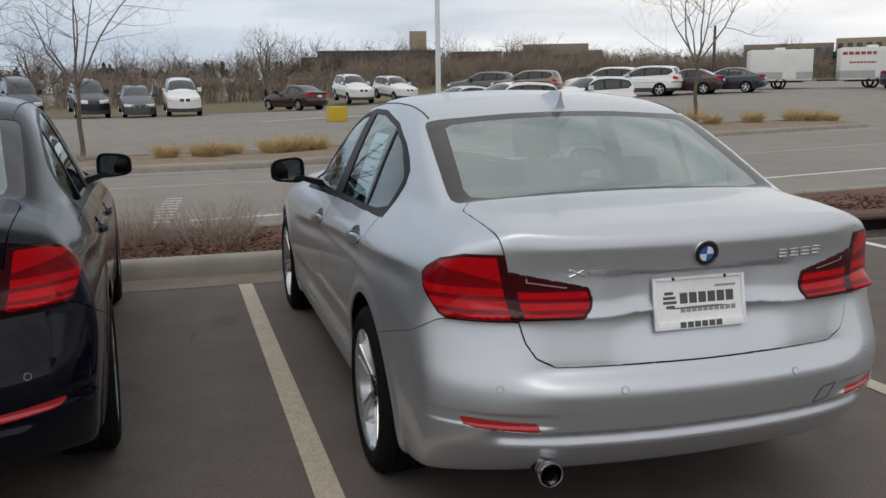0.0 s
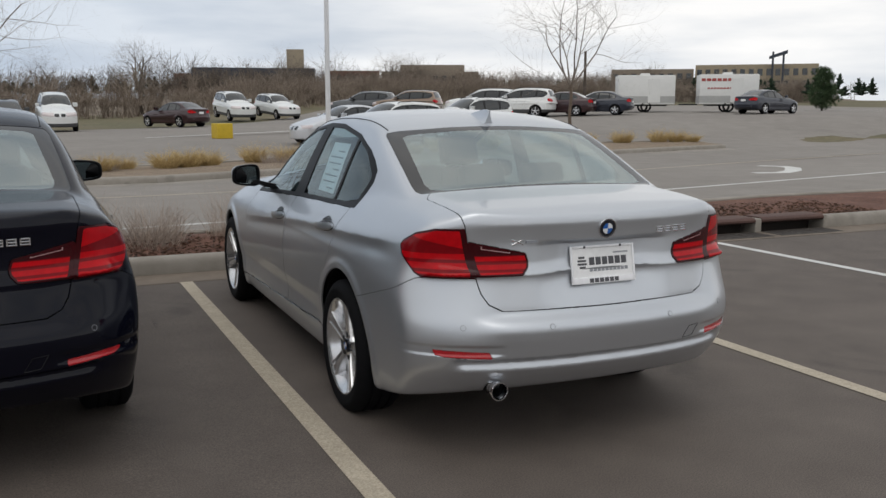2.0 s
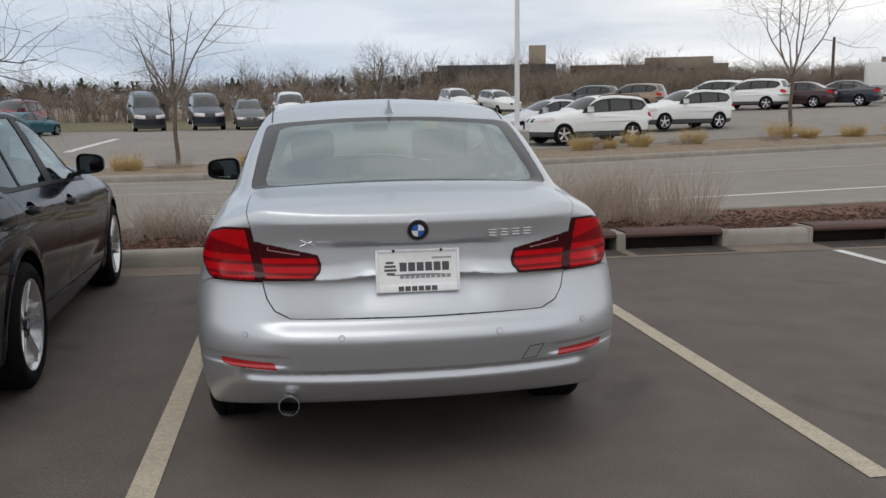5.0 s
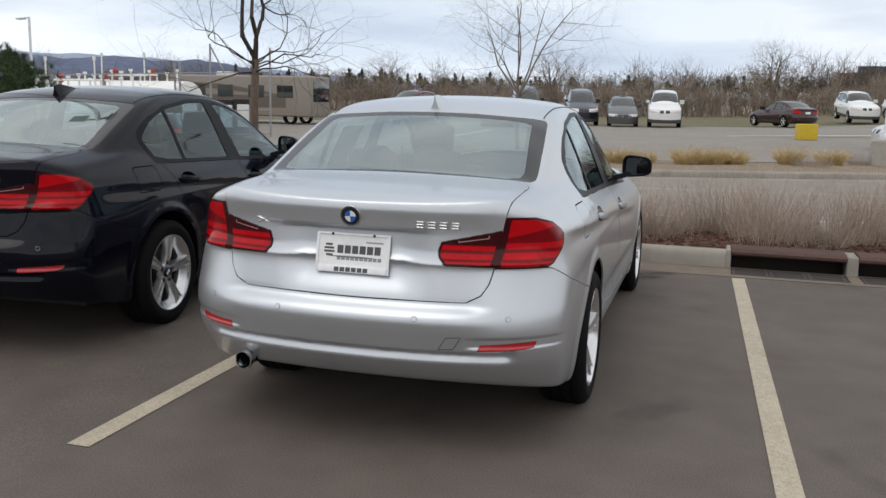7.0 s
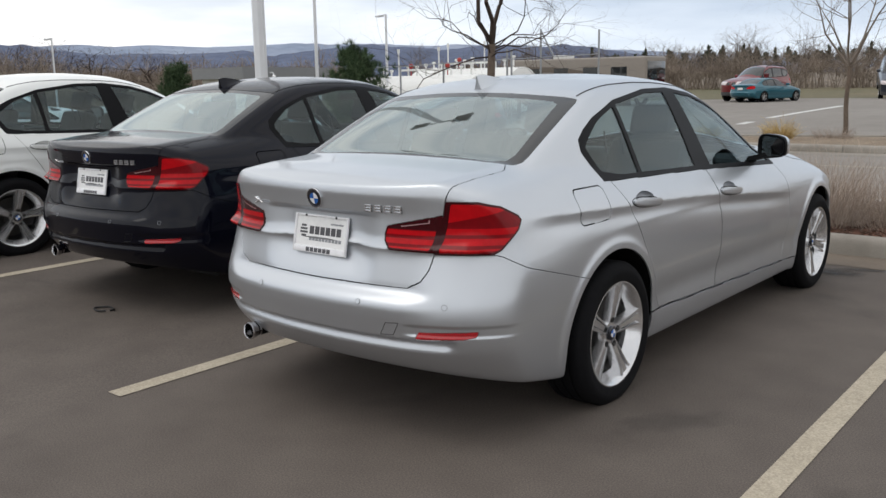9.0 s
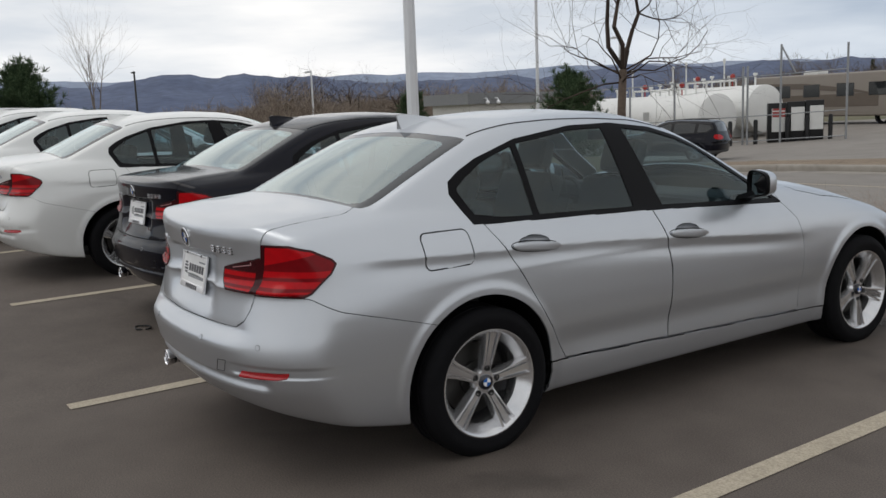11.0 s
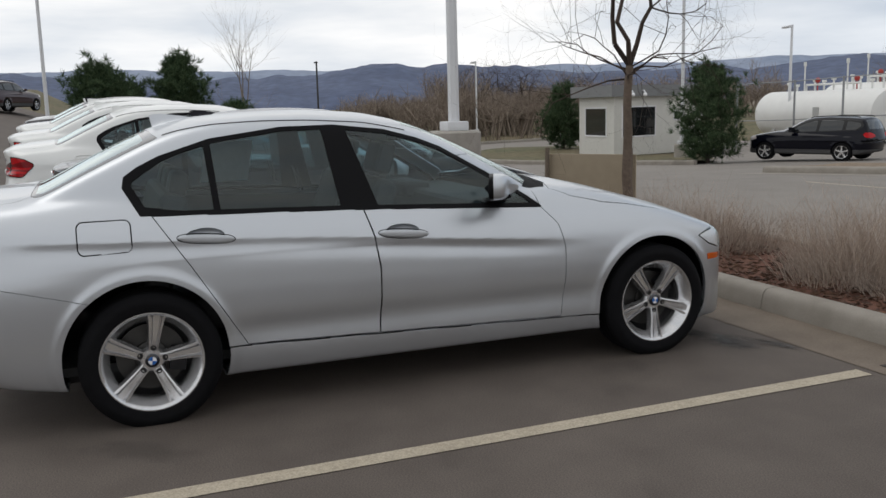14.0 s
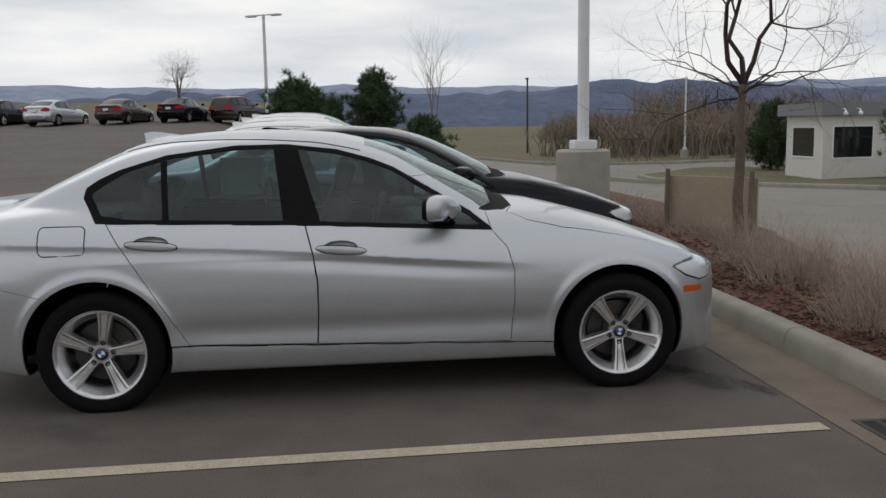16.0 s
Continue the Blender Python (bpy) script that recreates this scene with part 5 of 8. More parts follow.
stripe("parking_line", dashes((-1.044, -1.34), (-1.096, 3.64), 6), 0.106, M["line_paint"], "worn cream parking line on the asphalt")
stripe("parking_line", dashes((1.745, -1.27), (1.655, 3.58), 6), 0.105, M["line_paint"], "worn cream parking line on the asphalt")
stripe("parking_line", dashes((-3.93, -1.2), (-4.05, 3.6), 6), 0.10, M["line_paint"], "worn cream parking line on the asphalt")
for k in range(1, 5):
    stripe("parking_line", dashes((-3.93 - 2.75 * k, -1.2), (-4.05 - 2.75 * k, 3.6), 6), 0.10, M["line_paint"], "worn cream parking line on the asphalt")
stripe("parking_line", dashes((4.73, -1.4), (4.61, 3.62), 6), 0.105, M["white_line"], "white parking line on the asphalt")
stripe("lane_line", [(-1.5, 7.58), (-0.58, 7.73), (3, 8.4), (6.57, 9.16), (8.47, 9.69), (10.5, 10.2), (16, 11.57), (30, 15.3), (60, 22)], 0.14, M["white_line"], "long white edge line on the road")
stripe("lane_line", [(-8, 12.2), (0, 13.0), (6, 14.0), (11.3, 15.4), (16.5, 17.2), (30, 21.2)], 0.12, M["line_paint"], "faded yellow centre line on the road")
for k in range(9):
    stripe("crossing_bar", dashes((-1.95 + 0.02 * k, 7.6 + 0.36 * k), (-1.70 + 0.02 * k, 7.6 + 0.36 * k), 2), 0.10, M["white_line"], "worn white crossing bar on the road")
stripe("turn_arrow", [(14.1, 13.2), (14.8, 12.95), (15.7, 13.5), (16.7, 14.5), (17.0, 15.2), (16.7, 15.8)], 0.42, M["white_line"], "white painted turn arrow on the road")
stripe("lot_line", dashes((-8.8, 26.1), (-9.2, 39.1), 4), 0.35, M["white_line"], "white painted line in the far lot")
stripe("lot_line", [(2, 38.2), (20, 41), (40, 45), (60, 47)], 0.25, M["white_line"], "white painted line in the far lot")
stripe("lot_line", [(24, 48), (50, 52), (80, 54)], 0.25, M["white_line"], "white painted line in the far lot")


def kerb_run(pts, w=0.17, h=0.15, name="kerb", step=3.0, label="weathered concrete kerb with joints"):
    """A kerb in cast lengths with narrow joints, following the land."""
    base = thing(name, label, "kerb", kind="structure")
    P = [Vector(p) for p in pts]
    out, carry = [P[0]], 0.0
    line = []
    for a, b in zip(P, P[1:]):
        n = max(1, round((b - a).length / step))
        line += [a.lerp(b, k / n) for k in range(n)]
    line.append(P[-1])
    for a, b in zip(line, line[1:]):
        d = (b - a).normalized()
        nrm = Vector((-d.y, d.x))
        bm = bmesh.new()
        prof = [(0, -0.3), (-0.012, 0.0), (0.003, h - 0.06), (0.012, h - 0.030), (0.032, h - 0.008), (0.062, h), (w - 0.03, h), (w - 0.005, h - 0.02), (w, h - 0.3)]
        rings = []
        for p in (a + d * 0.004, a + d * 0.012, b - d * 0.012, b - d * 0.004):
            inset = 0.006 if p in () else 0
            rings.append([bm.verts.new((p.x + nrm.x * u, p.y + nrm.y * u, height(p.x, p.y) + v)) for u, v in prof])
        for r0, r1 in zip(rings, rings[1:]):
            for i in range(len(prof) - 1):
                bm.faces.new((r0[i], r0[i + 1], r1[i + 1], r1[i]))
        bm.faces.new(rings[0]), bm.faces.new(rings[-1])
        part("kerb_stone", bm, M["concrete"], base)
    return base


kerb_run([(-15, KERB), (-9, KERB), (-5.8, KERB), (-2.7, KERB), (0.25, KERB), (1.56, KERB)])
kerb_run([(3.72, KERB), (4.60, KERB)])
kerb_run([(6.76, KERB), (9.7, KERB + 0.05), (14, KERB + 0.3)])
kerb_run([(x, y + 0.15) for x, y in BACK[-2:0:-1].tolist()], w=0.15)
KN = [(-12, 14.6), (-5.6, 16.1), (0.1, 16.5), (3.5, 18.2), (5.1, 19.1), (10, 21.0), (14.7, 22.8), (19, 24.0), (23.6, 25.0)]
KF = [(23.6, 25.4), (24.4, 28.0), (16.3, 27.6), (11, 25.8), (5, 23.9), (1.6, 21.9), (-2.3, 21.2), (-6.3, 19.8), (-12, 18.6)]
kerb_run(KN, step=3.0, w=0.3)
kn = np.array(KN)
sheet("gutter_far", np.linspace(-12, 23.6, 40), lambda x: np.interp(x, kn[:, 0], kn[:, 1]) - 0.75, lambda x: np.interp(x, kn[:, 0], kn[:, 1]) + 0.05, M["concrete"], 0.005, 3, "pale concrete gutter of the far kerb", "gutter")
kerb_run(KF, step=4.0)


def bed(name, near, far, mat, dz, n=40, label=""):
    """Planting soil between two lines, slightly mounded."""
    a, b = np.array(near, float), np.array(far, float)

    def walkline(p, u):
        d = np.concatenate([[0], np.cumsum(np.linalg.norm(np.diff(p, axis=0), axis=1))])
        return np.stack([np.interp(u * d[-1], d, p[:, 0]), np.interp(u * d[-1], d, p[:, 1])], -1)
    u, w = np.linspace(0, 1, n), np.linspace(0, 1, 12)
    A, B = walkline(a, u), walkline(b, u)
    Q = A[:, None] + (B - A)[:, None] * w[None, :, None]
    Z = terrain(Q[..., 0], Q[..., 1]) + dz + 0.035 * np.sin(np.pi * w)[None] + 0.02 * np.sin(Q[..., 0] * 5.1 + Q[..., 1] * 3.3) * np.sin(np.pi * w)[None]
    v = np.concatenate([Q, Z[..., None]], -1).reshape(-1, 3)
    i = np.arange((n - 1) * 11)
    i = i // 11 * 12 + i % 11
    return tagged(put(name, mesh_from(name, v, np.stack([i, i + 12, i + 13, i + 1], 1), None, (mat,))), label, "soil", kind="structure")


bed("planting_bed", [(-15, BED - 0.03), (14, BED - 0.03)], [(x, y + 0.03) for x, y in BACK[1:-1].tolist()], M["mulch"], 0.11, 90, "bed of red-brown bark mulch")
bed("west_verge", [(-48, 1.5), (-45.5, 5.5), (-43, 9.5), (-41.2, 14), (-41.2, 19), (-44, 27)], [(-70, 0), (-70, 6), (-70, 12), (-70, 18), (-70, 24), (-70, 32)], M["field"], 0.08, 40, "grassy verge beyond the end of the lot")
kerb_run([(-48, 1.5), (-45.5, 5.5), (-43, 9.5), (-41.2, 14), (-41.2, 19), (-44, 27)], w=0.2)
bed("booth_island", [(-30.5, 13.6), (-28.5, 13.4), (-25, 14.6), (-22, 15.7), (-18.4, 17.4)], [(-36, 19), (-34, 25), (-29, 26), (-23, 21), (-20.8, 20.2)], M["field"], 0.09, 40, "low grass island round the guard booth")
kerb_run([(-30.5, 13.6), (-28.5, 13.4), (-25, 14.6), (-22, 15.7), (-18.4, 17.4)], w=0.2)
bed("planting_bed_far", [(x, y + 0.25) for x, y in KN], [(x, y - 0.15) for x, y in KF[::-1]], M["mulch_far"], 0.11, 50, "bed of pale weathered mulch")
# loose bark chips
rng = np.random.default_rng(5)
cv, cf = [], []
for k in range(5200):
    x, y = rng.uniform(-7, 8), BED + abs(rng.normal(0, 0.7)) % 1.6
    z = 0.125 + 0.035 * math.sin(math.pi * (y - BED) / 1.7) + rng.uniform(0, 0.012)
    L, W = rng.uniform(0.015, 0.05), rng.uniform(0.006, 0.014)
    a, tl = rng.uniform(0, 6.28), rng.uniform(-0.5, 0.5)
    d, e = np.array([math.cos(a), math.sin(a), tl * 0.6]), np.array([-math.sin(a), math.cos(a), rng.uniform(-0.4, 0.4)])
    c = np.array([x, y, z])
    b0 = len(cv)
    cv += [c - d * L - e * W * 0.4, c - e * W + (0, 0, 0.006), c + d * L, c + e * W, c + (0, 0, -0.012)]
    cf += [(b0, b0 + 1, b0 + 2), (b0, b0 + 2, b0 + 3), (b0, b0 + 4, b0 + 1), (b0 + 1, b0 + 4, b0 + 2)]
rough_surface("bark", (0.05, 0.024, 0.016), (0.17, 0.095, 0.06), 0.95, fine=30, mid=11, big=3, speck=0.4)
tagged(put("bark_chips", mesh_from("bark_chips", cv, cf, None, (M["bark"],))), "loose red-brown bark chips on the bed", "mulch", kind="stuff")

# ---- kerb inlets with grates ----
plain("rust", (0.085, 0.045, 0.036), 0.75, metal=0.2, var=0.3, scale=30, bump=0.4)
plain("iron", (0.06, 0.052, 0.046), 0.7, metal=0.3, var=0.3, scale=30, bump=0.4)
# pit is near-black: it puts the inlets' inner shade into the colour
plain("pit", (0.02, 0.015, 0.012), 0.9)
for x0, x1 in ((1.60, 2.56), (2.66, 3.66), (4.64, 5.60), (5.70, 6.70)):
    t = thing("kerb_inlet", "rust-brown steel kerb inlet with a floor grate", "drain", group="storm drain inlets", kind="structure")
    bm = bmesh.new()
    prof = [(KERB + 0.30, 0.10), (KERB + 0.30, 0.175), (KERB + 0.05, 0.178), (KERB + 0.005, 0.172), (KERB - 0.022, 0.150), (KERB - 0.022, 0.128), (KERB + 0.0, 0.112), (KERB + 0.05, 0.108)]
    prism(bm, prof, x0, x1, "x")
    part("hood", bm, M["rust"], t, "rust-brown rounded steel hood")
    bm = bmesh.new()
    box(bm, x0, x1, KERB + 0.22, KERB + 0.25, -0.3, 0.11)
    part("back_wall", bm, M["pit"], t)
    bm = bmesh.new()
    box(bm, x0, x1, KERB - 0.30, KERB + 0.24, -0.06, -0.04)
    part("pit_floor", bm, M["pit"], t)
    for k in range(3):
        g0 = x0 + 0.01 + k * (x1 - x0 - 0.02) / 3
        g1 = g0 + (x1 - x0 - 0.02) / 3 - 0.012
        bm = bmesh.new()
        for y in np.linspace(KERB - 0.34, KERB - 0.03, 4):
            box(bm, g0, g1, y - 0.014, y + 0.014, -0.02, 0.008, 0.003, 1)
        box(bm, g0, g0 + 0.025, KERB - 0.35, KERB - 0.02, -0.02, 0.007)
        box(bm, g1 - 0.025, g1, KERB - 0.35, KERB - 0.02, -0.02, 0.007)
        part("grate", bm, M["iron"], t)
    # dark sheet over the gutter paints the pit's shade between the grate bars
    bm = bmesh.new()
    box(bm, x0, x1, KERB - 0.355, KERB - 0.015, 0.0035, 0.0045)
    part("shadow_pan", bm, M["pit"], t)
for x0, x1 in ((1.555, 1.60), (2.56, 2.66), (3.66, 3.725), (4.595, 4.64), (5.60, 5.70), (6.70, 6.765)):
    bm = bmesh.new()
    box(bm, x0, x1, KERB - 0.02, KERB + 0.30, -0.2, 0.165, 0.02, 2)
    tagged(put("kerb_post", bm_mesh("kerb_post", bm, M["concrete"])), "short concrete pier between the inlets", "kerb", kind="structure")
for x0, x1 in ((1.56, 3.72), (4.60, 6.76)):
    bm = bmesh.new()
    box(bm, x0, x1, KERB + 0.29, KERB + 0.34, -0.2, 0.16, 0.01, 1)
    tagged(put("kerb_backing", bm_mesh("kerb_backing", bm, M["concrete"])), "concrete slab behind the inlets", "kerb", kind="structure")
# flattened loop of cord lying on the lot
bm = bmesh.new()
tube(bm, [(-2.50 + 0.07 * math.cos(a) + 0.01 * math.sin(3 * a), -0.55 + 0.05 * math.sin(a), height(-2.5, -0.55) + 0.010) for a in np.linspace(0, 5.9, 26)], 0.006, 6)
tagged(put("rubber_ring", bm_mesh("rubber_ring", bm, M["black"])), "dropped black rubber ring lying on the asphalt", "litter")

# ---- the row of sedans ----
black = repaint(build_sedan(thing("sedan", "black four-door sedan parked beside the silver one", "car", group="parked sedans"), HALF_MID), M["black_paint"])
black.matrix_basis = pose(-2.692, 0.469, 0.024, 0, 0, 3.1)
white = repaint(build_sedan(thing("sedan", "white four-door sedan parked in the row", "car", group="parked sedans"), HALF_LOW), M["white_paint"])
white.matrix_basis = pose(-5.43, -0.10, 0.103, 0, 1.5, 0)
for x, y, z, rz in ((-8.2, -0.28, 0.19, 0.5), (-10.95, -0.38, 0.285, -0.4), (-16.5, -0.50, 0.39, 0.3)):
    copy_thing(white, pose(x, y, z, 0, 1.7, rz))
tagged(repaint(copy_thing(white, pose(-13.7, -0.44, 0.355, 0, 1.5, 0.2)), M["black_paint"]), "black four-door sedan parked among white ones", "car")


# dried oil by the front wheel: a soft-edged stain on the asphalt
def stain_material(name, color):
    m, n, l, b = nodes_of(name)
    b.inputs["Base Color"].default_value, b.inputs["Roughness"].default_value = (*color, 1), 0.6
    co, gr, nz, sub, mr = (n.new("ShaderNode" + k) for k in ("TexCoord", "TexGradient", "TexNoise", "Math", "MapRange"))
    gr.gradient_type, nz.inputs["Scale"].default_value, nz.inputs["Detail"].default_value = "SPHERICAL", 3.0, 6
    sub.operation = "MULTIPLY"
    mr.inputs[1].default_value, mr.inputs[2].default_value, mr.inputs[3].default_value, mr.inputs[4].default_value = 0.10, 0.45, 0.0, 0.75
    tr, mx = n.new("ShaderNodeBsdfTransparent"), n.new("ShaderNodeMixShader")
    l.new(co.outputs["Object"], gr.inputs["Vector"]), l.new(co.outputs["Object"], nz.inputs["Vector"])
    l.new(gr.outputs["Fac"], sub.inputs[0]), l.new(nz.outputs["Fac"], sub.inputs[1]), l.new(sub.outputs[0], mr.inputs[0])
    l.new(mr.outputs[0], mx.inputs[0]), l.new(tr.outputs[0], mx.inputs[1]), l.new(b.outputs[0], mx.inputs[2])
    l.new(mx.outputs[0], n["Material Output"].inputs["Surface"])
    M[name] = m


stain_material("oil_stain", (0.022, 0.019, 0.017))
for x, y, rx_, ry_, a in ((0.82, 3.36, 0.34, 0.22, 10), (0.55, 3.25, 0.22, 0.16, 40), (1.0, 3.55, 0.25, 0.10, 20), (-1.65, 2.2, 0.22, 0.30, 0)):
    bm = bmesh.new()
    bm.faces.new([bm.verts.new((1.0 * math.cos(q), 1.0 * math.sin(q), 0)) for q in np.linspace(0, 2 * math.pi, 32, endpoint=False)])
    tagged(put("oil_stain", bm_mesh("oil_stain", bm, M["oil_stain"], smooth=False), m=pose(x, y, 0.0042, 0, 0, a) @ Matrix.Diagonal((rx_, ry_, 1, 1))), "soft-edged dark oil stain on the asphalt", "stain", kind="structure")

# ---- plants ----
def leafy(name, c1, c2, rough=0.9):
    m, n, l, b = nodes_of(name)
    b.inputs["Roughness"].default_value, b.inputs["Specular IOR Level"].default_value = rough, 0.15
    g, r = n.new("ShaderNodeNewGeometry"), n.new("ShaderNodeValToRGB")
    r.color_ramp.elements[0].color, r.color_ramp.elements[1].color = (*c1, 1), (*c2, 1)
    l.new(g.outputs["Random Per Island"], r.inputs["Fac"]), l.new(r.outputs["Color"], b.inputs["Base Color"])
    M[name] = m
    return m


leafy("straw", (0.33, 0.25, 0.20), (0.58, 0.48, 0.40))
leafy("straw_grey", (0.25, 0.20, 0.17), (0.50, 0.42, 0.355))
leafy("straw_gold", (0.40, 0.28, 0.12), (0.68, 0.53, 0.28))
leafy("twig", (0.04, 0.030, 0.025), (0.09, 0.068, 0.056))
leafy("wood_grey", (0.14, 0.115, 0.098), (0.27, 0.23, 0.195))
leafy("brush", (0.16, 0.125, 0.10), (0.36, 0.30, 0.245))
leafy("woods_dark", (0.085, 0.068, 0.056), (0.21, 0.175, 0.145))
leafy("needles", (0.030, 0.058, 0.030), (0.105, 0.150, 0.075))
leafy("evergreen_far", (0.016, 0.03, 0.02), (0.035, 0.05, 0.032))
plain("bark_trunk", (0.13, 0.098, 0.075), 0.9, var=0.35, scale=22, bump=0.8)
plain("bark_dark", (0.075, 0.058, 0.047), 0.9, var=0.35, scale=22, bump=0.8)


def ribbons(segs):
    """Thin three-sided stems from (start, end, r0, r1) rows; returns verts and faces."""
    s = np.array([np.concatenate([a, b, [r0, r1]]) for a, b, r0, r1 in segs])
    a, b, r0, r1 = s[:, :3], s[:, 3:6], s[:, 6], s[:, 7]
    d = b - a
    d /= np.maximum(np.linalg.norm(d, axis=1), 1e-9)[:, None]
    ref = np.where(np.abs(d[:, 2:3]) > 0.9, np.array([[1.0, 0, 0]]), np.array([[0, 0, 1.0]]))
    u = np.cross(d, ref)
    u /= np.linalg.norm(u, axis=1)[:, None]
    w = np.cross(d, u)
    vs = []
    for k in range(3):
        c, sn = math.cos(2.0944 * k), math.sin(2.0944 * k)
        vs.append(a + (u * c + w * sn) * r0[:, None])
    for k in range(3):
        c, sn = math.cos(2.0944 * k), math.sin(2.0944 * k)
        vs.append(b + (u * c + w * sn) * r1[:, None])
    v = np.stack(vs, 1).reshape(-1, 3)
    i = np.arange(len(s))[:, None] * 6
    f = np.concatenate([i + np.array([[k, (k + 1) % 3, 3 + (k + 1) % 3, 3 + k]]) for k in range(3)])
    return v, f


def clump(name, seed, n, h, spread, lean, mat, r=0.0022, curve=0.25):
    """A tuft of dry stems, each bending over; with short fine side shoots."""
    g = np.random.default_rng(seed)
    segs = []
    for _ in range(n):
        a = g.uniform(0, 6.283)
        rad = spread * math.sqrt(g.uniform())
        p = np.array([rad * math.cos(a), rad * math.sin(a), -0.02])
        hh = h * g.uniform(0.45, 1.0) * (1 - 0.35 * rad / spread)
        d = np.array([math.cos(a + g.normal(0, 0.8)) * lean * g.uniform(0.2, 1.2), math.sin(a + g.normal(0, 0.8)) * lean * g.uniform(0.2, 1.2), 1.0])
        m = 4
        q = p.copy()
        for k in range(m):
            step = hh / m
            e = q + d / np.linalg.norm(d) * step
            segs.append((q, e, r * (1.15 - k / m), r * (1.15 - (k + 1) / m)))
            if k > 1 and g.uniform() < 0.35:
                sd = d / np.linalg.norm(d) + g.normal(0, 0.5, 3)
                segs.append((e, e + sd * step * 0.5, r * 0.5, r * 0.25))
            d = d + np.array([d[0], d[1], 0]) * curve + g.normal(0, 0.09, 3) * np.array([1, 1, 0.3])
            q = e
    v, f = ribbons(segs)
    return mesh_from(name, v, f, None, (mat,))


def tree_mesh(seed, trunk_h, r0, spread, levels, mat, lead=3, up=0.55, twist=0.35, wood=None, length=1.6, kids=(3, 5), droop=0.0, slim=0.62, open_=0.32):
    """A bare tree: the trunk and its limbs as two meshes."""
    g = np.random.default_rng(seed)
    trunk, limbs = [], []
    n = 7
    pts = [np.array([0.02 * math.sin(k * 1.3), 0.02 * math.cos(k * 1.7), trunk_h * k / n]) for k in range(n + 1)]
    for k in range(n):
        trunk.append((pts[k] - (0, 0, 0.05 if k == 0 else 0), pts[k + 1], r0 * (1.25 if k == 0 else 1.06 - 0.04 * k), r0 * (1.02 - 0.04 * k)))

    def grow(p, d, L, r, lev):
        m = 6 if lev < 2 else 3
        q = p
        for k in range(m):
            d = d + g.normal(0, twist * 0.30, 3) + np.array([0, 0, up * 0.10 - droop * (0.16 + 0.10 * k) * (lev > 0)])
            d /= np.linalg.norm(d)
            e = q + d * L / m
            ra, rb = r * (1 - 0.115 * k), r * (1 - 0.115 * (k + 1))
            limbs.append((q, e, ra, rb))
            if lev < levels and k >= (2 if lev < 2 else 1):
                for _ in range(g.integers(1, 3) if lev > 0 else g.integers(1, 3)):
                    a = g.normal(0, 1, 3)
                    a -= d * a.dot(d)
                    a /= np.linalg.norm(a)
                    nd = d * g.uniform(0.35, 0.8) + a * g.uniform(0.5, 1.0) * spread
                    grow(e, nd / np.linalg.norm(nd), L * g.uniform(0.45, 0.72), rb * g.uniform(0.72, 1.0) * slim, lev + 1)
            q = e
    top = pts[-1]
    for j in range(lead):
        a = 6.283 * j / lead + g.uniform(-0.4, 0.4)
        d = np.array([math.cos(a) * open_ * spread, math.sin(a) * open_ * spread, 1.0])
        grow(top, d / np.linalg.norm(d), length * g.uniform(1.1, 1.5), r0 * 0.62, 0)
    for j in range(g.integers(*kids)):
        a = g.uniform(0, 6.283)
        zz = trunk_h * g.uniform(0.90, 1.0)
        d = np.array([math.cos(a), math.sin(a), 0.35 + 1.2 * droop])
        grow(np.array([0, 0, zz]), d / np.linalg.norm(d), length * g.uniform(0.7, 1.05), r0 * 0.36 * slim, 1)
    bm = bmesh.new()
    tube(bm, [trunk[0][0]] + [t[1] for t in trunk], [trunk[0][2]] + [t[3] for t in trunk], 12)
    tm = bm_mesh("trunk", bm, wood or M["bark_trunk"])
    v, f = ribbons(limbs)
    return tm, mesh_from("branches", v, f, None, (mat,))


def tree(seed, x, y, label, **kw):
    z = kw.pop("z", None)
    rz = kw.pop("rz", 0)
    t = thing("bare_tree", label, "tree", pose(x, y, height(x, y) + 0.1 if z is None else z, 0, 0, rz))
    tm, lm = tree_mesh(seed, **kw)
    put("trunk", tm, t)
    put("crown", lm, t, "leafless branches and twigs")
    return t


tree(3, -4.09, 5.78, "bare young tree with a dark forked trunk in the mulch bed", trunk_h=1.78, r0=0.060, spread=1.0, levels=4, mat=M["twig"], wood=M["bark_trunk"], lead=3, length=1.42, kids=(9, 11), droop=0.10, up=0.45, twist=0.95, slim=0.58, open_=0.09)
tree(8, -3.92, 20.6, "bare young tree with a thin pale trunk", trunk_h=1.75, r0=0.06, spread=1.3, levels=4, mat=M["wood_grey"], lead=6, length=1.85, kids=(5, 7), up=0.5, twist=0.4, slim=0.56, open_=0.48)
tree(11, 17.3, 27.0, "bare young tree with a thin pale trunk", trunk_h=2.3, r0=0.075, spread=1.35, levels=4, mat=M["wood_grey"], lead=6, length=2.5, kids=(6, 8), up=0.5, twist=0.4, slim=0.58, open_=0.5)
tree(17, -26.0, 4.6, "slender bare sapling beside the lot", trunk_h=1.2, r0=0.045, spread=0.55, levels=2, mat=M["wood_grey"], lead=4, length=1.7, kids=(3, 5), up=0.8, twist=0.25)
tree(21, -52, -8.5, "bare tree behind the far parked cars", trunk_h=1.5, r0=0.09, spread=1.1, levels=3, mat=M["wood_grey"], lead=5, length=1.3, kids=(4, 6), up=0.4)
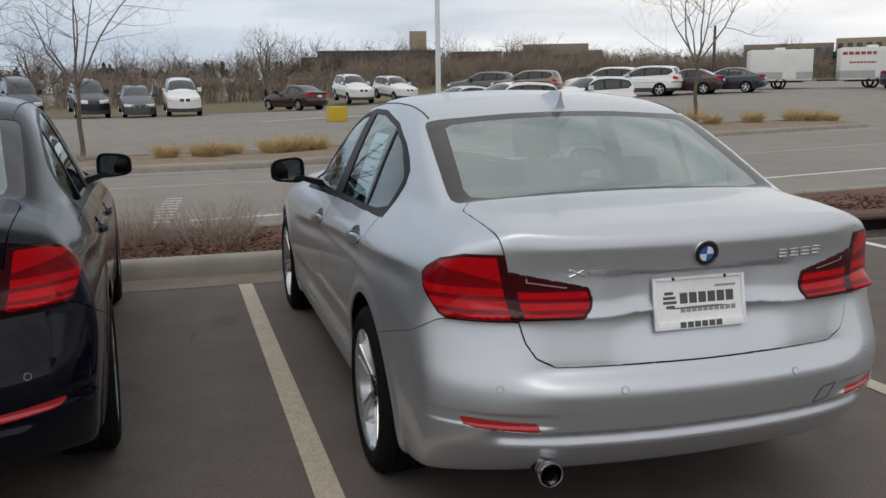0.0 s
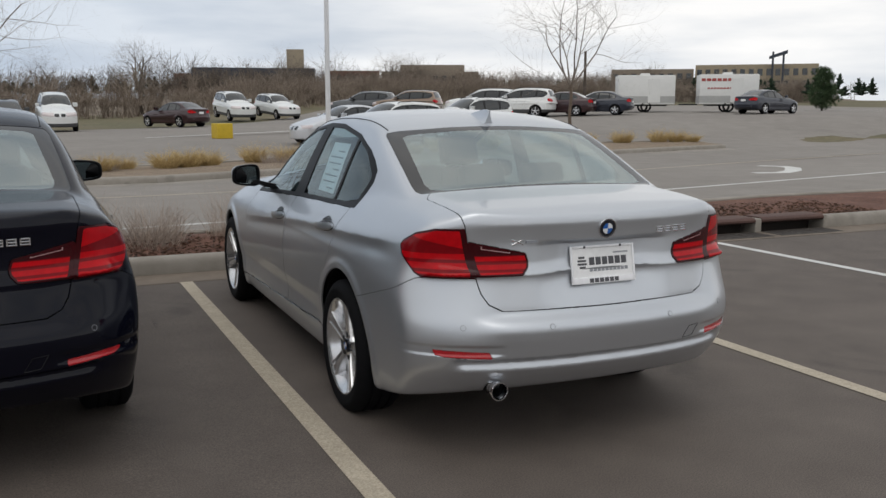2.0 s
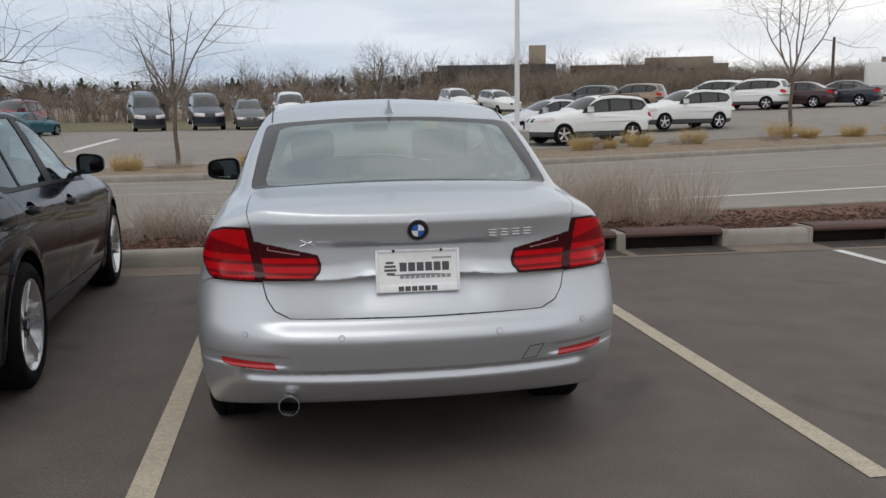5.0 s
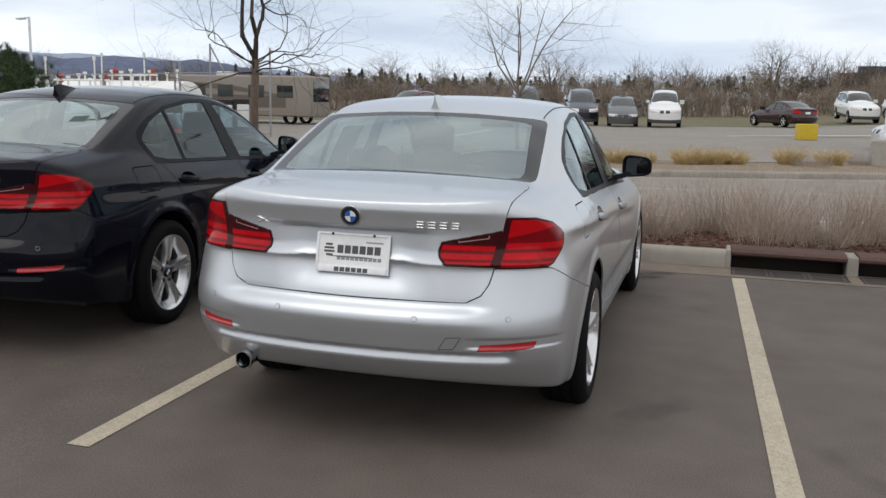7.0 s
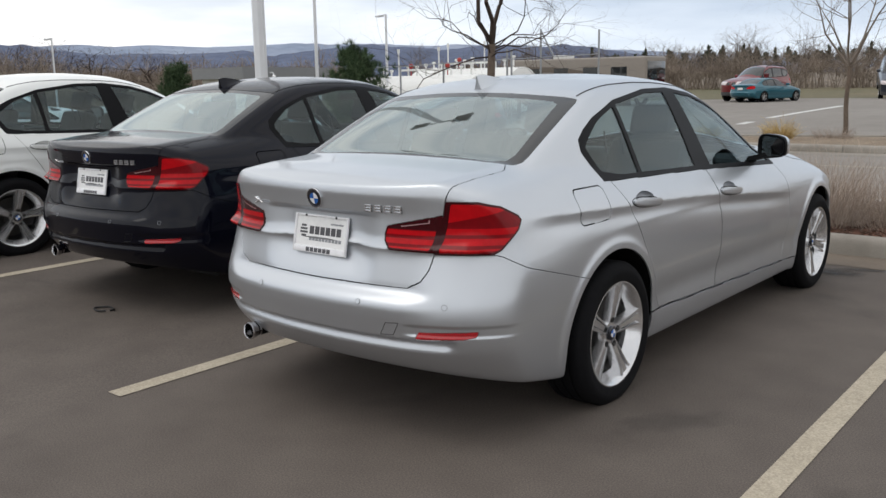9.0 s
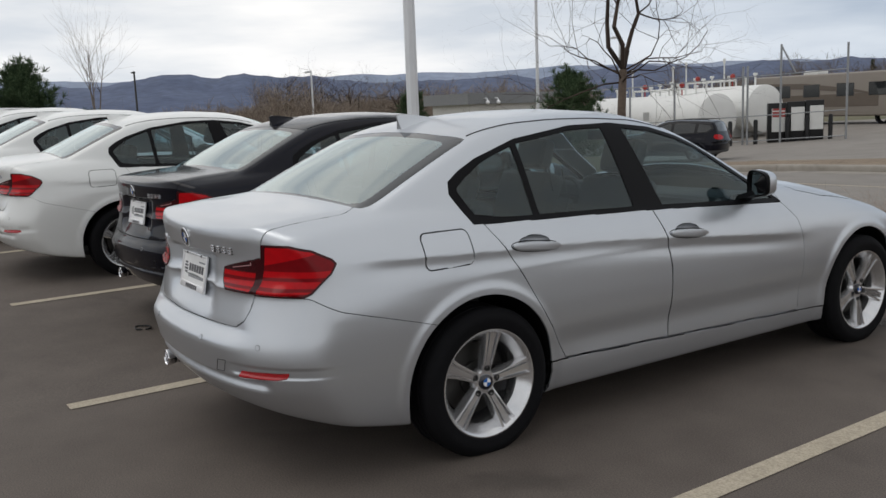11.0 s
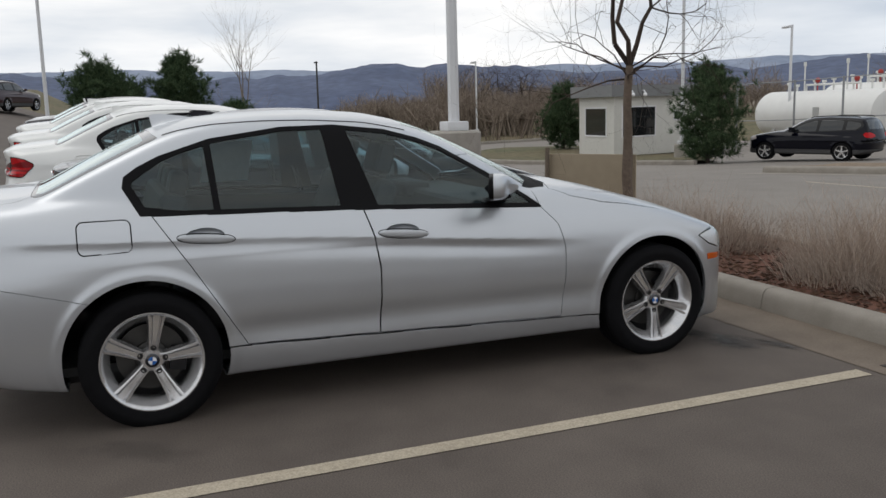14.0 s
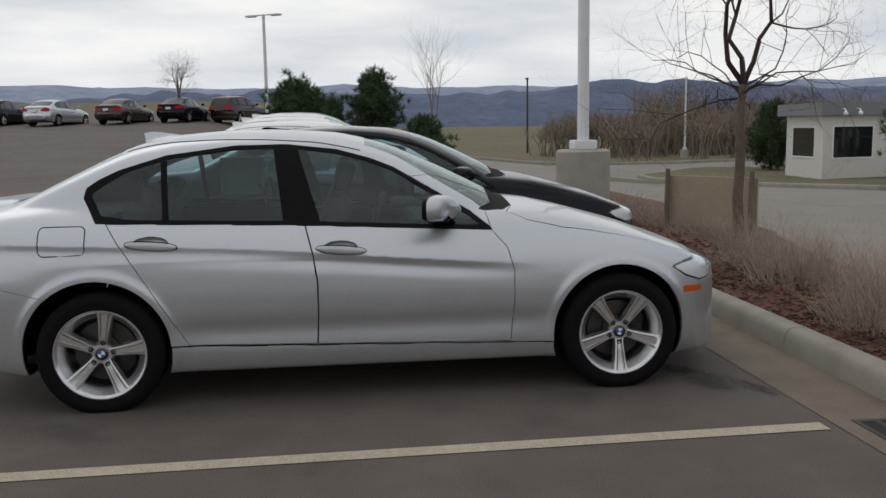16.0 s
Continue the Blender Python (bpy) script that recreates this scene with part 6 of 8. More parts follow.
# stakes of the near tree
plain("stake_wood", (0.16, 0.13, 0.10), 0.9, var=0.3, scale=30, bump=0.5)
for x, y in ((-5.77, 5.57), (-4.79, 6.26)):
    bm = bmesh.new()
    tube(bm, [(0, 0, 0), (0.005, 0, 0.4), (0.0, 0.01, 0.8)], [0.034, 0.033, 0.031], 10)
    tagged(put("tree_stake", bm_mesh("tree_stake", bm, M["stake_wood"]), m=pose(x, y, 0.08, 1, 2, 0)), "weathered round wooden tree stake", "stake", "tree stakes")

# low board on the two posts, seen from its plain back
plain("tan_board", (0.34, 0.285, 0.205), 0.8, var=0.12, scale=6, bump=0.2)
bm = bmesh.new()
box(bm, -0.03, 1.27, 0.038, 0.058, 0.03, 0.69, 0.004, 1)
tagged(put("low_sign_board", bm_mesh("low_sign_board", bm, M["tan_board"]), m=pose(-5.77, 5.57, 0.10, 0, 0, 35.1)), "plain tan board fixed behind two wooden posts", "board")

# dry tufts in the near bed
tuft = [clump("stems", 40 + k, 330, 0.95, 0.36, 0.40, M["straw"], 0.0019) for k in range(3)]
wisp = [clump("stems", 70 + k, 85, 1.0, 0.30, 0.36, M["straw"], 0.0017) for k in range(3)]
bush = [clump("stems", 60 + k, 300, 0.52, 0.40, 0.75, M["straw_grey"], 0.0025, 0.12) for k in range(3)]
gold = [clump("stems", 80 + k, 420, 0.60, 0.22, 0.75, M["straw_gold"], 0.0050, 0.45) for k in range(3)]


def plant(k, kind, x, y, s=1.0):
    data, nm, lab, grp = {"tuft": (tuft, "dry_grass", "tall dry tan grass tuft in the mulch bed", "dry grass tufts"), "wisp": (wisp, "dry_grass", "sparse wisps of tall dry tan grass", "dry grass tufts"), "bush": (bush, "dry_shrub", "low grey-brown leafless shrub in the mulch", "dry shrubs"),
                          "gold": (gold, "grass_tuft", "golden dormant ornamental grass tuft", "golden grass tufts")}[kind]
    g = random.Random(k * 7 + len(kind))
    base = 0.12 + 0.03
    ob = put(nm, data[k % 3], m=pose(x, y, height(x, y) + base, 0, 0, g.uniform(0, 360)) @ Matrix.Diagonal((s * g.uniform(0.9, 1.15), s * g.uniform(0.9, 1.15), s * g.uniform(0.85, 1.12), 1)))
    return tagged(ob, lab, "plant", grp)


k = 0
for x, y, s in ((1.75, 5.35, 0.95), (1.95, 4.95, 0.95), (2.1, 5.6, 1.05), (2.6, 5.2, 1.0), (3.1, 5.6, 1.0), (3.3, 5.0, 0.95), (3.85, 5.3, 0.95), (1.5, 5.7, 0.95), (2.9, 5.75, 0.9),
                (0.32, 4.86, 0.95), (0.85, 5.0, 0.85), (-0.35, 5.25, 0.8), (0.1, 5.5, 0.9), (-1.15, 5.3, 0.62), (-2.0, 5.45, 0.6)):
    plant(k, "tuft", x, y, s)
    k += 1
for x, y, s in ((0.25, 4.82, 1.0), (0.5, 5.15, 0.95), (-0.15, 5.3, 0.9), (1.05, 5.0, 0.9), (1.15, 5.45, 1.0), (-1.75, 5.2, 0.8), (-2.6, 5.45, 0.85), (-3.3, 5.5, 0.75), (0.75, 5.65, 0.9)):
    plant(k, "wisp", x, y, s)
    k += 1
for x, y, s in ((0.28, 4.80, 1.0), (0.02, 4.98, 0.75), (0.55, 5.05, 0.8), (-1.3, 5.0, 0.92), (-1.85, 5.2, 0.95), (0.8, 4.88, 0.78), (-2.7, 5.3, 0.8), (-3.5, 5.5, 0.8), (-4.5, 5.45, 0.85), (-5.6, 5.5, 0.9), (-6.4, 5.3, 0.95), (2.4, 4.95, 0.85), (3.6, 5.05, 0.9), (1.35, 5.5, 0.7), (-7.4, 5.5, 1.0), (-2.3, 4.85, 0.6)):
    plant(k, "bush", x, y, s)
    k += 1
for x, y, s in ((-6.4, 18.0, 0.7), (-4.8, 18.4, 0.9), (-1.9, 19.5, 0.9), (-0.95, 19.4, 0.95), (-0.3, 19.9, 0.8), (0.75, 20.2, 0.95), (1.35, 20.5, 1.05), (1.95, 20.9, 1.0), (3.4, 21.7, 1.05), (4.5, 22.3, 1.0), (8.2, 23.5, 1.05),
                (9.3, 24.0, 0.8), (10.5, 24.5, 1.1), (12.7, 25.2, 1.1), (16.9, 26.9, 1.3), (18.0, 26.9, 1.0), (20.0, 27.2, 1.15), (21.9, 27.2, 1.05), (22.7, 27.1, 1.1), (23.4, 26.9, 0.85)):
    plant(k, "gold", x, y, s * 1.25)
    k += 1
for x, y in ((-3.8, 19.2), (-0.9, 19.6), (3.9, 21.0), (5.4, 22.8), (12.2, 25.0), (16.0, 25.9), (8.6, 23.6)):
    plant(k, "bush", x, y, 1.0)
    k += 1


def pine(x, y, h, w, seed, label):
    """A bushy pine: trunk, and needle tufts crowded along its whorls."""
    g = np.random.default_rng(seed)
    t = thing("pine_tree", label, "tree", pose(x, y, height(x, y)), "pines")
    bm = bmesh.new()
    tube(bm, [(0, 0, -0.1), (0.02, 0, h * 0.5), (0, 0.02, h * 0.95)], [0.11 * h / 4, 0.07 * h / 4, 0.015], 8)
    put("trunk", bm_mesh("trunk", bm, M["bark_dark"]), t)
    segs = []
    for b in range(int(150 * h / 3.5)):
        u = g.uniform(0.04, 0.98)
        z = h * u
        lump = 0.88 + 0.16 * math.sin(9 * u + seed)
        reach = w * min(1.0, 0.55 + 3 * u) * (1 - u) ** 0.5 * g.uniform(0.62, 1.12) * lump + 0.05
        a = g.uniform(0, 6.283)
        tip = np.array([math.cos(a) * reach, math.sin(a) * reach, z + 0.35 * reach + g.uniform(-0.12, 0.16)])
        root = np.array([0, 0, z - 0.05])
        segs.append((root, tip, 0.015, 0.006))
        for k in range(7):
            c = root + (tip - root) * (0.30 + 0.70 * (k + g.uniform()) / 7) + g.normal(0, 0.05 + 0.05 * w, 3)
            for j in range(24):
                d = g.normal(0, 1, 3) + np.array([0, 0, 0.9]) + (tip - root) * 0.6
                d /= np.linalg.norm(d)
                segs.append((c, c + d * g.uniform(0.12, 0.25), 0.0095, 0.003))
    v, f = ribbons(segs)
    put("crown", mesh_from("crown", v, f, None, (M["needles"],)), t, "dense dark green needles")
    return t


pine(-23.0, 0.0, 2.65, 1.4, 1, "bushy dark green pine at the end of the row")
pine(-26.3, 2.6, 3.25, 1.45, 2, "bushy dark green pine at the end of the row")
pine(-26.4, 0.9, 2.2, 1.5, 5, "low dark green pine among taller ones")
pine(-25.0, 4.2, 1.6, 1.2, 7, "low dark green pine among taller ones")
pine(-19.5, 18.75, 3.1, 1.7, 3, "full dark green pine beside the booth")
pine(-32.6, 20.5, 3.0, 1.4, 4, "full dark green pine behind the booth")
pine(52.5, 47.3, 3.0, 1.6, 6, "full dark green pine at the edge of the far lot")


# ---- woods and brush behind the lots ----
def brush_band(name, seed, rows, count, hmin, hmax, mat, label, twigs=9):
    """A belt of bare thickets along a line of (x, y) with depth."""
    g = np.random.default_rng(seed)
    P = np.array(rows, float)
    d = np.concatenate([[0], np.cumsum(np.linalg.norm(np.diff(P[:, :2], axis=0), axis=1))])
    segs = []
    for _ in range(count):
        u = g.uniform(0, d[-1])
        x, y = np.interp(u, d, P[:, 0]), np.interp(u, d, P[:, 1])
        x, y = x + g.normal(0, 4.0), y + abs(g.normal(0, 9.0))
        h = g.uniform(hmin, hmax) * (1.0 if g.uniform() < 0.9 else 1.45)
        z = height(x, y) - 0.1
        w = h * g.uniform(0.35, 0.6)
        for _ in range(twigs):
            a = g.uniform(0, 6.283)
            p = np.array([x + g.normal(0, w * 0.25), y + g.normal(0, w * 0.25), z])
            q = p + np.array([math.cos(a) * w * 0.4, math.sin(a) * w * 0.4, h * g.uniform(0.4, 0.65)])
            segs.append((p, q, 0.035, 0.02))
            for _ in range(4):
                e = q + np.array([g.normal(0, w * 0.35), g.normal(0, w * 0.35), h * g.uniform(0.08, 0.45)])
                segs.append((q, e, 0.022, 0.009))
                m = q + (e - q) * g.uniform(0.4, 0.8)
                for _ in range(2):
                    segs.append((m, m + np.array([g.normal(0, w * 0.25), g.normal(0, w * 0.25), h * g.uniform(0.02, 0.22)]), 0.013, 0.006))
    v, f = ribbons(segs)
    return tagged(put(name, mesh_from(name, v, f, None, (mat,))), label, "woods", kind="stuff")


NORTH = [(-75, 80), (-40, 84), (-18, 82), (0, 78), (14, 80), (26, 98), (50, 108), (80, 112), (130, 118)]
brush_band("thicket", 1, NORTH, 850, 1.5, 3.3, M["brush"], "belt of bare grey-brown thickets beyond the lot")
brush_band("thicket_east", 6, [(30, 99), (50, 110), (80, 114), (130, 120)], 220, 2.4, 4.4, M["brush"], "taller bare thickets before the far buildings")
brush_band("thicket_back", 2, [(x * 1.25, y + 28) for x, y in NORTH], 520, 3.4, 5.4, M["woods_dark"], "farther belt of bare grey trees")
brush_band("cottonwoods", 9, [(-54, 14), (-52, 20)], 80, 2.3, 3.3, M["brush"], "dense bare brown cottonwoods beyond the lot", 12)
brush_band("thicket_west", 3, [(-54, 40), (-62, 36), (-76, 33), (-95, 28)], 260, 1.6, 3.4, M["brush"], "bare brown brush across the field")
# rising brushy bank that closes the gaps of the belt
bx = np.linspace(-130, 180, 120)
by = np.interp(bx, [-130, -75, -18, 0, 14, 26, 50, 180], [100, 95, 93, 90, 93, 110, 122, 150])
brng = np.random.default_rng(9)
bh = 1.5 + 0.5 * np.sin(bx * 0.21) + 0.35 * np.sin(bx * 0.53 + 1) + brng.normal(0, 0.18, 120)
rows = []
for dy, hh in ((0, -0.2), (3, 0.45), (7, 0.8), (12, 1.0), (30, 1.05)):
    rows.append(np.stack([bx, by + dy, terrain(bx, by + dy) * 0.6 + bh * hh], 1))
bv = np.concatenate(rows)
bi = (np.arange(4)[:, None] * 120 + np.arange(119)[None]).reshape(-1)
rough_surface("brush_bank", (0.13, 0.105, 0.084), (0.24, 0.20, 0.16), 0.95, fine=2.5, mid=0.6, big=0.08, speck=0.6, bump=1.0)
tagged(put("brush_bank", mesh_from("brush_bank", bv, np.stack([bi, bi + 1, bi + 121, bi + 120], 1), None, (M["brush_bank"],))), "dense grey-brown brush on a low bank", "woods", kind="stuff")
for sd, x, y, th, L in ((31, -14, 84, 1.6, 2.4), (32, 6.5, 86, 1.8, 2.6), (33, -33, 88, 1.6, 2.2), (34, 24, 100, 1.5, 2.3), (35, -2, 96, 1.6, 2.0), (36, 44, 118, 1.8, 2.6)):
    tree(sd, x, y, "tall bare cottonwood in the far woods", trunk_h=th, r0=0.22, spread=1.25, levels=3, mat=M["wood_grey"], wood=M["bark_dark"], lead=5, length=L, kids=(3, 5), up=0.5)
for sd, x, y, L in ((51, -62, 27, 2.3), (52, -66, 30, 2.6), (53, -60, 32, 2.2), (54, -50, 31, 1.9), (55, -70, 34, 2.6), (56, -58, 24.5, 1.8)):
    tree(sd, x, y, "gnarled bare cottonwood with dark limbs", trunk_h=1.1, r0=0.22, spread=1.5, levels=3, mat=M["twig"], wood=M["bark_dark"], lead=4, length=L, kids=(3, 5), up=0.3, twist=0.8)
# dark evergreens on the skyline
g = np.random.default_rng(12)
segs = []
for _ in range(190):
    a = radians(g.uniform(-30, 50))
    D = g.uniform(150, 190)
    x, y = D * math.sin(a), D * math.cos(a)
    h, w = g.uniform(1.2, 2.6), g.uniform(0.9, 1.6)
    for _ in range(26):
        u = g.uniform(0, 1)
        b = g.uniform(0, 6.283)
        p = np.array([x, y, 4.2 + h * u])
        segs.append((p, p + np.array([math.cos(b) * w * (1.1 - u), math.sin(b) * w * (1.1 - u), g.uniform(-0.2, 0.5)]), 0.32, 0.06))
v, f = ribbons(segs)
tagged(put("evergreen_skyline", mesh_from("evergreen_skyline", v, f, None, (M["evergreen_far"],))), "dark evergreens along the skyline", "woods", kind="stuff")

# ---- mountains ----
def ridge(name, D, pts, mat, seed, rough, label):
    az = np.radians(np.linspace(-135, -12, 380))
    a = np.array(pts, float)
    el = np.interp(np.degrees(az), a[:, 0], a[:, 1])
    g = np.random.default_rng(seed)
    h = np.zeros(len(az))
    for k in range(1, 7):
        h += np.interp(np.linspace(0, 1, len(az)), np.linspace(0, 1, 14 * 2 ** k // 2), g.normal(0, 1, 14 * 2 ** k // 2)) / 1.75 ** k
    el = el * (1 + rough * h * 0.35)
    rows = []
    for back, frac in ((-900, 0.0), (-620, 0.30), (-350, 0.55), (-130, 0.85), (0, 1.0), (250, 0.6)):
        wob = np.interp(np.linspace(0, 1, len(az)), np.linspace(0, 1, 90), g.normal(0, 14, 90))
        rr = D + back + wob * (1 if 0 < frac < 1 else 0)
        rows.append(np.stack([rr * np.sin(az), rr * np.cos(az), -40 * (frac == 0) + (D * np.tan(np.radians(el)) * frac)], 1))
    v = np.concatenate(rows)
    n = len(az)
    i = (np.arange(5)[:, None] * n + np.arange(n - 1)[None]).reshape(-1)
    return tagged(put(name, mesh_from(name, v, np.stack([i, i + 1, i + n + 1, i + n], 1), None, (mat,))), label, "mountains", kind="structure")


# distance haze is painted into these colours: blue-grey near, paler farther off
rough_surface("mountain_haze_near", (0.066, 0.086, 0.150), (0.098, 0.122, 0.195), 1.0, fine=0.03, mid=0.009, big=0.004, speck=0.2)
rough_surface("mountain_haze_far", (0.20, 0.245, 0.335), (0.27, 0.31, 0.40), 1.0, fine=0.02, mid=0.006, big=0.002, speck=0.12)
ridge("mountains_far", 4200, [(-135, 2.55), (-100, 2.7), (-78, 2.6), (-66, 2.5), (-60, 2.62), (-54, 2.55), (-45, 2.35), (-35, 2.1), (-27, 1.7), (-20, 1.2), (-12, 0.7)], M["mountain_haze_far"], 4, 0.22, "hazy pale blue mountain range")
ridge("mountains", 3300, [(-135, 2.5), (-106, 2.5), (-100, 2.7), (-90, 2.52), (-78, 2.5), (-74, 2.58), (-68, 2.3), (-59, 2.3), (-53, 2.36), (-46, 2.3), (-42, 2.1), (-36, 2.15), (-31, 1.8), (-25, 1.2), (-12, 0.4)], M["mountain_haze_near"], 7, 0.75, "hazy blue-grey foothills along the horizon")

# ---- vehicles farther off ----
SUV = dict(
    deck=[(-1.2, 1.0), (0, 1.05), (2.2, 1.20), (2.6, 1.185), (3.0, 1.13), (3.4, 1.06), (3.65, 0.98), (3.8, 0.9), (4.0, 0.75)],
    crown=[(0, 0.06), (1, 0.06)], fine=0.035, half=[(-1.1, -0.05), (-0.8, -0.02), (-0.4, 0.0), (3.0, 0.0), (3.4, -0.03), (3.8, -0.12)],
    section=[(0.1, 0.83), (0.2, 0.87), (0.3, 0.895), (0.5, 0.915), (0.7, 0.92), (0.85, 0.905), (0.9, 0.885), (0.97, 0.84), (1.05, 0.79), (1.2, 0.68)],
    belt=[(-1, 1.15), (0, 1.13), (2.2, 1.06), (3.4, 1.0)],
    crease=[(-1, 1.02), (2.2, 0.93), (3, 0.9)], crease_end=2.6,
    bottom=[(-1.1, 0.42), (-0.8, 0.34), (-0.5, 0.27), (3.2, 0.26), (3.9, 0.28)],
    rear=[(0.1, -0.8), (0.4, -0.93), (0.6, -0.975), (0.75, -0.97), (0.8, -0.94), (1.0, -0.94), (1.2, -0.92), (1.5, -0.86), (1.8, -0.75)],
    rear_bow=(0.10, 0.06), front=3.87, front_bow=0.16,
    roof=[(-1.5, 0.3), (-1.05, 0.8), (-0.90, 1.2), (-0.76, 1.56), (-0.66, 1.68), (-0.4, 1.71), (0.0, 1.735), (0.7, 1.76), (1.3, 1.725), (1.6, 1.655), (1.85, 1.535), (2.2, 1.34), (2.5, 1.17), (3.0, 0.88), (4.2, 0.2)],
    roof_crown=[(0, 0.05), (1, 0.05)], glass=(0.835, 0.97, 0.26, 0.16), glass_taper=[(-0.9, -0.06), (-0.4, -0.02), (0.2, 0.0), (1.4, 0.0), (2.2, -0.05)],
    bows=(0.10, 0.30), wheels=(0.0, 2.93), hub=0.365, arch=0.42, sport=False, span=(-1.1, 4.0, 1.86))
SUV_SHAPE = dict(
    dlo=[(-0.70, 1.36), (-0.60, 1.53), (-0.2, 1.60), (0.6, 1.635), (1.15, 1.60), (1.5, 1.51), (1.85, 1.33), (2.15, 1.10), (0.9, 1.14), (-0.45, 1.19)],
    panes=[[(-0.60, 1.36), (-0.54, 1.49), (-0.10, 1.565), (-0.06, 1.21), (-0.42, 1.23)], [(0.02, 1.575), (0.6, 1.60), (0.86, 1.59), (0.90, 1.17), (0.05, 1.205)], [(0.98, 1.585), (1.15, 1.565), (1.48, 1.48), (1.80, 1.31), (1.96, 1.14), (1.0, 1.165)]],
    wind=[(-1, 1.47), (0.5, 1.40), (0.62, 1.42), (0.76, 2.02), (0.6, 2.22), (-1, 2.34)], wind_z=1.05,
    back=[(-1, 1.22), (0.60, 1.24), (0.56, 1.56), (0.5, 1.60), (-1, 1.61)],
    tail=[(0.42, 1.03), (0.42, 0.95), (0.70, 0.90), (1.02, 0.93), (1.10, 1.04), (1.0, 1.12), (0.72, 1.12)],
    head=[(3.28, 0.86), (3.36, 0.98), (3.8, 0.96), (3.9, 0.80), (3.5, 0.80)], lower=0.46)
SEDAN_SHAPE = dict(
    dlo=[(-0.056, 1.12), (-0.045, 1.172), (0.121, 1.262), (0.362, 1.335), (0.723, 1.381), (0.996, 1.384), (1.271, 1.352), (1.58, 1.25), (1.768, 1.137), (1.99, 1.005), (2.11, 0.905), (0.987, 0.960), (0.014, 0.991)],
    panes=[[(0.0, 1.1), (0.02, 1.18), (0.33, 1.29), (0.345, 1.0), (0.03, 1.01)], [(0.39, 1.0), (0.378, 1.29), (0.60, 1.335), (0.985, 1.35), (0.99, 0.98)], [(1.05, 1.345), (1.25, 1.325), (1.56, 1.22), (1.75, 1.1), (1.93, 0.94), (1.12, 0.965)]],
    wind=[(-1, 1.46), (0.545, 1.385), (0.705, 1.98), (0.5, 2.14), (-1, 2.225)], wind_z=0.9,
    back=None, back_top=[(-1, -0.455), (0.60, -0.44), (0.635, -0.40), (0.555, 0.075), (-1, 0.115)],
    tail=[(0.40, 0.88), (0.40, 0.80), (0.95, 0.79), (1.10, 0.9), (0.9, 0.985), (0.74, 0.985)],
    head=[(3.15, 0.66), (3.2, 0.72), (3.45, 0.70), (3.5, 0.58), (3.3, 0.58)], lower=0.24)
plain("dark_glass", (0.012, 0.014, 0.015), 0.05, coat=0.6)
plain("cladding", (0.05, 0.05, 0.052), 0.6)


def small_wheels(R, width):
    n = 28
    w = width / 2
    rr = R * 0.68
    bm = bmesh.new()
    lathe(bm, [(rr, -w), (R - 0.02, -w), (R, -w + 0.03), (R, w - 0.03), (R - 0.02, w), (rr, w)], n)
    tyre = bm_mesh("tyre", bm, M["tyre"])
    bm = bmesh.new()
    lathe(bm, [(rr + 0.005, w - 0.06), (rr + 0.005, w - 0.002), (rr - 0.012, w - 0.004), (rr - 0.02, w - 0.05)], n)
    for k in range(5):
        rot = Matrix.Rotation(radians(90 + 72 * k), 4, "X")
        box(bm, w - 0.045, w - 0.012, 0.02, rr - 0.005, -0.034, 0.034, 0.006, 1, rot)
    lathe(bm, [(0.001, w - 0.01), (0.06, w - 0.012), (0.065, w - 0.05)], 16)
    rim = bm_mesh("rim", bm, M["alloy"])
    bm = bmesh.new()
    lathe(bm, [(0.001, w - 0.08), (rr, w - 0.07)], n)
    disc = bm_mesh("backing", bm, M["black"])
    return tyre, rim, disc


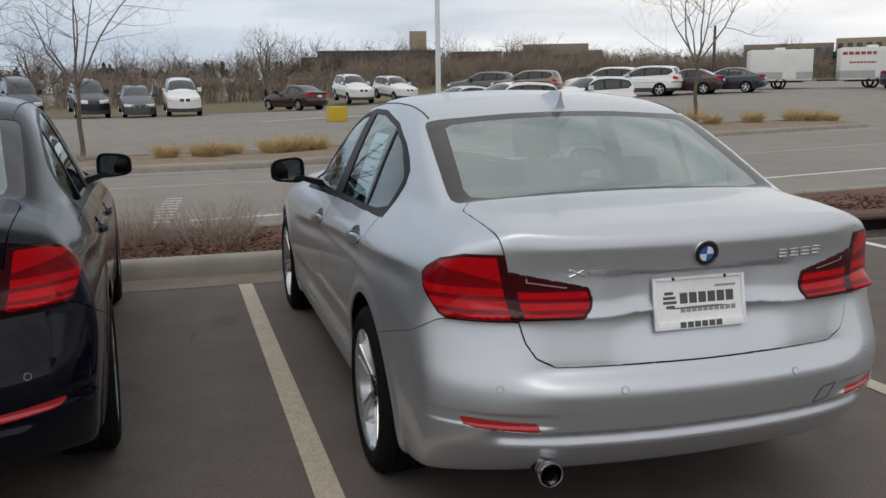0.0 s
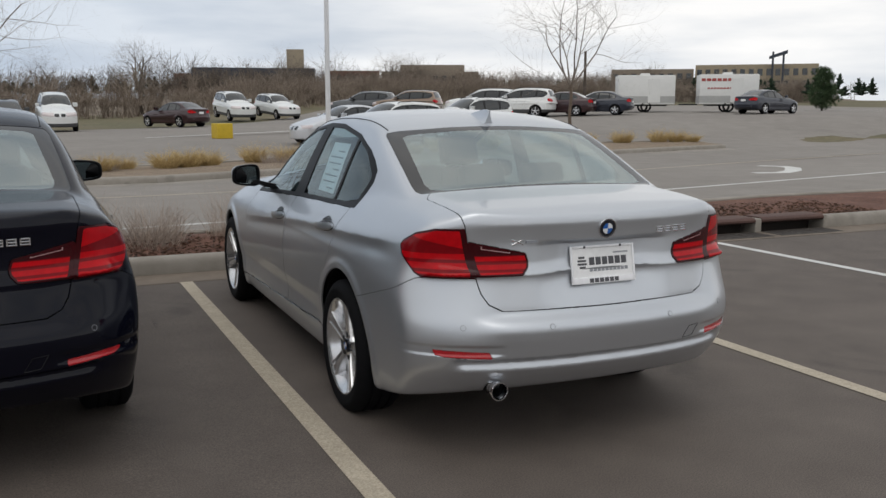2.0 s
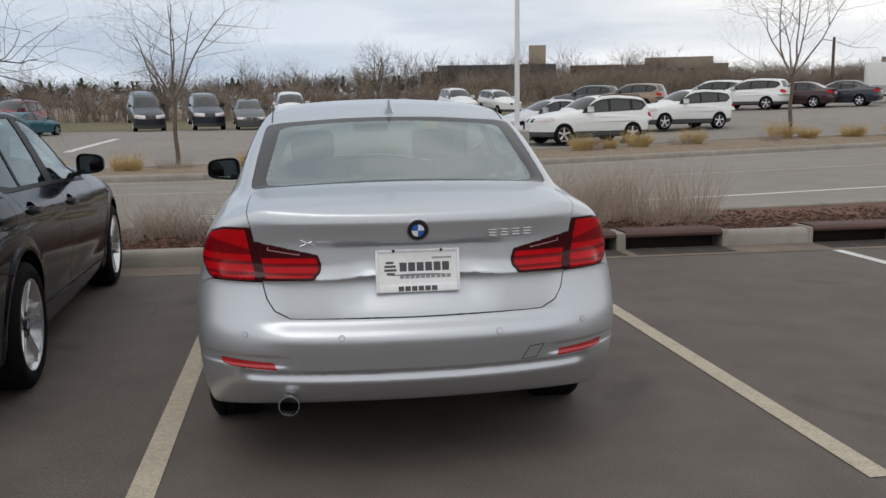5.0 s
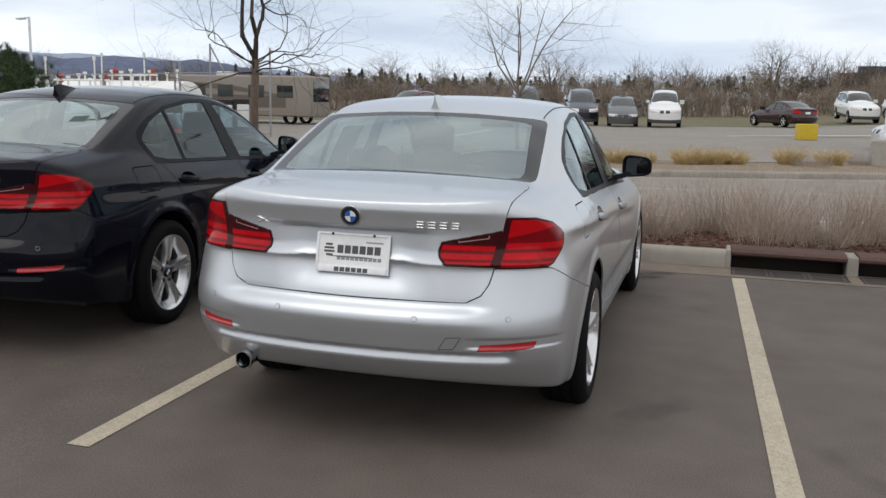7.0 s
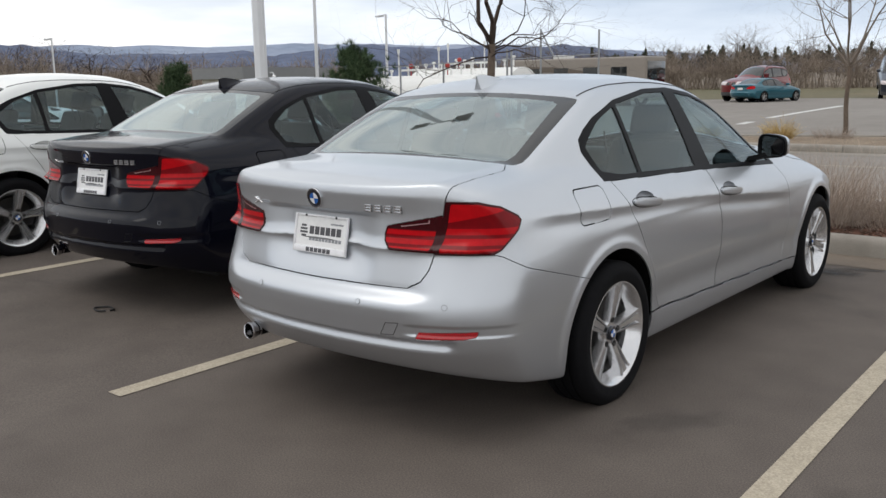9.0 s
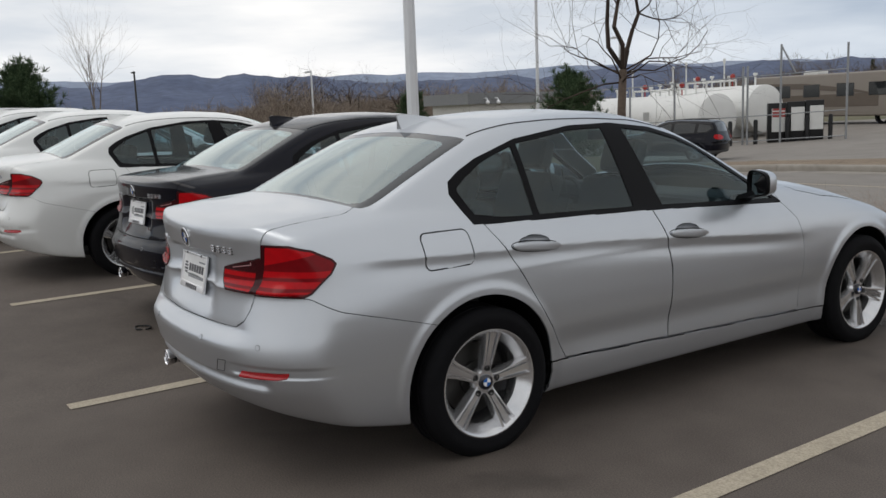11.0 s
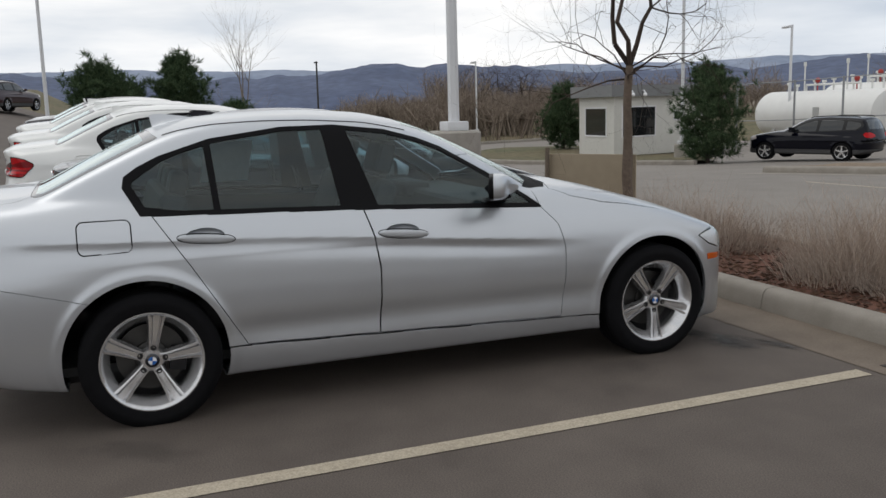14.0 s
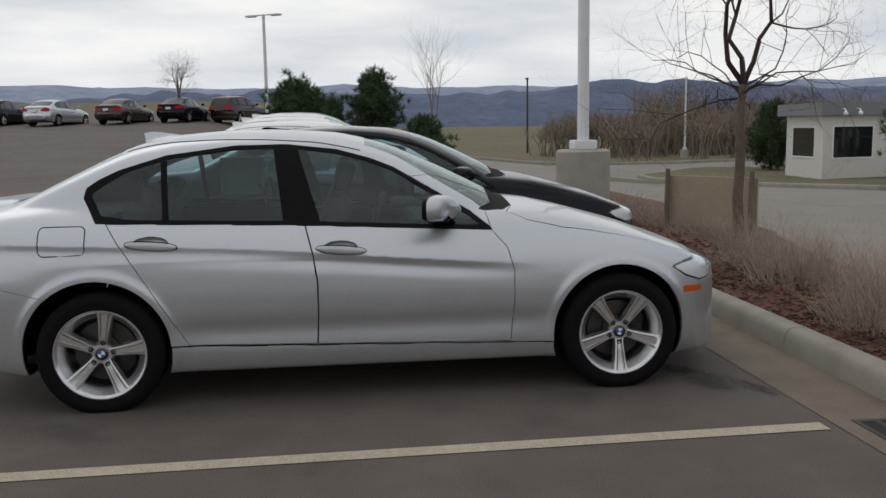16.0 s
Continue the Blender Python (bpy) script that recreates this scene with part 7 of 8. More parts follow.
def simple_car(name, S, Q, h, label):
    """A car for the middle distance, cut from its skin like the sedans."""
    f, half = skin(S, h)
    car = thing(name, label, "car")
    P = M["white_paint"]

    def cut(mesh, g):
        return clip(mesh, g(*mesh[0].T))
    rest = half
    for wy in S["wheels"]:
        _, rest = cut(rest, lambda x, y, z: np.maximum(np.sqrt((y - wy) ** 2 + (z - S["hub"]) ** 2) - S["arch"] + 0.02, 0.5 - x))
    wsc, rest = cut(rest, lambda x, y, z: np.maximum(poly_field(x, y, Q["wind"]), Q["wind_z"] - z))
    panel("windshield", f, wsc, M["dark_glass"], gap=0, rim=0.01, lift=-0.003, parent=car)
    if Q["back"]:
        bk, rest = cut(rest, lambda x, y, z: np.maximum(poly_field(x, z, Q["back"]), y + 0.3))
    else:
        bk, rest = cut(rest, lambda x, y, z: np.maximum(poly_field(x, y, Q["back_top"]), 0.95 - z))
    panel("rear_window", f, bk, M["dark_glass"], gap=0, rim=0.01, lift=-0.003, parent=car)
    fr, rest = cut(rest, lambda x, y, z: np.maximum(poly_field(y, z, Q["dlo"]), 0.4 - x))
    panes = []
    for poly in Q["panes"]:
        p, fr = cut(fr, lambda x, y, z: np.maximum(poly_field(y, z, poly), 0.4 - x))
        panes.append(p)
    tl, rest = cut(rest, lambda x, y, z: np.maximum(poly_field(x + y + 0.967, z, Q["tail"]), y + 0.3))
    hl, rest = cut(rest, lambda x, y, z: np.maximum(poly_field(y, z, Q["head"]), 0.3 - x))
    cl, rest = cut(rest, lambda x, y, z: z - Q["lower"])
    gr, rest = cut(rest, lambda x, y, z: np.maximum(np.maximum(np.abs(z - (0.86 if S is SUV else 0.60)) - 0.075, np.abs(x - 0.16) - 0.12), 3.3 - y))
    for s in (1, -1):
        panel("window_frame", f, fr, M["black_trim"], False, s, 0, 0.01, 0, car)
        for p in panes:
            panel("side_window", f, p, M["dark_glass"], False, s, 0, 0.006, -0.004, car)
        panel("tail_lamp", f, tl, M["lamp_red"], False, s, 0.003, 0.01, 0.002, car)
        panel("headlamp", f, hl, M["lamp_clear"], False, s, 0.003, 0.01, 0.002, car)
        panel("grille", f, gr, M["black_gloss"], False, s, 0.003, 0.02, -0.01, car)
    panel("lower_trim", f, cl, M["cladding"] if S is SUV else P, gap=0.001, rim=0.02, parent=car).name = "lower_trim" if S is SUV else "lower_body"
    panel("body", f, rest, P, gap=0.001, rim=0.02, parent=car)
    R = S["hub"]
    ty, rm, ds = small_wheels(R, 0.24)
    for y in S["wheels"]:
        for s in (1, -1):
            w = put("wheel", ty, car, "black tyre on an alloy wheel", pose(s * (0.80 if S is SUV else 0.745), y, R, 0, 0, 0 if s > 0 else 180))
            put("rim", rm, w)
            put("backing", ds, w)
    for s in (1, -1):
        bm = bmesh.new()
        box(bm, 0.86 * s, 1.04 * s, 1.80, 1.92, Q["dlo"][-2][1] + 0.02, Q["dlo"][-2][1] + 0.16, 0.03, 2)
        part("door_mirror", bm, P, car)
        if S is SUV:
            bm = bmesh.new()
            tube(bm, [(0.60 * s, -0.5, 1.69), (0.605 * s, -0.4, 1.735), (0.61 * s, 0.6, 1.755), (0.605 * s, 1.2, 1.725), (0.60 * s, 1.3, 1.68)], 0.018, 6)
            part("roof_rail", bm, M["black_trim"], car)
    bm = bmesh.new()
    box(bm, -0.65, 0.65, -0.5, 3.3, 0.24, 0.5, 0.02, 1)
    part("underbody", bm, M["black"], car)
    bm = bmesh.new()
    box(bm, -0.15, 0.15, -1.0 if S is not SUV else -0.985, -0.94, 0.78 if S is SUV else 0.75, 0.92 if S is SUV else 0.88, 0.004, 1)
    part("number_plate", bm, M["plate_white"], car)
    return car


SPRAYED = ("body", "lower_body", "door_mirror")


def respray(car, mat, lower=None):
    for o in car.children_recursive:
        if o.name.split(".")[0] in SPRAYED:
            o.material_slots[0].link = "OBJECT"
            o.material_slots[0].material = mat
    return car


def park(src, x, y, rz, mat, label, s=(1, 1, 1), dz=0.0, tip=0.0):
    h = height(x, y)
    c = copy_thing(src, pose(x, y, h + dz + 2.9 * math.sin(radians(tip)), 0, 0, rz) @ Matrix.Rotation(radians(-tip), 4, "X"))
    c.scale = s
    respray(c, mat)
    return tagged(c, label, "car")


suv0 = simple_car("suv", SUV, SUV_SHAPE, 0.06, "white sport utility vehicle parked in the far lot")
suv0.matrix_basis = pose(11.2, 28.5, height(11.2, 28.5), 0, 0, 105)
sed0 = simple_car("parked_sedan", SEDAN, SEDAN_SHAPE, 0.06, "dark sedan parked in the far lot")
sed0.matrix_basis = pose(5.8, 50.2, height(5.8, 50.2), 0, 0, 32)
respray(sed0, M["maroon_paint"])
park(suv0, 17.5, 34.6, 104, M["white_paint"], "white sport utility vehicle behind the golden grass")
park(sed0, 10.3, 31.3, 104, M["light_silver"] if "light_silver" in M else M["silver_paint"], "pale silver estate car behind a white one", (1, 1, 1.05))
park(suv0, 9.94, 60.6, 187, M["white_paint"], "white sport utility vehicle facing the road", (1, 1, 1.06), tip=4)
park(suv0, 12.76, 60.2, 193, M["white_paint"], "white estate car with roof rails on the grass", (0.92, 0.95, 0.92), tip=4)
park(suv0, -1.54, 50.9, 184, M["white_paint"], "white sport utility vehicle with a chrome bumper", (1.0, 1.0, 1.08), tip=5)
park(sed0, -4.03, 51.2, 187, M["grey_paint"], "dark grey sedan facing the road", (1, 1, 1.06), tip=5)
park(suv0, -6.84, 53.0, 192, M["navy_paint"], "dark blue sport utility vehicle facing the road", (1.0, 1, 1.1), tip=6)
park(suv0, -10.65, 54.2, 196, M["navy_paint"], "black sport utility vehicle on the grass edge", (1, 1.05, 1.12), tip=9)
park(suv0, -16.2, 49.3, 168, M["red_paint"], "dark red minivan with a pale roof", (1.0, 1.0, 1.12))
park(sed0, -15.6, 45.0, -18, M["teal_paint"], "teal coupe with a rear wing", (1, 0.95, 0.88))
park(suv0, 25.6, 43.8, 44, M["white_paint"], "white sport utility vehicle seen from behind")
park(suv0, 25.0, 47.5, 46, M["white_paint"], "white sport utility vehicle seen from behind")
park(sed0, 28.2, 43.4, 44, M["maroon_paint"], "dark maroon sedan in the far lot")
park(sed0, 30.7, 43.0, 46, M["navy_paint"], "dark blue sedan in the far lot")
park(suv0, 21.6, 52.0, 48, M["tan_paint"], "brown sport utility vehicle in the far lot")
park(suv0, 19.5, 55.0, 50, M["grey_paint"], "dark grey sport utility vehicle in the far lot")
park(sed0, 37.6, 38.6, -78, M["navy_paint"], "dark blue sedan beside a trailer", (1, 1.05, 1))
park(suv0, -16.4, 21.85, 112, M["black_paint"], "black compact crossover beside the fuel yard", (0.90, 0.85, 0.79))
for x, y, mt, lb in ((-48.6, -18.5, "black_paint", "black sedan in the upper lot"), (-47.6, -15.2, "silver_paint", "silver sedan in the upper lot"), (-48.6, -11.6, "maroon_paint", "dark maroon sedan in the upper lot"), (-50.0, -8.4, "black_paint", "black sedan in the upper lot")):
    park(sed0, x, y, 76, M[mt], lb, (1, 1.04, 1.02))
park(suv0, -52.5, -5.6, 62, M["maroon_paint"], "dark sport utility vehicle in the upper lot")

# ---- trailers ----
plain("trailer_white", (0.70, 0.70, 0.68), 0.45, var=0.05, scale=4)
plain("trailer_grey", (0.38, 0.38, 0.37), 0.5, var=0.1, scale=8)
plain("sign_red", (0.34, 0.05, 0.045), 0.5)
for x, y, rz, L, nm in ((35.2, 46.3, 150, 3.75, 0), (39.1, 42.7, 146, 3.7, 1)):
    t = thing("cargo_trailer", "white enclosed cargo trailer" + (" with red lettering bars" if nm else " with a grey lower band"), "trailer", pose(x, y, height(x, y), 0, 0, rz), "cargo trailers")
    bm = bmesh.new()
    box(bm, -L / 2, L / 2, -1.1, 1.1, 0.50, 2.42, 0.06, 2)
    part("body", bm, M["trailer_white"], t)
    bm = bmesh.new()
    box(bm, -L / 2 - 0.005, L / 2 + 0.005, -1.105, 1.105, 0.6, 1.05, 0.01, 1)
    part("lower_band", bm, M["trailer_grey"], t)
    bm = bmesh.new()
    box(bm, -L / 2 + 0.5, L / 2 - 0.5, -0.9, 0.9, 0.4, 0.55)
    tube(bm, [(L / 2, 0, 0.5), (L / 2 + 1.2, 0, 0.5)], 0.05, 6)
    part("chassis", bm, M["black_trim"], t)
    for s in (1, -1):
        w = put("wheel", small_wheels(0.36, 0.2)[0], t, m=pose(0, s * 1.0, 0.36, 0, 0, 90))
    bm = bmesh.new()
    box(bm, -0.9, -0.1, 1.10, 1.115, 0.62, 2.2, 0.01, 1)
    part("side_door", bm, M["trailer_white"], t)
    bm = bmesh.new()
    box(bm, -0.3, 0.3, -0.3, 0.3, 2.41, 2.57, 0.05, 2)
    part("roof_vent", bm, M["trailer_white"], t)
    if nm:
        for s in (1, -1):
            bm = bmesh.new()
            for k in range(7):
                box(bm, -0.5 + k * 0.33, -0.24 + k * 0.33, s * 1.102, s * 1.112, 1.98, 2.16)
            part("lettering_bar", bm, M["sign_red"], t, smooth=False)
            bm = bmesh.new()
            for k in range(8):
                box(bm, -0.2 + k * 0.2, -0.05 + k * 0.2, s * 1.102, s * 1.112, 1.48, 1.58)
            part("lettering_bar", bm, M["sign_red"], t, smooth=False)

# ---- lamps ----
plain("pole_white", (0.66, 0.67, 0.69), 0.45, var=0.05, scale=6)
plain("pole_dark", (0.03, 0.03, 0.032), 0.5)
rough_surface("cast_concrete", (0.30, 0.28, 0.25), (0.38, 0.355, 0.32), 0.9, fine=90, mid=6, big=1.5, speck=0.1, crack=0.2)


def lamp(x, y, h, r, base_h=0.0, base_r=0.0, heads=1, mat="pole_white", rz=0, label="tall white parking lot lamp", z=None):
    t = thing("street_lamp", label, "lamp", pose(x, y, height(x, y) if z is None else z, 0, 0, rz), "lot lamps")
    if base_h:
        bm = bmesh.new()
        lathe(bm, [(base_r * 1.0, -0.3), (base_r, base_h - 0.03), (base_r - 0.03, base_h), (0.001, base_h)], 40, "z")
        part("base", bm, M["cast_concrete"], t, "round cast concrete base")
        bm = bmesh.new()
        box(bm, -r * 1.9, r * 1.9, -r * 1.9, r * 1.9, base_h, base_h + 0.14, 0.02, 2)
        part("flange", bm, M[mat], t)
    bm = bmesh.new()
    tube(bm, [(0, 0, base_h - 0.02), (0, 0, h * 0.5), (0, 0, h)], [r, r * 0.92, r * 0.8], 8)
    part("pole", bm, M[mat], t)
    for k in range(heads):
        s = 1 if k == 0 else -1
        bm = bmesh.new()
        box(bm, 0 if s > 0 else -0.95, 0.95 if s > 0 else 0, -0.03, 0.03, h - 0.06, h, 0.01, 1)
        box(bm, 0.45 if s > 0 else -1.0, 1.0 if s > 0 else -0.45, -0.14, 0.14, h - 0.10, h - 0.01, 0.03, 2)
        part("lamp_head", bm, M[mat], t)
    return t


lamp(-7.51, 4.91, 8.9, 0.091, 1.10, 0.40, 2, z=0.0)
lamp(5.88, 22.57, 8.6, 0.080, 0.85, 0.37, 2)
lamp(-39.9, -2.2, 6.4, 0.09, 0.0, 0, 2, rz=60)
lamp(-46.5, 22.0, 4.9, 0.06, 0.6, 0.25, 1, rz=170)
lamp(-62.3, 15.7, 5.8, 0.08, 0, 0, 1, "pole_dark", 170, "thin dark street lamp beyond the road")
lamp(-23.2, 20.4, 7.5, 0.07, 0.6, 0.28, 1, rz=120)
lamp(-29.8, 31.4, 5.6, 0.075, 0.5, 0.28, 1, rz=160)
# utility pole
bm = bmesh.new()
tube(bm, [(0, 0, -0.2), (0, 0, 4.6)], [0.14, 0.10], 8)
tagged(put("utility_pole", bm_mesh("utility_pole", bm, M["bark_dark"]), m=pose(38.7, 59.1, height(38.7, 59.1))), "weathered wooden utility pole", "pole")

# ---- yellow block in the far lot ----
plain("yellow_paint", (0.55, 0.38, 0.02), 0.6, var=0.12, scale=6, bump=0.2)
bm = bmesh.new()
box(bm, -0.36, 0.36, -0.36, 0.36, 0.0, 0.66, 0.035, 3)
yb = tagged(put("lamp_footing", bm_mesh("lamp_footing", bm, M["yellow_paint"]), m=pose(5.1, 36.2, height(5.1, 36.2), 0, 0, 12)), "yellow-painted square concrete footing in the lot", "footing")

# ---- booth ----
plain("booth_wall", (0.62, 0.61, 0.57), 0.6, var=0.05, scale=5)
plain("booth_roof", (0.20, 0.205, 0.21), 0.7, var=0.08, scale=5)
bz = height(-26.5, 19.6)
booth = thing("guard_booth", "white clapboard guard booth with a grey flat roof", "building", Matrix.Translation((-26.35, 19.4, bz)))
plan = [(0.0, 0.0), (-1.25, 5.25), (-4.05, 5.25), (-2.80, 0.0)]
bm = bmesh.new()
prism(bm, plan, 0.12, 2.55, "z")
part("wall", bm, M["booth_wall"], booth)
bm = bmesh.new()
prism(bm, [(p[0] + dx, p[1] + dy) for p, (dx, dy) in zip(plan, ((0.28, -0.28), (0.28, 0.28), (-0.28, 0.28), (-0.28, -0.28)))], 2.52, 2.98, "z")
part("roof", bm, M["booth_roof"], booth, "grey flat roof fascia")
bm = bmesh.new()
prism(bm, [(p[0] * 0.97 - 0.03, p[1] * 0.97 + 0.03) for p in plan], -0.2, 0.13, "z")
part("plinth", bm, M["black_trim"], booth)


def booth_window(a, b, u0, u1, z0, z1):
    a, b = Vector(a), Vector(b)
    d = (b - a)
    L = d.length
    d.normalize()
    rot = math.degrees(math.atan2(d.y, d.x))
    m = Matrix.Translation((a.x, a.y, 0)) @ pose(0, 0, 0, 0, 0, rot)
    bm = bmesh.new()
    for q in ((u0 * L - 0.06, u0 * L, z0 - 0.06, z1 + 0.06), (u1 * L, u1 * L + 0.06, z0 - 0.06, z1 + 0.06), (u0 * L, u1 * L, z0 - 0.06, z0), (u0 * L, u1 * L, z1, z1 + 0.06)):
        box(bm, q[0], q[1], -0.03, 0.03, q[2], q[3], 0.008, 1)
    w = part("window", bm, M["white_enamel"], booth, "white-framed window with dark glass", m=m)
    bm = bmesh.new()
    box(bm, u0 * L, u1 * L, -0.012, 0.012, z0, z1)
    part("pane", bm, M["dark_glass"], w)


booth_window(plan[3], plan[0], 0.20, 0.78, 0.95, 2.05)
booth_window(plan[0], plan[1], 0.09, 0.44, 0.92, 2.08)
booth_window(plan[0], plan[1], 0.66, 0.70, 1.55, 1.85)
for u in (0.12, 0.25):
    bm = bmesh.new()
    tube(bm, [(0.05, 0, 0), (0.22, 0, 0), (0.28, 0, -0.10)], 0.025, 6)
    r = bmesh.ops.create_uvsphere(bm, u_segments=10, v_segments=6, radius=0.09)
    bmesh.ops.translate(bm, vec=(0.28, 0, -0.17), verts=r["verts"])
    part("camera_dome", bm, M["white_enamel"], booth, m=pose(0.26 - 1.25 * u, 5.25 * u, 2.75))
bm = bmesh.new()
box(bm, 0.0, 1.1, 3.3, 4.6, 0.0, 0.28, 0.01, 1)
stair = part("entry_stair", bm, M["pole_dark"], booth, "dark metal stair with a railing")
for k in range(6):
    bm = bmesh.new()
    tube(bm, [(0.15 + 0.18 * k, 3.3, 0.25), (0.15 + 0.18 * k, 3.3, 1.2)], 0.018, 5)
    part("baluster", bm, M["pole_dark"], stair)
bm = bmesh.new()
tube(bm, [(0.05, 3.3, 1.2), (1.15, 3.3, 1.2)], 0.022, 6)
part("handrail", bm, M["pole_dark"], stair)

# ---- fuel yard: tanks, fence, pumps ----
plain("tank_white", (0.72, 0.72, 0.70), 0.45, var=0.06, scale=2)
plain("galvanised", (0.30, 0.31, 0.32), 0.45, metal=0.6, var=0.1, scale=20)
plain("valve_red", (0.35, 0.03, 0.025), 0.5)
for ax, ay, bx2, by2 in ((-32.3, 32.7, -23.4, 31.2), (-31.3, 35.9, -23.3, 34.5)):
    L = math.hypot(bx2 - ax, by2 - ay)
    ang = math.degrees(math.atan2(by2 - ay, bx2 - ax))
    t = thing("fuel_tank", "large white horizontal steel fuel tank", "tank", pose(ax, ay, height(ax, ay), 0, 0, ang), "fuel tanks")
    bm = bmesh.new()
    lathe(bm, [(0.001, -0.1), (0.6, -0.07), (1.0, -0.02), (1.12, 0.03), (1.12, L - 0.03), (1.0, L + 0.02), (0.6, L + 0.07), (0.001, L + 0.1)], 48, "x")
    bmesh.ops.translate(bm, vec=(0, 0, 1.25), verts=bm.verts)
    part("shell", bm, M["tank_white"], t)
    for u in (0.15, 0.5, 0.85):
        bm = bmesh.new()
        box(bm, u * L - 0.12, u * L + 0.12, -0.9, 0.9, -0.1, 0.6, 0.02, 1)
        part("saddle", bm, M["trailer_grey"], t)
    bm = bmesh.new()
    tube(bm, [(0.3 * L, 0, 2.35), (0.3 * L, 0, 2.65), (0.75 * L, 0, 2.65), (0.75 * L, 0, 2.3)], 0.05, 8)
    part("pipe", bm, M["tank_white"], t)
    for u, hh in ((0.12, 0.45), (0.2, 0.35), (0.36, 0.55), (0.44, 0.5), (0.52, 0.6), (0.60, 0.4), (0.68, 0.55), (0.82, 0.45), (0.9, 0.6)):
        bm = bmesh.new()
        tube(bm, [(u * L, 0.1, 2.3), (u * L, 0.1, 2.35 + hh)], 0.045, 8)
        box(bm, u * L - 0.09, u * L + 0.09, 0.02, 0.18, 2.35 + hh - 0.12, 2.35 + hh, 0.02, 1)
        part("fitting", bm, M["tank_white"], t)
    for u in (0.40, 0.72):
        bm = bmesh.new()
        r = bmesh.ops.create_uvsphere(bm, u_segments=10, v_segments=6, radius=0.13)
        bmesh.ops.translate(bm, vec=(u * L, 0, 2.85), verts=r["verts"])
        tube(bm, [(u * L, 0, 2.3), (u * L, 0, 2.8)], 0.03, 6)
        part("valve", bm, M["valve_red"], t, "red valve head")
    for u in (0.3, 0.66):
        bm = bmesh.new()
        tube(bm, [(u * L, -0.1, 2.3), (u * L, -0.1, 3.6)], 0.035, 6)
        tube(bm, [(u * L, -0.1, 3.55), (u * L, -0.1, 3.75)], 0.07, 8)
        part("vent_pipe", bm, M["tank_white"], t)
    bm = bmesh.new()
    box(bm, 0.55 * L, 0.55 * L + 0.45, -1.13, -1.115, 1.2, 1.6)
    part("notice", bm, M["trailer_grey"], t)
fence = thing("fence", "galvanised yard fence with tall gate posts", "fence")
posts = [(-28.6, 27.3, 2.9), (-25.96, 28.2, 2.9), (-23.87, 28.84, 2.9), (-21.07, 29.95, 3.3), (-20.74, 29.82, 3.3), (-19.9, 30.9, 4.1), (-17.59, 32.02, 3.9)]
for x, y, h in posts:
    bm = bmesh.new()
    tube(bm, [(x, y, height(x, y) - 0.1), (x, y, height(x, y) + h)], 0.045, 8)
    part("post", bm, M["galvanised"], fence)
for (x0, y0, h0), (x1, y1, h1) in zip(posts, posts[1:]):
    for z in (0.15, 1.2, 2.85):
        bm = bmesh.new()
        tube(bm, [(x0, y0, height(x0, y0) + z), (x1, y1, height(x1, y1) + z)], 0.022, 6)
        part("rail", bm, M["galvanised"], fence)
bm = bmesh.new()
tube(bm, [(-19.9, 30.9, height(-19.9, 30.9) + 4.05), (-19.35, 31.12, height(-19.35, 31.12) + 2.85)], 0.035, 6)
part("brace", bm, M["galvanised"], fence)
for k, (x, y) in enumerate(((-20.54, 31.5), (-19.89, 31.92), (-19.29, 32.35))):
    t = thing("fuel_pump", "black and white fuel pump cabinet in the yard", "fuel pump", pose(x, y, height(x, y), 0, 0, 41), "fuel pumps")
    bm = bmesh.new()
    box(bm, -0.36, 0.36, -0.3, 0.3, 0.0, 1.68, 0.03, 2)
    part("cabinet", bm, M["black_trim"], t)
    bm = bmesh.new()
    box(bm, -0.2, 0.34, -0.32, -0.3, 0.45, 1.45, 0.01, 1)
    part("face_panel", bm, M["trailer_white"], t, "white printed face panel")
    if k == 0:
        for z0 in (1.08, 1.22, 1.36):
            bm = bmesh.new()
            box(bm, -0.18, 0.34, -0.326, -0.318, z0, z0 + 0.09, 0.004, 1)
            part("notice_bar", bm, M["sign_red"], t, "red lettering bar")
for x, y in ((-21.2, 29.3), (-20.6, 30.2), (-18.6, 32.5), (-19.9, 31.4), (-19.3, 31.9)):
    bm = bmesh.new()
    lathe(bm, [(0.09, -0.1), (0.09, 0.98), (0.06, 1.04), (0.001, 1.05)], 16, "z")
    tagged(put("bollard", bm_mesh("bollard", bm, M["black_trim"]), m=pose(x, y, height(x, y))), "short black steel bollard at the fuel yard", "bollard", "bollards")

# ---- motorhome ----
plain("rv_tan", (0.24, 0.21, 0.18), 0.5, var=0.05, scale=3)
plain("rv_brown", (0.12, 0.095, 0.075), 0.5)
rv = thing("motorhome", "tan and brown motorhome with a large windscreen", "motorhome", pose(-23.0, 40.1, height(-20, 39.5) - 0.02) @ Matrix.Diagonal((0.84, 0.92, 0.79, 1)))
bm = bmesh.new()
box(bm, -5.2, 5.0, -1.25, 1.25, 0.5, 3.2, 0.18, 3)
part("body", bm, M["rv_tan"], rv)
bm = bmesh.new()
box(bm, -5.0, 3.2, -1.265, 1.265, 1.1, 1.9, 0.02, 1)
part("brown_band", bm, M["rv_brown"], rv)
bm = bmesh.new()
box(bm, 4.6, 5.03, -1.1, 1.1, 1.5, 2.9, 0.08, 2)
part("windscreen", bm, M["dark_glass"], rv)
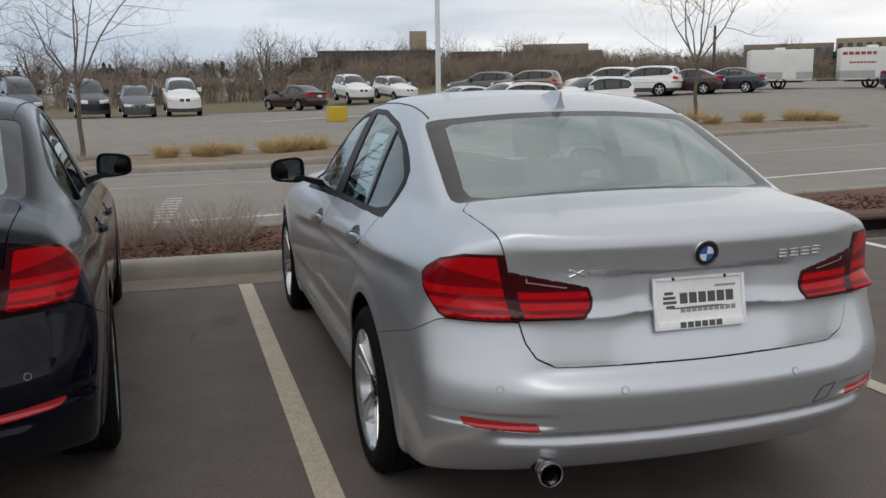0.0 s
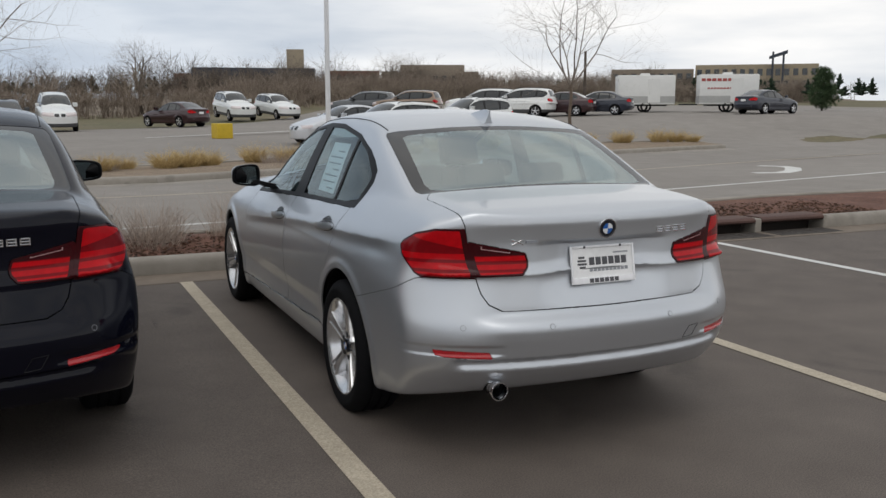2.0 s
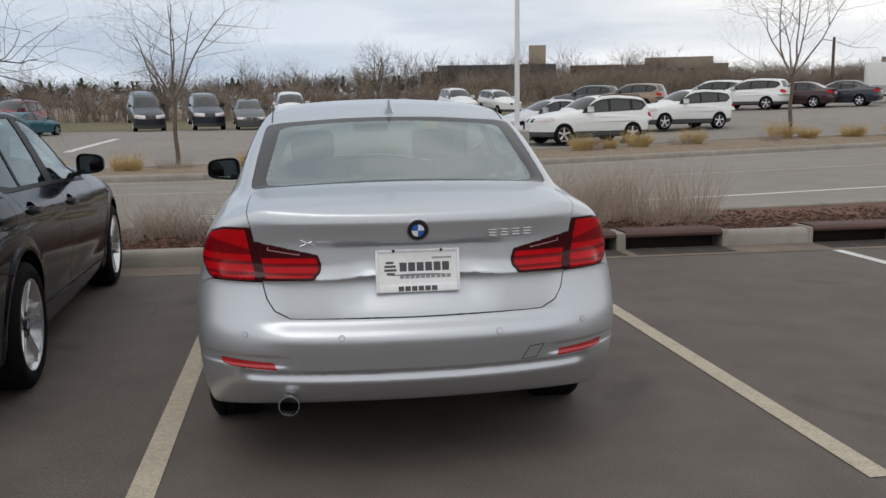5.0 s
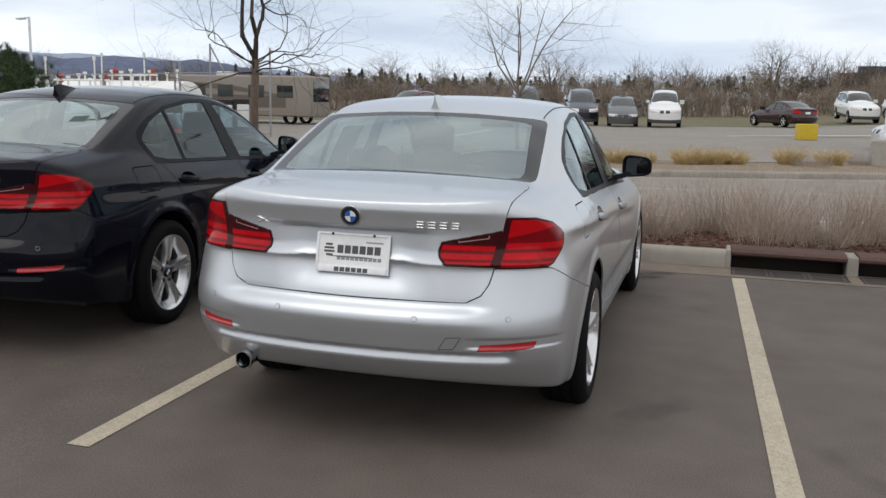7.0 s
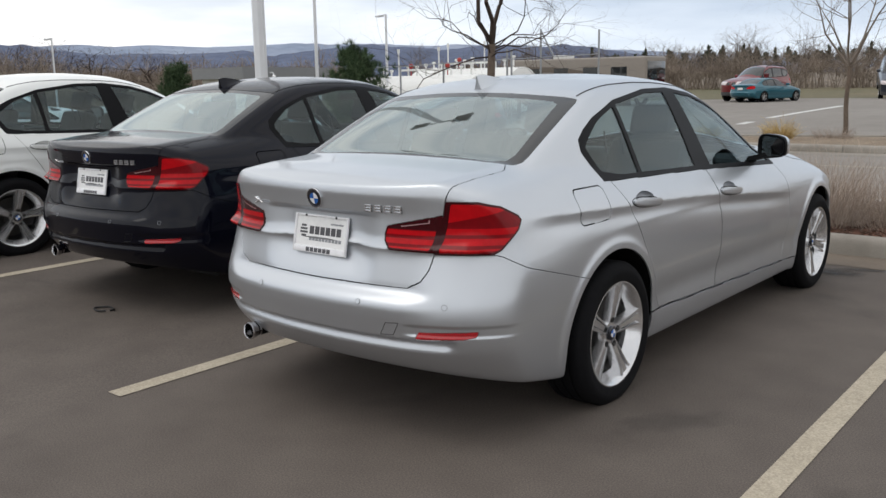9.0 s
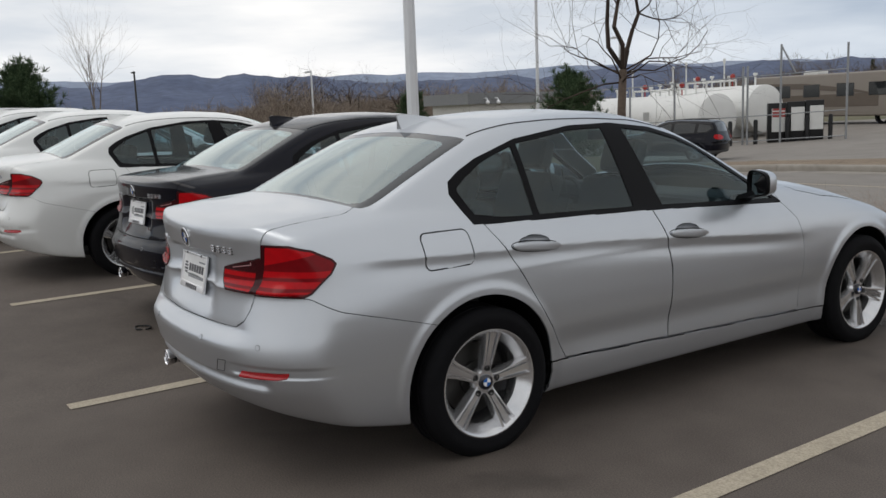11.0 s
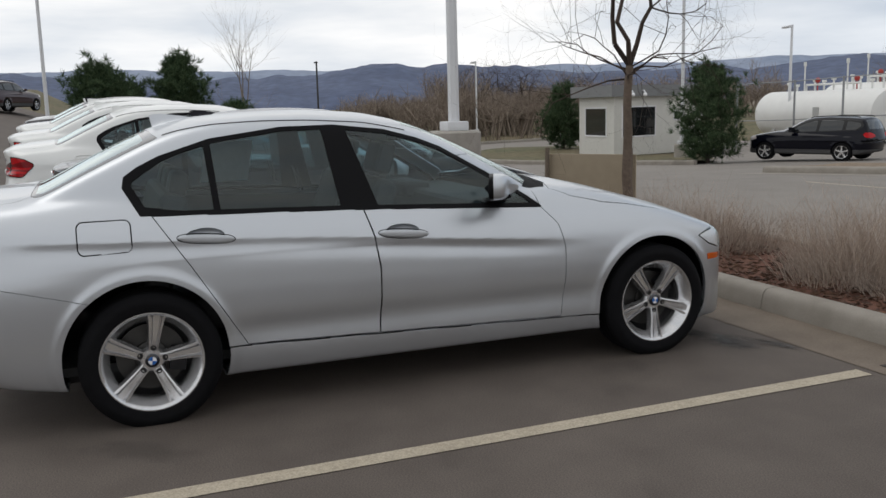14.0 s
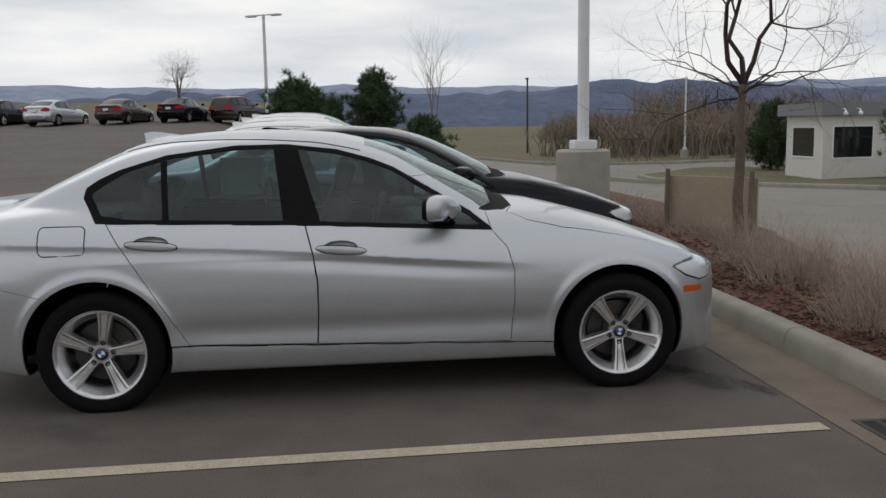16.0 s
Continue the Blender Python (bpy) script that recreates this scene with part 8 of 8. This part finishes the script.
for x in (-3.6, -1.6, 0.6, 2.6):
    bm = bmesh.new()
    box(bm, x, x + 1.1, -1.275, -1.25, 1.75, 2.55, 0.02, 1)
    part("side_window", bm, M["dark_glass"], rv)
for x in (-2.8, 3.4):
    for s in (1, -1):
        put("wheel", small_wheels(0.45, 0.28)[0], rv, m=pose(x, s * 1.05, 0.45, 0, 0, 90))
bm = bmesh.new()
box(bm, -2.2, -1.2, -0.5, 0.5, 3.18, 3.45, 0.08, 2)
part("roof_unit", bm, M["trailer_white"], rv)

# a sweeping brown curve along the side
bm = bmesh.new()
prism(bm, [(-5.1, 2.75), (-1.5, 2.62), (1.6, 2.2), (3.0, 1.86), (1.2, 2.02), (-1.8, 2.28), (-5.1, 2.40)], -1.272, -1.262, "y")
part("brown_sweep", bm, M["rv_brown"], rv)

# ---- buildings on the skyline ----
plain("brick_far", (0.17, 0.085, 0.065), 0.9, var=0.12, scale=0.6)
plain("stone_far", (0.33, 0.275, 0.20), 0.9, var=0.06, scale=0.5)
plain("slate_blue", (0.035, 0.045, 0.065), 0.6)
plain("tan_far", (0.24, 0.20, 0.16), 0.9, var=0.06, scale=0.5)


def far_block(name, az0, az1, D, top, depth, mat, label, windows=0, roof=None, eave=0.1):
    """A long low building seen across the valley, with rows of openings."""
    a = radians((az0 + az1) / 2)
    W = 2 * D * math.tan(radians((az1 - az0) / 2))
    t = thing(name, label, "building", pose(D * math.sin(a), D * math.cos(a), 0, 0, 0, -math.degrees(a)))
    H = 1.45 + D * math.tan(radians(top))
    bm = bmesh.new()
    box(bm, -W / 2, W / 2, 0, depth, 0.0, H, 0.0)
    part("wall", bm, M[mat], t)
    if roof:
        bm = bmesh.new()
        box(bm, -W / 2 - 0.8, W / 2 + 0.8, -1.6, depth + 1, H - eave, H + 0.75, 0.1, 1)
        part("roof", bm, M[roof], t)
    for k in range(windows):
        for r in range(2):
            x = -W / 2 + W * (k + 0.5) / windows
            bm = bmesh.new()
            box(bm, x - W / windows * 0.28, x + W / windows * 0.28, -0.08, 0.05, H - 3.4 - 3.6 * r, H - 1.4 - 3.6 * r)
            part("window", bm, M["dark_glass"], t)
    return t


far_block("pavilion", 8.35, 15.55, 260, 2.36, 14, "brick_far", "brick pavilion under a broad dark blue roof", 9, "slate_blue", 3.6)
far_block("pavilion_wing", 9.6, 15.2, 252, 1.95, 6, "slate_blue", "dark blue lower canopy of the pavilion")
far_block("stair_tower", 14.0, 15.08, 270, 3.70, 6, "stone_far", "plain tan square tower")
far_block("brick_hall", 7.1, 8.3, 262, 2.15, 10, "brick_far", "low red brick hall beyond the trees", 3)
far_block("brick_block", 16.6, 19.85, 280, 2.40, 12, "brick_far", "long low brick building", 7)
far_block("stone_block", 20.0, 26.2, 300, 2.36, 14, "tan_far", "long tan building with a raised middle", 10)
far_block("penthouse_block", 21.2, 25.3, 306, 2.78, 8, "tan_far", "tan upper storey block of a long building")
far_block("campus_block", 34.6, 39.6, 300, 2.45, 14, "tan_far", "tan campus building with flat roofs", 9)
far_block("campus_hall", 39.7, 46.75, 290, 2.68, 14, "stone_far", "pale stone campus hall with a row of windows", 14)
t = thing("steel_gantry", "dark open steel gantry above the campus hall", "structure", pose(288 * math.sin(radians(44.47)), 288 * math.cos(radians(44.47)), 0.6, 0, 0, -44.47))
for x in (-1.5, 1.5):
    bm = bmesh.new()
    box(bm, x - 0.3, x + 0.3, -0.3, 0.3, 0, 18)
    part("column", bm, M["slate_blue"], t)
bm = bmesh.new()
prism(bm, [(-2.6, 16.6), (2.6, 18.4), (2.6, 17.4), (-2.6, 15.8)], -1, 1, "y")
part("sloped_cap", bm, M["slate_blue"], t)
